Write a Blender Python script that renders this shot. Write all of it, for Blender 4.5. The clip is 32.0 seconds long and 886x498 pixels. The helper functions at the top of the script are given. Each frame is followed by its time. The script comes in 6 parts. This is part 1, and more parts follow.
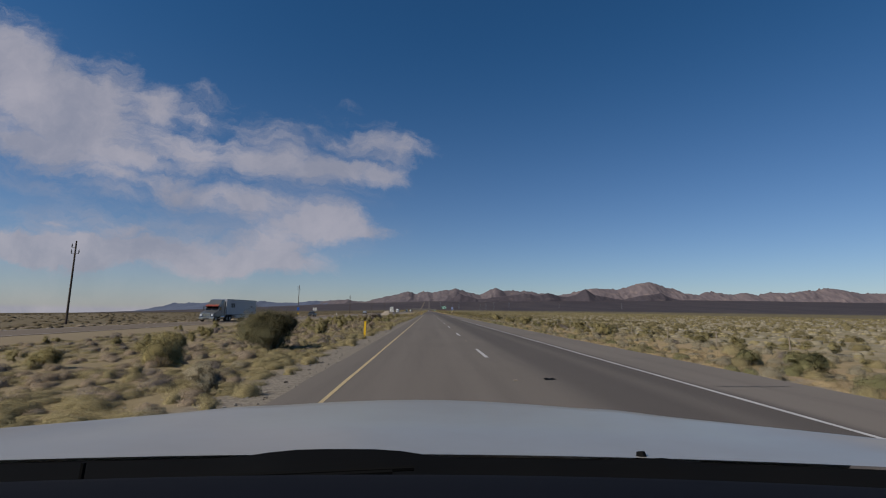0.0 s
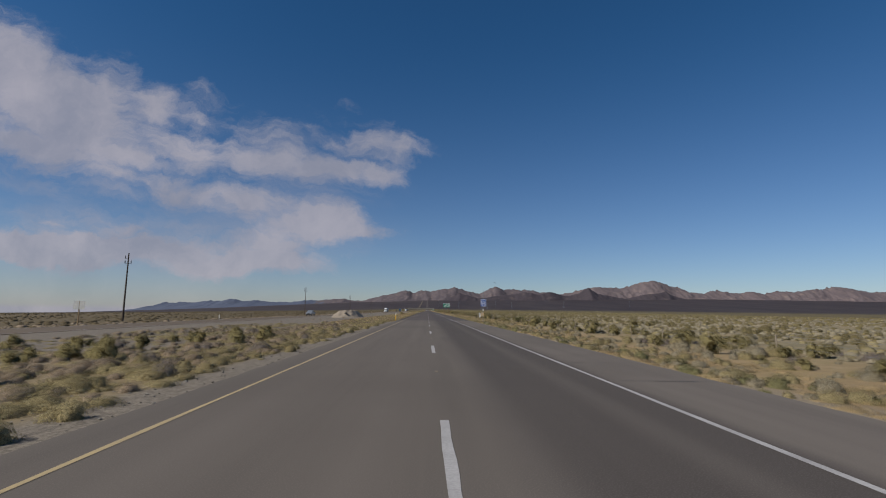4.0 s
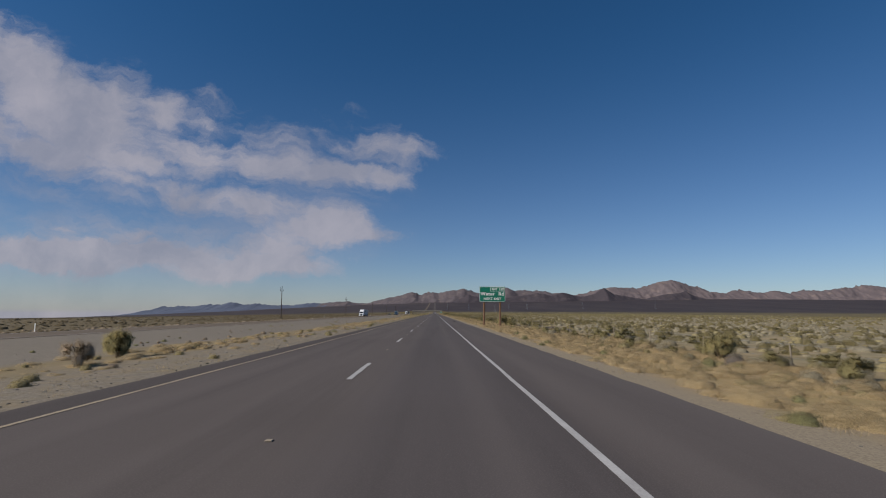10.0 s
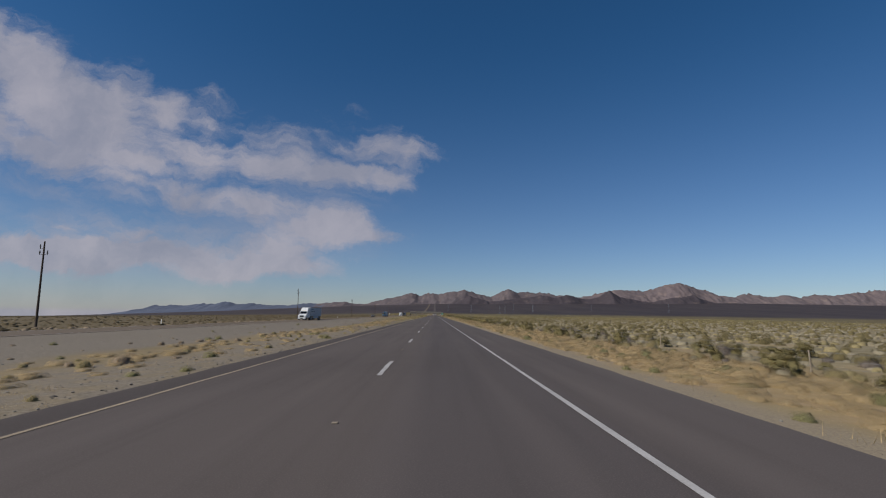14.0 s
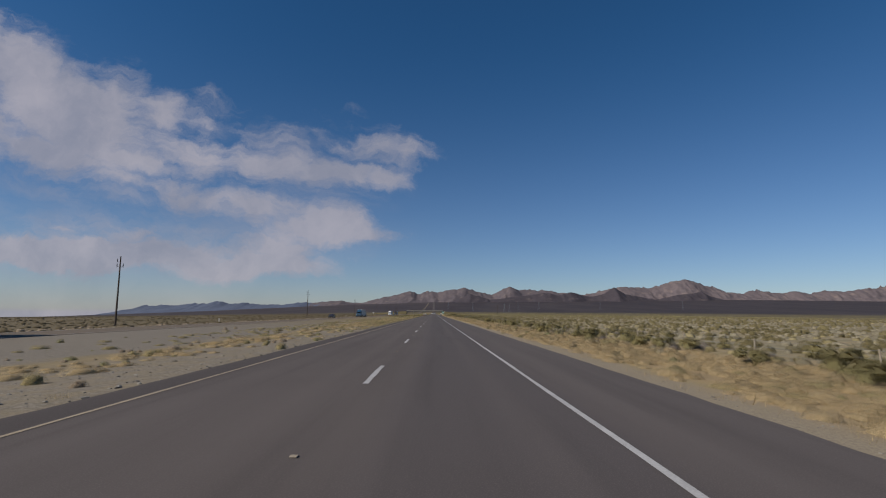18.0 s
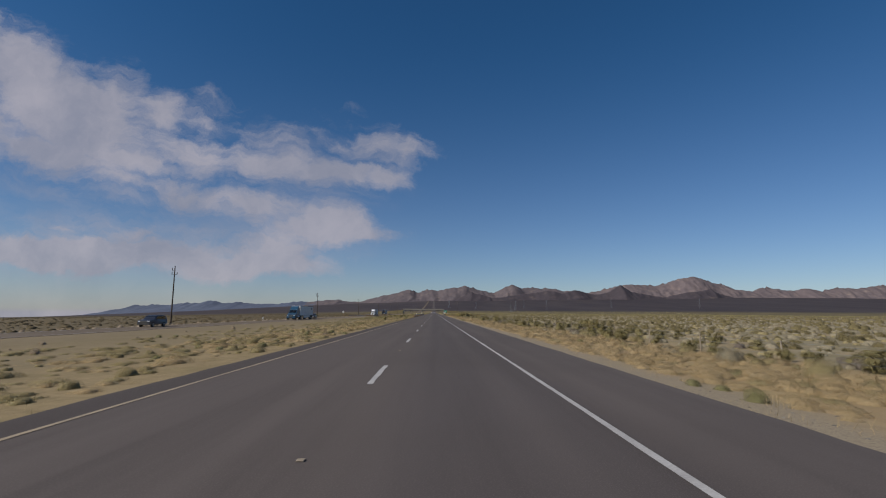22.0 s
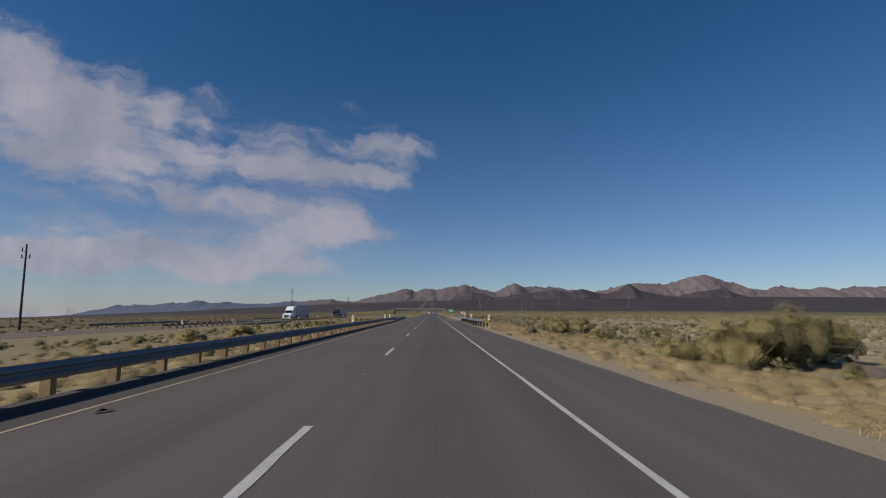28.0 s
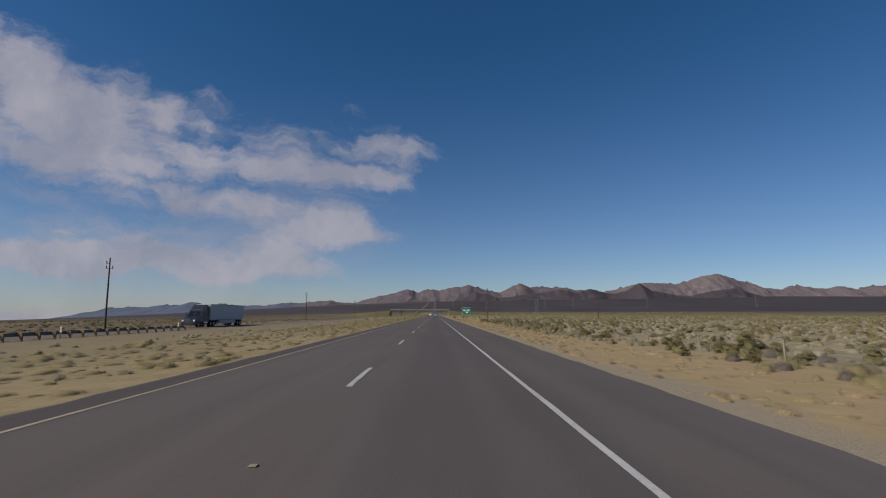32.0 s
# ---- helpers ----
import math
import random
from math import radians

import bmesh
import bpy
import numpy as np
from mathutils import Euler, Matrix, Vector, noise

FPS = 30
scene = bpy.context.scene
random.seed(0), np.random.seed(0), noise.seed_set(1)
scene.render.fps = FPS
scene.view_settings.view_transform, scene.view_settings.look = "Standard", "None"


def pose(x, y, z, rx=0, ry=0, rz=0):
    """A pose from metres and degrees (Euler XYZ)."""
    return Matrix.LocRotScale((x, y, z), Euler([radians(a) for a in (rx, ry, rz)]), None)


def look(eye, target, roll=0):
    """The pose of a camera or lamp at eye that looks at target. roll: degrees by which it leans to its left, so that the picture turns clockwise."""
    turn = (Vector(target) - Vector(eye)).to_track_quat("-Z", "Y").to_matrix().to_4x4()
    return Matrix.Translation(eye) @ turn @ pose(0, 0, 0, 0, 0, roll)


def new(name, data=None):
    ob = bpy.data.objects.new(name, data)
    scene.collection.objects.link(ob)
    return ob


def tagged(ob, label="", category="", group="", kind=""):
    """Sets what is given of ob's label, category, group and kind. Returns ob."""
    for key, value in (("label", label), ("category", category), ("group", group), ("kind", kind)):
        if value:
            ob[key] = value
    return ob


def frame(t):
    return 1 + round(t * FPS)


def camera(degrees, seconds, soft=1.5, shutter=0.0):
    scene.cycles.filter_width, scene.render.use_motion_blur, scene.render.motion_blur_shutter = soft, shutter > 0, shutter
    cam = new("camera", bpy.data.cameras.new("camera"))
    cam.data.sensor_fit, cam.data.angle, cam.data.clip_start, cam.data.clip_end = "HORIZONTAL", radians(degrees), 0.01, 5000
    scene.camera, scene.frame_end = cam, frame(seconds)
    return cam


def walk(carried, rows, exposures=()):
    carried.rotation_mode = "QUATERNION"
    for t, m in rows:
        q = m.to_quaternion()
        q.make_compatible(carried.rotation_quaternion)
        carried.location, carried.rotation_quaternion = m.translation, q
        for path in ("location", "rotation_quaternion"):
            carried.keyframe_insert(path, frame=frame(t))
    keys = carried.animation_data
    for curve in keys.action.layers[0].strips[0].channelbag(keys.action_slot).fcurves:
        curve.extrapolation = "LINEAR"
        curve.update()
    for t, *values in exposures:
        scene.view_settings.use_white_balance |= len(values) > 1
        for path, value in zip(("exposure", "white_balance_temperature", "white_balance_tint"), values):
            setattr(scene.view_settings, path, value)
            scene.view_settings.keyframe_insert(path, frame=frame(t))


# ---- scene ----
cam = camera(82.86, 32.0, soft=1.1)
PATH = [
    (0.0, pose(-1.937, -2.86, 1.496, 97.042, -0.760, -1.624)),
    (1.0, pose(-1.618, 29.47, 1.496, 96.958, -0.719, -1.831)),
    (2.0, pose(-1.173, 62.13, 1.496, 96.950, -0.916, -1.899)),
    (3.0, pose(-0.688, 94.67, 1.496, 96.970, -0.717, -1.734)),
    (5.5, pose(0.453, 176.68, 1.496, 96.987, -0.533, -2.109)),
    (6.0, pose(0.765, 192.91, 1.496, 97.040, 0.203, -2.125)),
    (7.0, pose(1.470, 225.29, 1.496, 97.071, 0.060, -2.008)),
    (8.0, pose(1.884, 258.34, 1.496, 97.107, -0.084, -1.355)),
    (9.0, pose(1.987, 291.29, 1.496, 97.222, -0.168, -1.076)),
    (10.0, pose(1.927, 324.13, 1.496, 97.245, -0.317, -0.912)),
    (11.0, pose(1.785, 356.85, 1.496, 97.407, -0.492, -0.796)),
    (12.0, pose(1.555, 389.38, 1.496, 97.258, -0.622, -0.838)),
    (13.0, pose(1.391, 421.94, 1.496, 97.353, -0.832, -0.923)),
    (14.0, pose(1.342, 454.79, 1.496, 97.445, -0.871, -0.932)),
    (17.0, pose(1.485, 555.27, 1.496, 97.207, -0.589, -1.013)),
    (18.0, pose(1.439, 588.12, 1.496, 97.301, -0.540, -1.026)),
    (19.0, pose(1.437, 621.12, 1.496, 97.268, -0.399, -1.076)),
    (20.0, pose(1.445, 654.07, 1.496, 97.225, -0.690, -1.038)),
    (21.0, pose(1.428, 687.06, 1.496, 97.248, -0.352, -0.981)),
    (22.0, pose(1.333, 719.95, 1.496, 97.193, -0.372, -1.030)),
    (23.0, pose(1.269, 752.50, 1.496, 97.248, -0.460, -1.098)),
    (24.0, pose(1.361, 785.56, 1.496, 97.258, -0.280, -1.185)),
    (25.0, pose(1.483, 818.61, 1.496, 97.159, -0.263, -1.219)),
    (27.5, pose(1.564, 901.38, 1.496, 97.176, -0.253, -1.171)),
    (28.0, pose(1.619, 917.70, 1.496, 97.208, -0.308, -1.200)),
    (29.0, pose(1.724, 950.70, 1.496, 97.146, -0.660, -1.148)),
    (30.0, pose(1.778, 983.74, 1.496, 97.134, -0.006, -1.111)),
    (31.0, pose(1.777, 1016.50, 1.496, 97.509, -0.260, -1.049)),
    (32.0, pose(1.788, 1049.23, 1.496, 97.364, -0.119, -0.897)),
]
walk(cam, PATH)

# ---------------- light ----------------
SUN = Vector((-0.72, -0.34, 0.62)).normalized()      # towards the sun
sun = new("sun", bpy.data.lights.new("sun", "SUN"))
sun.data.energy, sun.data.angle, sun.data.color = 4.3, radians(0.53), (1.0, 0.93, 0.82)
sun.matrix_world = look(SUN * 50, (0, 0, 0))

world = bpy.data.worlds.new("desert_sky")
scene.world = world
world.use_nodes = True


class Tree:
    """Short hand for building node trees."""

    def __init__(self, nt):
        self.nt = nt

    def node(self, kind, ins=(), operation="", interpolation_type="", data_type="", vector_type=""):
        n = self.nt.nodes.new(kind)
        if operation:
            n.operation = operation
        if interpolation_type:
            n.interpolation_type = interpolation_type
        if data_type:
            n.data_type = data_type
        if vector_type:
            n.vector_type = vector_type
        for i, v in ins:
            s = n.inputs[i]
            if isinstance(v, bpy.types.NodeSocket):
                self.nt.links.new(v, s)
            else:
                s.default_value = v
        return n

    def math(self, op, a, b=0.0, c=0.0, clamp=False):
        n = self.node("ShaderNodeMath", ((0, a), (1, b), (2, c)), operation=op)
        n.use_clamp = clamp
        return n.outputs[0]

    def step(self, x, lo, hi):
        n = self.node("ShaderNodeMapRange", ((0, x), (1, lo), (2, hi)), interpolation_type="SMOOTHSTEP")
        return n.outputs[0]

    def noise(self, vec, scale, detail=4.0, rough=0.55, dist=0.0):
        n = self.node("ShaderNodeTexNoise", ((2, scale), (3, detail), (4, rough), (8, dist)))
        if vec is not None:
            self.nt.links.new(vec, n.inputs[0])
        return n

    def mix(self, f, a, b):
        n = self.node("ShaderNodeMix", data_type="RGBA")
        for s, v in ((n.inputs[0], f), (n.inputs[6], a), (n.inputs[7], b)):
            if isinstance(v, bpy.types.NodeSocket):
                self.nt.links.new(v, s)
            else:
                s.default_value = v if not isinstance(v, tuple) else (*v[:3], 1)
        return n.outputs[2]


def build_sky():
    nt = world.node_tree
    nt.nodes.clear()
    T = Tree(nt)
    sky = T.node("ShaderNodeTexSky")
    sky.sky_type, sky.sun_disc = "NISHITA", False
    sky.sun_elevation, sky.sun_rotation = math.asin(SUN.z), math.atan2(SUN.x, SUN.y)
    sky.altitude, sky.air_density, sky.dust_density, sky.ozone_density = 700.0, 1.0, 0.3, 3.0
    co = T.node("ShaderNodeTexCoord").outputs["Generated"]
    sep = T.node("ShaderNodeSeparateXYZ", ((0, co),))
    fwd = T.math("MAXIMUM", sep.outputs[1], 0.05)
    u = T.math("DIVIDE", sep.outputs[0], fwd)
    w = T.math("DIVIDE", sep.outputs[2], fwd)
    flat = T.node("ShaderNodeCombineXYZ", ((0, u), (1, w), (2, 0.0))).outputs[0]
    warp = T.noise(flat, 6.5, 7.0, 0.62)
    off = T.node("ShaderNodeVectorMath", ((0, warp.outputs[1]), (1, (0.5, 0.5, 0.5))), operation="SUBTRACT").outputs[0]
    off = T.node("ShaderNodeVectorMath", ((0, off), (1, (0.15, 0.11, 0.0))), operation="MULTIPLY").outputs[0]
    pos = T.node("ShaderNodeVectorMath", ((0, flat), (1, off)), operation="ADD").outputs[0]
    # banks of cloud: across, up, half width, half height, lean, weight
    def bank_sum(banks):
        acc = None
        for cu, cw, ru, rw, lean, weight in banks:
            m = T.node("ShaderNodeMapping", ((0, pos), (1, (cu, cw, 0)), (2, (0, 0, lean)), (3, (ru, rw, 1))), vector_type="TEXTURE")
            r = T.node("ShaderNodeVectorMath", ((0, m.outputs[0]),), operation="LENGTH").outputs["Value"]
            d = T.math("MULTIPLY", T.math("SUBTRACT", 1.0, r), weight)
            acc = d if acc is None else T.math("MAXIMUM", acc, d)
        return acc

    acc = bank_sum(CLOUD_BANKS)
    puff = T.noise(T.node("ShaderNodeMapping", ((0, pos), (3, (1.0, 2.1, 1)))).outputs[0], 5.5, 12.0, 0.66)
    streak_co = T.node("ShaderNodeMapping", ((0, pos), (2, (0, 0, -0.2)), (3, (0.42, 0.12, 1))), vector_type="TEXTURE").outputs[0]
    streak = T.noise(streak_co, 2.6, 9.0, 0.66)
    grain = T.math("ADD", T.math("MULTIPLY", puff.outputs[0], 0.55), T.math("MULTIPLY", streak.outputs[0], 0.55))
    dens = T.math("ADD", acc, T.math("MULTIPLY", T.math("SUBTRACT", grain, 0.56), 2.6))
    veil = T.math("MULTIPLY", T.math("SUBTRACT", 1.0, T.step(w, 0.06, 0.26)), T.math("SUBTRACT", 1.0, T.step(u, -0.45, 0.05)))
    haze = T.math("MULTIPLY", T.math("SUBTRACT", 1.0, T.step(w, 0.0, 0.09)), T.math("SUBTRACT", 1.0, T.step(u, -0.75, 0.35)))
    # thin streaked cloud round the banks
    thin = T.math("MULTIPLY", T.step(bank_sum(THIN_BANKS), 0.0, 0.75), T.step(T.math("ADD", T.math("MULTIPLY", streak.outputs[0], 0.75), T.math("MULTIPLY", puff.outputs[0], 0.25)), 0.36, 0.66))
    dens = T.math("MAXIMUM", T.step(dens, -0.18, 0.74), T.math("MULTIPLY", thin, 0.62))
    dens = T.math("ADD", dens, T.math("ADD", T.math("MULTIPLY", veil, 0.16), T.math("MULTIPLY", haze, 0.22)), clamp=True)
    dens = T.math("ADD", dens, T.math("SUBTRACT", 1.0, T.step(w, -0.012, 0.006)), clamp=True)
    dens = T.math("MULTIPLY", dens, T.step(sep.outputs[1], 0.1, 0.3))
    dens = T.math("MULTIPLY", dens, 0.86)
    shade = T.noise(pos, 5.0, 5.0, 0.6)
    white = T.mix(T.step(shade.outputs[0], 0.3, 0.72), CLOUD_DARK, CLOUD_LIGHT)
    lit = T.node("ShaderNodeBackground", ((0, white), (1, 1.0)))
    height = T.node("ShaderNodeMapRange", ((0, sep.outputs[2]), (1, 0.0), (2, 0.55)), interpolation_type="SMOOTHSTEP").outputs[0]
    tint = T.mix(height, SKY_LOW, SKY_HIGH)
    air = T.node("ShaderNodeMix", data_type="RGBA")
    air.blend_type = "MULTIPLY"
    air.inputs[0].default_value = 1.0
    nt.links.new(sky.outputs[0], air.inputs[6])
    nt.links.new(tint, air.inputs[7])
    blue = T.node("ShaderNodeBackground", ((0, air.outputs[2]), (1, SKY_STRENGTH)))
    both = T.node("ShaderNodeMixShader", ((0, dens), (1, blue.outputs[0]), (2, lit.outputs[0])))
    T.node("ShaderNodeOutputWorld", ((0, both.outputs[0]),))


SKY_STRENGTH = 0.078
SKY_LOW, SKY_HIGH = (0.70, 0.77, 0.92), (0.268, 0.63, 0.87)
CLOUD_LIGHT, CLOUD_DARK = (0.42, 0.40, 0.45), (0.265, 0.275, 0.345)
CLOUD_BANKS = [
    (-0.747, 0.406, 0.226, 0.122, -0.49, 1.70), (-0.857, 0.495, 0.125, 0.105, -0.66, 1.50), (-1.024, 0.566, 0.159, 0.113, -0.52, 1.50), (-1.022, 0.373, 0.222, 0.095, -0.17, 1.50), (-0.661, 0.461, 0.080, 0.059, -0.44, 0.85), (-0.571, 0.396, 0.097, 0.060, -0.35, 0.85),
    (-0.479, 0.385, 0.068, 0.053, -0.26, 0.40), (-0.796, 0.330, 0.190, 0.047, -0.07, 1.20), (-0.638, 0.312, 0.214, 0.040, -0.14, 0.90), (-0.492, 0.313, 0.182, 0.057, -0.21, 0.85), (-0.321, 0.297, 0.229, 0.052, -0.12, 0.85), (-0.212, 0.284, 0.143, 0.043, -0.07, 1.15),
    (-0.109, 0.273, 0.076, 0.033, -0.00, 1.00), (-0.335, 0.350, 0.080, 0.041, 0.17, 0.30), (-0.197, 0.346, 0.069, 0.041, -0.35, 0.25), (-0.121, 0.337, 0.093, 0.051, -0.26, 0.60), (-0.075, 0.323, 0.046, 0.041, -0.00, 0.60), (-0.173, 0.340, 0.081, 0.031, -0.17, 0.40),
    (-0.634, 0.262, 0.213, 0.030, -0.17, 0.55), (-0.487, 0.231, 0.214, 0.037, -0.23, 0.80), (-0.351, 0.203, 0.135, 0.049, -0.24, 1.00), (-0.226, 0.164, 0.147, 0.053, -0.07, 1.25), (-0.141, 0.147, 0.079, 0.023, -0.05, 0.90), (-0.314, 0.123, 0.157, 0.030, -0.00, 0.90),
    (-0.609, 0.152, 0.088, 0.027, 0.14, 0.60), (-0.741, 0.165, 0.066, 0.012, -0.00, 0.30), (-0.677, 0.115, 0.386, 0.043, -0.02, 1.60), (-0.379, 0.098, 0.245, 0.034, 0.03, 1.40), (-1.002, 0.121, 0.215, 0.045, -0.00, 1.20),
]
THIN_BANKS = [
    (-0.636, 0.294, 0.475, 0.167, -0.21, 1.00), (-0.275, 0.285, 0.276, 0.113, -0.09, 0.90), (-0.678, 0.133, 0.532, 0.091, -0.00, 1.10), (-0.270, 0.146, 0.259, 0.081, -0.00, 0.90), (-1.029, 0.338, 0.277, 0.315, -0.00, 0.90),
]
build_sky()

# ---------------- materials ----------------


def surface(name, light, dark, rough=0.85, big=0.6, fine=18.0, metal=0.0, bump=0.15, bump_scale=40.0, third=None, third_at=(0.55, 0.7), spec=0.3, island=0.0):
    """A weathered surface: two colours in large patches and fine grain, with relief. Real-world size."""
    m = bpy.data.materials.new(name)
    m.use_nodes = True
    nt = m.node_tree
    T = Tree(nt)
    bsdf = nt.nodes["Principled BSDF"]
    pos = T.node("ShaderNodeNewGeometry")
    a = T.noise(pos.outputs["Position"], big, 4.0, 0.6)
    b = T.noise(pos.outputs["Position"], fine, 3.0, 0.6)
    f = T.math("ADD", T.math("MULTIPLY", a.outputs[0], 0.6), T.math("MULTIPLY", b.outputs[0], 0.5))
    if island:
        f = T.math("ADD", f, T.math("MULTIPLY", T.math("SUBTRACT", pos.outputs["Random Per Island"], 0.5), island))
    col = T.mix(T.step(f, 0.3, 0.8), dark, light)
    if third:
        c = T.noise(pos.outputs["Position"], big * 3.1, 5.0, 0.65)
        col = T.mix(T.step(c.outputs[0], *third_at), col, third)
    nt.links.new(col, bsdf.inputs["Base Color"])
    bsdf.inputs["Roughness"].default_value = rough
    bsdf.inputs["Metallic"].default_value = metal
    bsdf.inputs["Specular IOR Level"].default_value = spec
    if bump:
        bn = T.noise(pos.outputs["Position"], bump_scale, 4.0, 0.6)
        bp = T.node("ShaderNodeBump", ((0, bump), (1, 0.02), (2, bn.outputs[0])))
        nt.links.new(bp.outputs[0], bsdf.inputs["Normal"])
    return m


def coat(name, colour, rough=0.35, metal=0.0, clear=0.0, dirt=0.12):
    """Paint, plastic, metal or glass with slight dirt."""
    m = bpy.data.materials.new(name)
    m.use_nodes = True
    nt = m.node_tree
    T = Tree(nt)
    bsdf = nt.nodes["Principled BSDF"]
    n = T.noise(T.node("ShaderNodeNewGeometry").outputs["Position"], 3.5, 5.0, 0.65)
    dirty = tuple(c * 0.7 + 0.3 * d for c, d in zip(colour, (0.18, 0.15, 0.11)))
    col = T.mix(T.math("MULTIPLY", T.step(n.outputs[0], 0.35, 0.75), dirt * 4, clamp=True), colour, dirty)
    nt.links.new(col, bsdf.inputs["Base Color"])
    bsdf.inputs["Roughness"].default_value = rough
    bsdf.inputs["Metallic"].default_value = metal
    bsdf.inputs["Coat Weight"].default_value = clear
    return m


def asphalt(name, left, right, seam, patch=0.25, shoulder=1.18, inner=1.0):
    """Worn asphalt: two lane colours that meet at x = seam, wheel tracks, aggregate, stains along the road."""
    m = bpy.data.materials.new(name)
    m.use_nodes = True
    nt = m.node_tree
    T = Tree(nt)
    bsdf = nt.nodes["Principled BSDF"]
    pos = T.node("ShaderNodeNewGeometry").outputs["Position"]
    sep = T.node("ShaderNodeSeparateXYZ", ((0, pos),))
    wob = T.noise(pos, 0.25, 3.0)
    xs = T.math("ADD", sep.outputs[0], T.math("MULTIPLY", T.math("SUBTRACT", wob.outputs[0], 0.5), 0.5))
    col = T.mix(T.step(xs, seam - 0.35, seam + 0.35), left, right)
    # shoulder outside the right edge line is a little lighter
    col = T.mix(T.math("MULTIPLY", T.step(xs, 3.65, 4.1), 0.8), col, tuple(c * shoulder for c in left))
    # the narrow inner shoulder beyond the yellow line
    col = T.mix(T.math("SUBTRACT", 1.0, T.step(sep.outputs[0], -3.78, -3.70)), col, tuple(c * inner for c in left))
    long_co = T.node("ShaderNodeMapping", ((0, pos), (3, (1.0, 0.035, 1)))).outputs[0]
    streak = T.noise(long_co, 1.6, 5.0, 0.6)
    col = T.mix(T.math("MULTIPLY", T.step(streak.outputs[0], 0.42, 0.75), patch), col, tuple(c * 0.55 for c in right))
    track = T.math("PINGPONG", T.math("ADD", sep.outputs[0], 0.05), 0.92)
    col = T.mix(T.math("MULTIPLY", T.step(track, 0.45, 0.92), 0.22), col, tuple(c * 1.35 for c in left))
    blot = T.noise(pos, 0.09, 4.0, 0.6)
    col = T.mix(T.math("MULTIPLY", T.step(blot.outputs[0], 0.45, 0.7), 0.35), col, tuple(c * 0.7 for c in left))
    grit = T.noise(pos, 60.0, 3.0, 0.7)
    col = T.mix(T.math("MULTIPLY", T.step(grit.outputs[0], 0.45, 0.75), 0.35), col, tuple(c * 1.9 for c in left))
    nt.links.new(col, bsdf.inputs["Base Color"])
    bsdf.inputs["Roughness"].default_value = 0.92
    bsdf.inputs["Specular IOR Level"].default_value = 0.15
    bp = T.node("ShaderNodeBump", ((0, 0.35), (1, 0.01), (2, grit.outputs[0])))
    nt.links.new(bp.outputs[0], bsdf.inputs["Normal"])
    return m


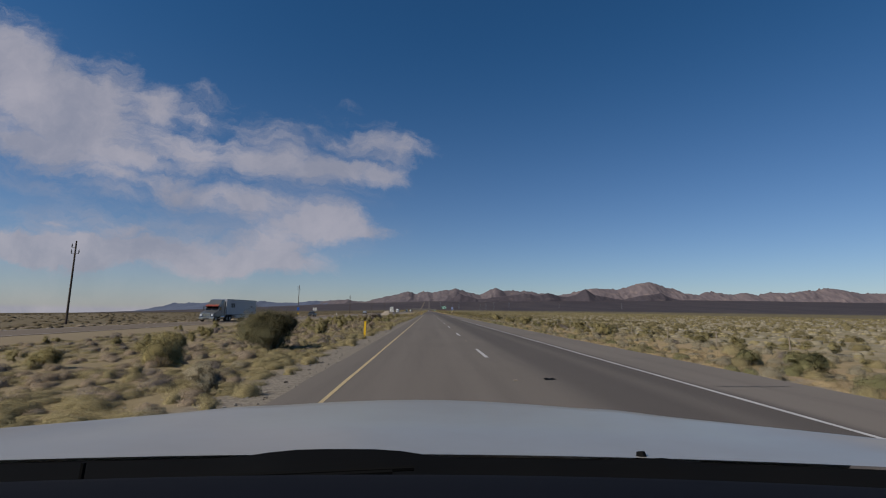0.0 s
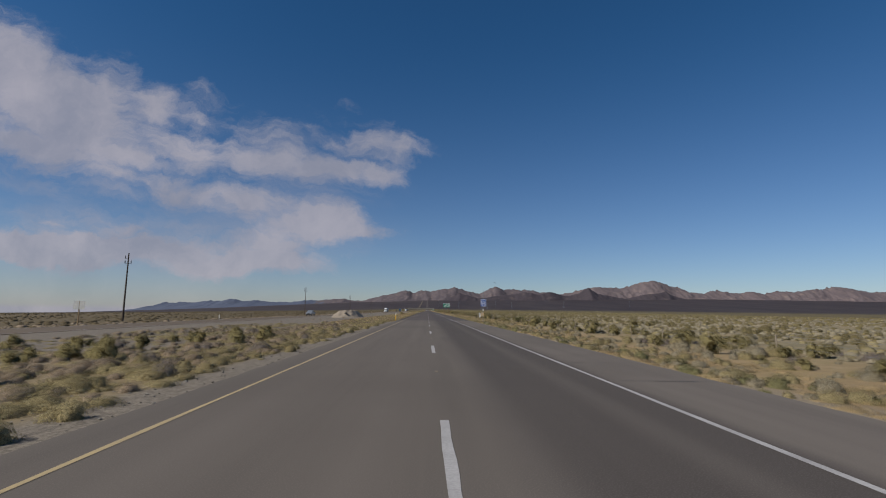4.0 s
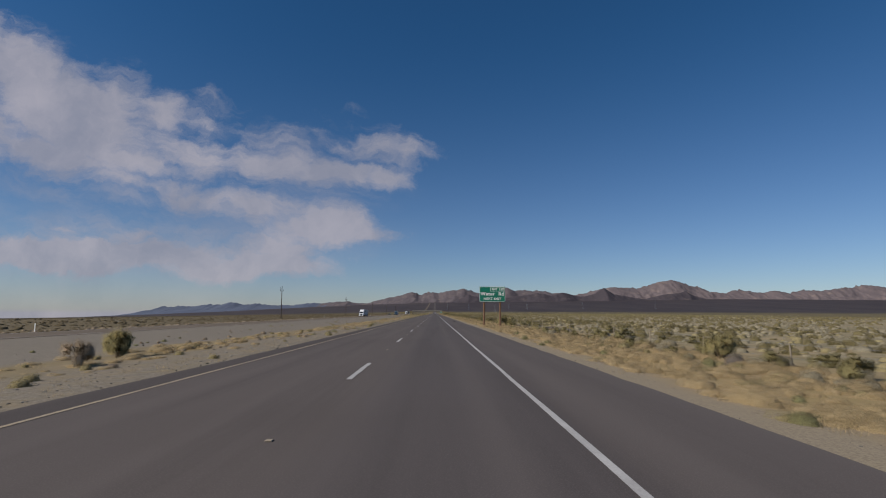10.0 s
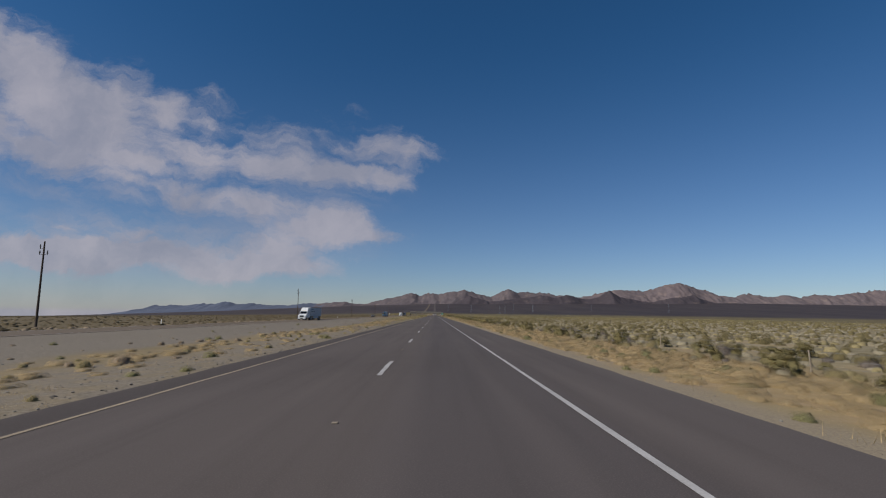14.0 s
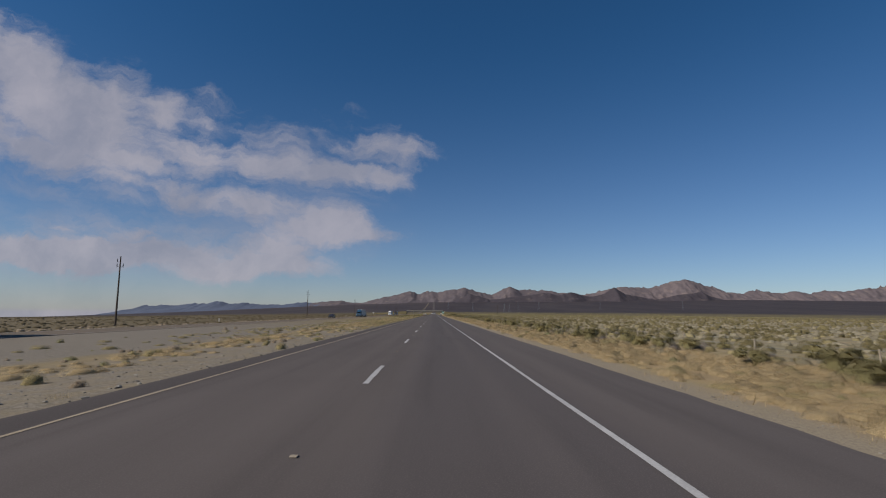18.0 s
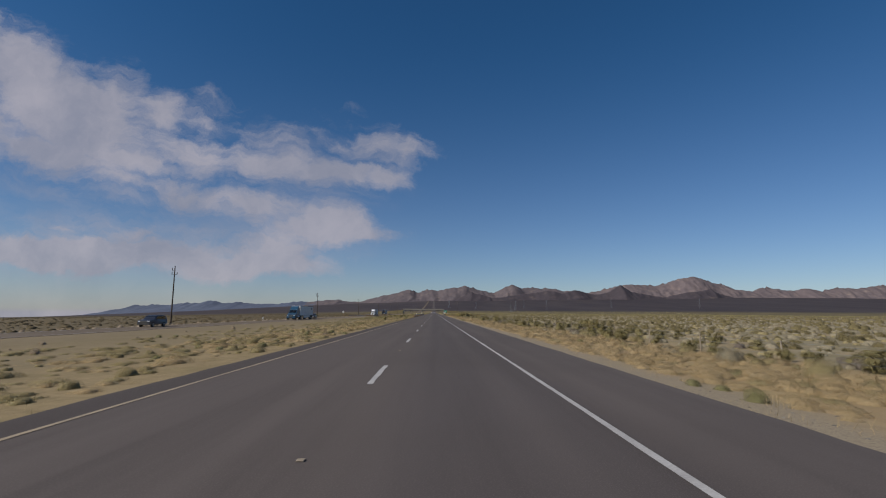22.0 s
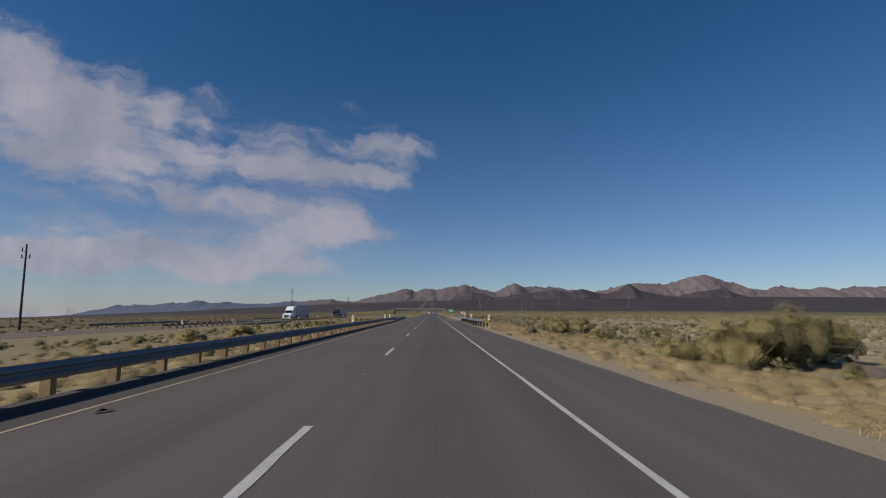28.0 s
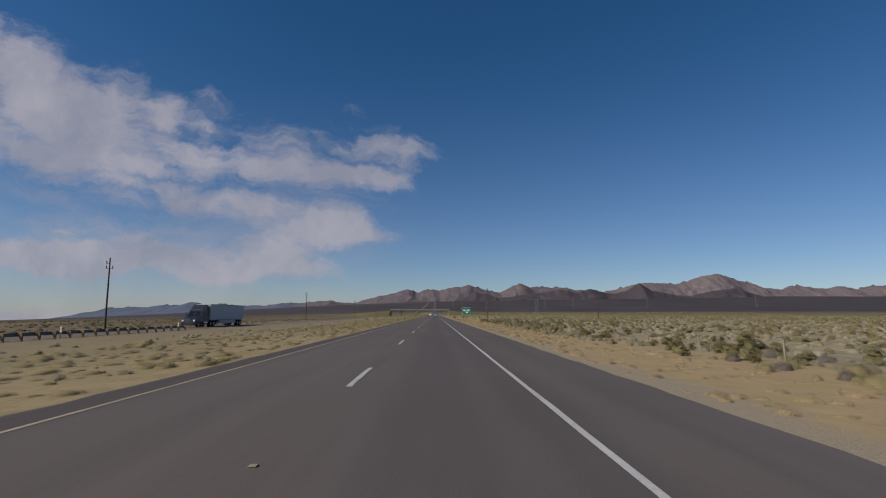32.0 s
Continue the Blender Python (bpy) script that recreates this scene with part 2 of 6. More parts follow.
def desert_floor():
    """Sand, gravel and scrub litter, by where on the plain it lies."""
    m = bpy.data.materials.new("desert_floor")
    m.use_nodes = True
    nt = m.node_tree
    T = Tree(nt)
    bsdf = nt.nodes["Principled BSDF"]
    pos = T.node("ShaderNodeNewGeometry").outputs["Position"]
    sep = T.node("ShaderNodeSeparateXYZ", ((0, pos),))
    px, py = sep.outputs[0], sep.outputs[1]
    wob = T.math("MULTIPLY", T.math("SUBTRACT", T.noise(pos, 0.12, 5.0, 0.65).outputs[0], 0.5), 9.0)
    wx = T.math("ADD", px, wob)
    wy = T.math("ADD", py, T.math("MULTIPLY", wob, 4.0))
    big = T.noise(pos, 0.16, 5.0, 0.65)
    mid = T.noise(pos, 1.1, 5.0, 0.65)
    fine = T.noise(pos, 22.0, 4.0, 0.7)
    clump = T.noise(pos, 3.2, 6.0, 0.72)
    sand = T.mix(T.step(mid.outputs[0], 0.35, 0.7), SAND_DARK, SAND)
    sand = T.mix(T.math("MULTIPLY", T.step(clump.outputs[0], 0.46, 0.62), 0.75), sand, (0.30, 0.21, 0.108))
    dune = T.noise(pos, 0.7, 6.0, 0.7)
    sand = T.mix(T.math("MULTIPLY", T.step(dune.outputs[0], 0.45, 0.65), 0.55), sand, (0.335, 0.25, 0.13))
    tuft = T.noise(pos, 0.33, 5.0, 0.65)
    sand = T.mix(T.math("MULTIPLY", T.step(tuft.outputs[0], 0.46, 0.62), 0.65), sand, (0.29, 0.222, 0.10))
    scrub = T.mix(T.step(mid.outputs[0], 0.40, 0.62), SCRUB, PALE)
    scrub = T.mix(T.math("MULTIPLY", T.step(big.outputs[0], 0.45, 0.68), 0.6), scrub, SAND)
    col = T.mix(T.step(T.math("ABSOLUTE", px), 11.0, 22.0), sand, scrub)
    col = T.mix(T.math("MULTIPLY", T.math("SUBTRACT", 1.0, T.step(wx, -14.0, -8.0)), 0.75), col, (0.185, 0.143, 0.09))
    west = T.mix(T.step(mid.outputs[0], 0.4, 0.62), (0.098, 0.076, 0.042), (0.145, 0.113, 0.065))
    col = T.mix(T.math("MULTIPLY", T.math("SUBTRACT", 1.0, T.step(wx, -56.0, -44.0)), 0.85), col, west)
    # far plain, where single shrubs merge
    farn = T.noise(pos, 0.02, 6.0, 0.7)
    far = T.mix(T.step(farn.outputs[0], 0.35, 0.65), FAR_A, FAR_B)
    dist = T.math("ADD", T.math("ABSOLUTE", px), T.math("MAXIMUM", T.math("SUBTRACT", py, 1150.0), 0.0))
    far = T.mix(T.math("MULTIPLY", T.math("SUBTRACT", 1.0, T.step(px, -400.0, -60.0)), 0.8), far, (0.082, 0.063, 0.042))
    col = T.mix(T.step(dist, 120.0, 600.0), col, far)
    brushy = T.math("MULTIPLY", T.math("MULTIPLY", T.step(px, -36.0, -33.0), T.math("SUBTRACT", 1.0, T.step(px, -6.6, -5.8))), T.math("SUBTRACT", 1.0, T.step(wy, 150.0, 215.0)))
    col = T.mix(T.math("MULTIPLY", brushy, 0.75), col, (0.215, 0.168, 0.105))
    left_side = T.math("SUBTRACT", 1.0, T.step(px, -4.8, -4.3))
    col = T.mix(T.math("MULTIPLY", left_side, T.math("MULTIPLY", T.step(wx, -30.0, -20.0), 0.6)), col, (0.235, 0.185, 0.105))
    litter = T.math("MULTIPLY", T.math("MULTIPLY", left_side, T.step(wx, -34.0, -24.0)), T.step(T.math("ADD", T.math("MULTIPLY", clump.outputs[0], 0.6), T.math("MULTIPLY", tuft.outputs[0], 0.4)), 0.42, 0.60))
    col = T.mix(T.math("MULTIPLY", litter, 0.6), col, (0.165, 0.128, 0.068))
    # grey gravel of the median, from the gravel heap on to the wash
    pebbly = T.noise(pos, 9.0, 5.0, 0.75)
    grav = T.mix(T.step(T.math("ADD", T.math("MULTIPLY", fine.outputs[0], 0.45), T.math("MULTIPLY", pebbly.outputs[0], 0.55)), 0.40, 0.60), GRAVEL_DARK, GRAVEL)
    inx = T.math("MULTIPLY", T.step(wx, -39.0, -34.0), T.math("SUBTRACT", 1.0, T.step(wx, -15.5, -12.0)))
    iny = T.math("MULTIPLY", T.step(wy, 95.0, 160.0), T.math("SUBTRACT", 1.0, T.step(wy, 640.0, 760.0)))
    col = T.mix(T.math("MULTIPLY", inx, iny), col, grav)
    # gravel verge along the left edge of the road
    verge = T.math("MULTIPLY", T.step(wx, -12.5, -8.5), T.math("SUBTRACT", 1.0, T.step(px, -4.4, -4.2)))
    vy = T.math("MULTIPLY", T.step(wy, 215.0, 300.0), T.math("SUBTRACT", 1.0, T.step(wy, 660.0, 720.0)))
    col = T.mix(T.math("MULTIPLY", T.math("MULTIPLY", verge, vy), T.math("ADD", 0.55, T.math("MULTIPLY", T.step(mid.outputs[0], 0.35, 0.6), 0.4))), col, grav)
    early = T.math("MULTIPLY", T.math("MULTIPLY", T.step(px, -6.6, -5.6), T.math("SUBTRACT", 1.0, T.step(px, -4.4, -4.2))), T.math("SUBTRACT", 1.0, T.step(py, 190.0, 205.0)))
    col = T.mix(early, col, grav)
    rim = T.math("MULTIPLY", T.step(px, 5.9, 6.2), T.math("SUBTRACT", 1.0, T.step(T.math("ADD", px, T.math("MULTIPLY", wob, 0.35)), 7.2, 9.0)))
    col = T.mix(T.math("MULTIPLY", rim, 0.85), col, T.mix(T.step(fine.outputs[0], 0.38, 0.64), (0.20, 0.165, 0.125), (0.33, 0.275, 0.20)))
    # dark fans under the mountains: cloud shade and haze painted into their colour
    fan = T.noise(T.node("ShaderNodeMapping", ((0, pos), (3, (1, 0.25, 1)))).outputs[0], 0.006, 6.0, 0.7)
    fan_shade = T.mix(T.step(fan.outputs[0], 0.4, 0.62), FAN_A, FAN_B)
    col = T.mix(T.step(T.math("ADD", py, T.math("MULTIPLY", wob, 12.0)), 2050.0, 2350.0), col, fan_shade)
    col = T.mix(T.math("MULTIPLY", T.step(fine.outputs[0], 0.52, 0.72), 0.35), col, (0.13, 0.10, 0.06))
    nt.links.new(col, bsdf.inputs["Base Color"])
    bsdf.inputs["Roughness"].default_value = 0.95
    bsdf.inputs["Specular IOR Level"].default_value = 0.15
    relief = T.math("ADD", T.math("MULTIPLY", mid.outputs[0], 0.6), T.math("MULTIPLY", fine.outputs[0], 0.4))
    bp = T.node("ShaderNodeBump", ((0, 0.6), (1, 0.08), (2, relief)))
    nt.links.new(bp.outputs[0], bsdf.inputs["Normal"])
    return m


SAND, SAND_DARK = (0.355, 0.262, 0.15), (0.275, 0.20, 0.113)
SCRUB, PALE = (0.195, 0.165, 0.095), (0.262, 0.22, 0.142)
FAR_A, FAR_B = (0.108, 0.088, 0.046), (0.155, 0.126, 0.068)
GRAVEL, GRAVEL_DARK = (0.25, 0.215, 0.172), (0.115, 0.099, 0.082)
# fan colours, darkened for cloud shade and blued for haze
FAN_A, FAN_B = (0.043, 0.035, 0.040), (0.060, 0.049, 0.051)

FLOOR = desert_floor()
ROAD_OLD = asphalt("old_asphalt", (0.130, 0.112, 0.097), (0.078, 0.067, 0.061), 0.75, 0.2, 1.3)
ROAD_NEW = asphalt("new_asphalt", (0.099, 0.083, 0.078), (0.083, 0.071, 0.070), 0.7, 0.35, 1.0, 0.68)
ROAD_FAR = asphalt("grey_asphalt", (0.138, 0.109, 0.083), (0.122, 0.097, 0.075), -38.5, 0.3)
TAR = surface("black_tar", (0.02, 0.02, 0.02), (0.012, 0.012, 0.012), 0.6)
WHITE_LINE = surface("white_road_paint", (0.47, 0.455, 0.445), (0.30, 0.285, 0.278), 0.7, 1.5, 30.0)
YELLOW_LINE = surface("yellow_road_paint", (0.50, 0.38, 0.20), (0.33, 0.26, 0.155), 0.7, 1.5, 30.0)
FADED_LINE = surface("faded_yellow_paint", (0.40, 0.315, 0.215), (0.25, 0.20, 0.145), 0.7, 1.5, 30.0)
CONCRETE = surface("weathered_concrete", (0.265, 0.245, 0.215), (0.185, 0.17, 0.15), 0.85, 0.7, 14.0, third=(0.22, 0.20, 0.18), third_at=(0.58, 0.75))
STEEL = surface("galvanised_steel", (0.205, 0.22, 0.24), (0.135, 0.147, 0.163), 0.6, 1.2, 20.0, metal=0.25, bump=0.05)
BLEACHED = surface("bleached_timber", (0.33, 0.275, 0.21), (0.21, 0.17, 0.125), 0.85, 3.0, 40.0, bump=0.3)
TIMBER = surface("weathered_timber", (0.30, 0.21, 0.12), (0.17, 0.115, 0.065), 0.85, 3.0, 40.0, bump=0.3)
POLE_WOOD = surface("dark_pole_shaded_post_wood", (0.085, 0.062, 0.046), (0.05, 0.037, 0.03), 0.85, 1.5, 25.0, bump=0.3)
DARK_PART = coat("dark_fitting", (0.03, 0.03, 0.032), 0.6)
SIGN_GREEN = coat("sign_green", (0.0, 0.165, 0.105), 0.45, dirt=0.05)
SIGN_WHITE = coat("sign_white", (0.80, 0.80, 0.78), 0.45, dirt=0.05)
SIGN_BLUE = coat("sign_blue", (0.008, 0.075, 0.33), 0.45, dirt=0.05)
SIGN_BACK = surface("bare_sign_back", (0.62, 0.61, 0.58), (0.45, 0.44, 0.42), 0.5, 2.0, 10.0, metal=0.3)
LETTER_BLACK = coat("black_lettering", (0.02, 0.02, 0.02), 0.5, dirt=0.0)
MARK_YELLOW = coat("marker_yellow", (0.80, 0.48, 0.01), 0.5, dirt=0.05)
BOX_YELLOW = coat("bleached_call_box", (0.52, 0.40, 0.25), 0.55, dirt=0.15)
RUST_WOOD = surface("reddish_treated_timber", (0.20, 0.115, 0.068), (0.12, 0.068, 0.042), 0.85, 2.0, 30.0, bump=0.3)
RUBBER = coat("tyre_rubber", (0.018, 0.018, 0.018), 0.8)
RIM = coat("wheel_rim", (0.42, 0.42, 0.43), 0.35, 0.8)
GLASS = coat("dark_window_glass", (0.012, 0.014, 0.016), 0.05, 0.0, 0.5, 0.0)
LAMP_GLASS = coat("lamp_glass", (0.75, 0.76, 0.78), 0.15)
TAIL_RED = coat("tail_lamp_red", (0.45, 0.02, 0.02), 0.25)
CHROME = coat("chrome_trim", (0.62, 0.63, 0.65), 0.15, 1.0)

# ---------------- building helpers ----------------


def mesh_of(name, bm, material):
    me = bpy.data.meshes.new(name)
    bm.to_mesh(me)
    bm.free()
    me.materials.append(material)
    return me


def part(name, bm, material, parent, label="", smooth=False):
    ob = new(name, mesh_of(name, bm, material))
    ob.parent = parent
    if smooth:
        ob.data.shade_smooth()
    if label:
        tagged(ob, label)
    return ob


def again(ob, m, name=""):
    """A repeat of a part on the same mesh, at the pose m in its thing."""
    o = new(name or ob.name.split(".")[0], ob.data)
    o.parent = ob.parent
    o.matrix_basis = m
    return o


def thing(name, m, label, category, group="", kind=""):
    ob = new(name)
    ob.matrix_world = m
    return tagged(ob, label, category, group, kind)


def box(bm, x0, x1, y0, y1, z0, z1, bevel=0.0):
    r = bmesh.ops.create_cube(bm, size=1.0)
    vs = r["verts"]
    bmesh.ops.scale(bm, vec=(x1 - x0, y1 - y0, z1 - z0), verts=vs)
    bmesh.ops.translate(bm, vec=((x0 + x1) / 2, (y0 + y1) / 2, (z0 + z1) / 2), verts=vs)
    if bevel:
        es = list({e for v in vs for e in v.link_edges})
        bmesh.ops.bevel(bm, geom=es, offset=bevel, segments=2, affect="EDGES", profile=0.5)
    return bm


def boxed(x0, x1, y0, y1, z0, z1, bevel=0.0):
    return box(bmesh.new(), x0, x1, y0, y1, z0, z1, bevel)


def rod(bm, a, b, ra, rb=None, n=10):
    """A tapered round bar from a to b."""
    a, b = Vector(a), Vector(b)
    d = b - a
    r = bmesh.ops.create_cone(bm, cap_ends=True, segments=n, radius1=ra, radius2=ra if rb is None else rb, depth=d.length)
    m = Matrix.Translation((a + b) / 2) @ d.to_track_quat("Z", "Y").to_matrix().to_4x4()
    bmesh.ops.transform(bm, matrix=m, verts=r["verts"])
    return bm


def rodded(a, b, ra, rb=None, n=10):
    return rod(bmesh.new(), a, b, ra, rb, n)


def extrude(bm, outline, x0, x1, bevel=0.0, inset=0.0):
    """A closed outline in (y, z) drawn across from x0 to x1; inset narrows the top."""
    zs = [p[1] for p in outline]
    lo, hi = min(zs), max(zs)
    rings = []
    for x, sgn in ((x0, 1), (x1, -1)):
        rings.append([bm.verts.new((x + sgn * inset * max(0.0, (z - lo) / (hi - lo) - 0.45), y, z)) for y, z in outline])
    n = len(outline)
    fs = [bm.faces.new(rings[0]), bm.faces.new(rings[1][::-1])]
    for i in range(n):
        j = (i + 1) % n
        fs.append(bm.faces.new((rings[0][j], rings[0][i], rings[1][i], rings[1][j])))
    bmesh.ops.recalc_face_normals(bm, faces=fs)
    if bevel:
        es = list({e for f in fs for e in f.edges})
        bmesh.ops.bevel(bm, geom=es, offset=bevel, segments=2, affect="EDGES", profile=0.5)
    return bm


def extruded(outline, x0, x1, bevel=0.0, inset=0.0):
    return extrude(bmesh.new(), outline, x0, x1, bevel, inset)


def panel(w, h, d=0.01, radius=0.06):
    """An upright plate in the x-z plane, centred, with rounded corners, its face towards -y."""
    bm = bmesh.new()
    pts = []
    for cx, cz, a0 in ((w / 2 - radius, h / 2 - radius, 0), (-w / 2 + radius, h / 2 - radius, 90), (-w / 2 + radius, -h / 2 + radius, 180), (w / 2 - radius, -h / 2 + radius, 270)):
        for k in range(5):
            a = radians(a0 + k * 22.5)
            pts.append((cx + radius * math.cos(a), cz + radius * math.sin(a)))
    front = [bm.verts.new((x, 0, z)) for x, z in pts]
    back = [bm.verts.new((x, d, z)) for x, z in pts]
    n = len(pts)
    fs = [bm.faces.new(front), bm.faces.new(back[::-1])]
    for i in range(n):
        j = (i + 1) % n
        fs.append(bm.faces.new((front[i], back[i], back[j], front[j])))
    bmesh.ops.recalc_face_normals(bm, faces=fs)
    return bm


def words(text, size, x, y, z, material, parent, name="lettering", bold=0.0, spread=1.0):
    """Raised lettering in the x-z plane, read from -y."""
    cu = bpy.data.curves.new(name, "FONT")
    cu.body, cu.size, cu.align_x, cu.align_y, cu.extrude, cu.offset, cu.space_character = text, size, "CENTER", "CENTER", 0.002, bold, spread
    tmp = new("draft", cu)
    bpy.context.view_layer.update()
    me = bpy.data.meshes.new_from_object(tmp.evaluated_get(bpy.context.evaluated_depsgraph_get()))
    bpy.data.objects.remove(tmp)
    me.materials.clear()
    me.materials.append(material)
    ob = new(name, me)
    ob.parent = parent
    ob.matrix_basis = pose(x, y, z, 90, 0, 0)
    return ob


rng = np.random.default_rng(7)


def soft(x, lo, hi):
    t = np.clip((np.asarray(x, float) - lo) / (hi - lo), 0, 1)
    return t * t * (3 - 2 * t)


LIE_X = (-4900, -150, -62, -45.5, -43.0, -34.2, -26, -16, -9, -5.4, -4.4, 6.2, 6.9, 9, 14, 40, 200, 4000)
LIE_Z = (-87.0, -2.2, -1.6, -1.15, -0.93, -0.925, -0.84, -0.64, -0.36, -0.14, -0.09, -0.09, -0.15, -0.3, -0.42, -0.55, -0.8, -1.0)


def lie(x, y):
    """Height of the ground."""
    x, y = np.asarray(x, float), np.asarray(y, float)
    z = np.interp(x, LIE_X, LIE_Z)
    away = soft(np.minimum(np.abs(x - 1), np.abs(x + 39)), 6.5, 16.0)
    hum = np.sin(x * 0.9 + 1.3 * np.sin(y * 0.31)) * np.sin(y * 0.77 + 1.1 * np.sin(x * 0.27)) * 0.5 + np.sin(x * 0.23 + y * 0.11) * np.sin(y * 0.19 - x * 0.07) * 0.8
    z = z + hum * 0.11 * away
    # the wash under the bridge
    wash = soft(y, 1008, 1021) * (1 - soft(y, 1037, 1050)) * (1 - soft(np.abs(x), 120, 300))
    z = z - 1.9 * wash * (0.12 + 0.88 * soft(x, -14, -7))
    # fans rising to the mountains
    u = x / np.maximum(y - 560.0, 200.0)
    top = np.interp(u, (-0.75, -0.45, -0.25, 0.0, 0.3, 0.55, 1.2), (0.0, 0.008, 0.0150, 0.0215, 0.027, 0.0315, 0.032)) * 3950
    z = z + top * np.clip((y - 1900.0) / 2600.0, 0, 1.2) ** 1.25
    return z


def sheet(name, verts, faces, material, smooth=True):
    """A mesh object from arrays of corners and of equal-sided faces."""
    me = bpy.data.meshes.new(name)
    n, k = faces.shape
    me.vertices.add(len(verts))
    me.vertices.foreach_set("co", np.ascontiguousarray(verts, np.float32).ravel())
    me.loops.add(n * k)
    me.loops.foreach_set("vertex_index", np.ascontiguousarray(faces, np.int32).ravel())
    me.polygons.add(n)
    me.polygons.foreach_set("loop_start", np.arange(0, n * k, k, dtype=np.int32))
    me.materials.append(material)
    me.update(calc_edges=True)
    if smooth:
        me.shade_smooth()
    else:
        me.shade_flat()
    return new(name, me)


def grid(xs, ys, zfun):
    X, Y = np.meshgrid(xs, ys)
    Z = zfun(X, Y)
    v = np.stack((X, Y, Z), -1).reshape(-1, 3)
    nx, ny = len(xs), len(ys)
    i = (np.arange(ny - 1)[:, None] * nx + np.arange(nx - 1)[None, :]).ravel()
    return v, np.stack((i, i + 1, i + nx + 1, i + nx), 1)


# ---------------- ground ----------------
gx = np.unique(np.concatenate((np.linspace(-4900, -400, 30), np.linspace(-400, -70, 34), np.arange(-70, 70.1, 2.0), np.linspace(70, 400, 34), np.linspace(400, 4900, 30))))
gy = np.unique(np.concatenate((np.linspace(-600, -40, 15), np.arange(-40, 1300, 3.2), np.linspace(1300, 2000, 60), np.linspace(2000, 4880, 70))))
tagged(sheet("ground", *grid(gx, gy, lie), FLOOR), "sandy desert plain with gravel and fans coloured dark for cloud shade", "ground", kind="structure")


# ---------------- roads ----------------


def strip(name, x0, x1, ys, z, material, parent=None, rough_edge=0.0, deep=0.0):
    """A band of road from x0 to x1 that follows ys; z is a height or a function of y. deep gives it side faces."""
    ys = np.asarray(ys, float)
    zz = z(ys) if callable(z) else np.full(len(ys), z)
    e0 = rng.normal(0, rough_edge, len(ys)) if rough_edge else np.zeros(len(ys))
    e1 = rng.normal(0, rough_edge, len(ys)) if rough_edge else np.zeros(len(ys))
    cols = [np.stack((x0 + e0, ys, zz), 1), np.stack((x1 + e1, ys, zz), 1)]
    if deep:
        cols = [np.stack((x0 + e0 - 0.05, ys, zz - deep), 1)] + cols + [np.stack((x1 + e1 + 0.05, ys, zz - deep), 1)]
    k, n = len(cols), len(ys)
    v = np.stack(cols, 1).reshape(-1, 3)
    f = []
    for c in range(k - 1):
        i = np.arange(n - 1) * k + c
        f.append(np.stack((i, i + 1, i + k + 1, i + k), 1))
    ob = sheet(name, v, np.concatenate(f), material, False)
    if parent:
        ob.parent = parent
    return ob


SPLIT = 202.0          # the old surface ends here
NEAR_Y = np.arange(SPLIT, 1320, 1.0)
FAR_Y = np.concatenate(([1319.0], np.linspace(1360, 2000, 17), np.linspace(2040, 4400, 60)))


def far_rise(x):
    def f(y):
        return np.where(y < 1700, 0.0, np.maximum(lie(np.full(len(y), x), y), -0.09) + 0.09 + 0.9 * soft(y, 1900, 2200)) if x > -20 else np.where(y < 1700, -0.90, lie(np.full(len(y), x), y) + 0.14 + 0.9 * soft(y, 1900, 2200))
    return f


road = tagged(strip("road", -4.5, 6.3, np.arange(-60, SPLIT + 0.1, 1.0), 0.0, ROAD_OLD, None, 0.02, 0.25), "old light grey asphalt carriageway with tar cracks", "road", kind="structure")
road_new = tagged(strip("road", -4.5, 6.3, NEAR_Y, -0.002, ROAD_NEW, None, 0.022, 0.25), "newer dark asphalt carriageway with two lanes", "road", kind="structure")
road_far = tagged(strip("road", -4.5, 6.3, FAR_Y, far_rise(0.0), ROAD_NEW, None, 0.0, 0.2), "distant carriageway climbing the fan", "road", kind="structure")
opp = tagged(strip("road", -42.7, -34.6, np.arange(-60, 1320, 2.0), -0.90, ROAD_FAR, None, 0.06, 0.25), "worn grey opposite carriageway beyond the median", "road", kind="structure")
tagged(strip("road", -42.7, -34.6, FAR_Y, far_rise(-39.0), ROAD_FAR, None, 0.0, 0.2), "distant opposite carriageway climbing the fan", "road", kind="structure")

for owner, y0, y1, zz in ((road, -60, SPLIT - 0.3, 0.004), (road_new, SPLIT - 0.2, 1319, 0.004)):
    ys = np.arange(y0, y1, 2.0)
    strip("edge_line", -3.70, -3.62, ys, zz, YELLOW_LINE if owner is road else FADED_LINE, owner, 0.006)
    strip("edge_line", 3.635, 3.735, ys, zz, WHITE_LINE, owner, 0.006)
strip("edge_line", -3.75, -3.55, FAR_Y[:18], lambda y: far_rise(0.0)(y) + 0.03, YELLOW_LINE, road_far)
strip("edge_line", 3.55, 3.75, FAR_Y[:18], lambda y: far_rise(0.0)(y) + 0.03, WHITE_LINE, road_far)
for xa in (-42.2, -35.2):
    strip("edge_line", xa, xa + 0.14, np.arange(-60, 1319, 4.0), -0.892, WHITE_LINE, opp, 0.01)

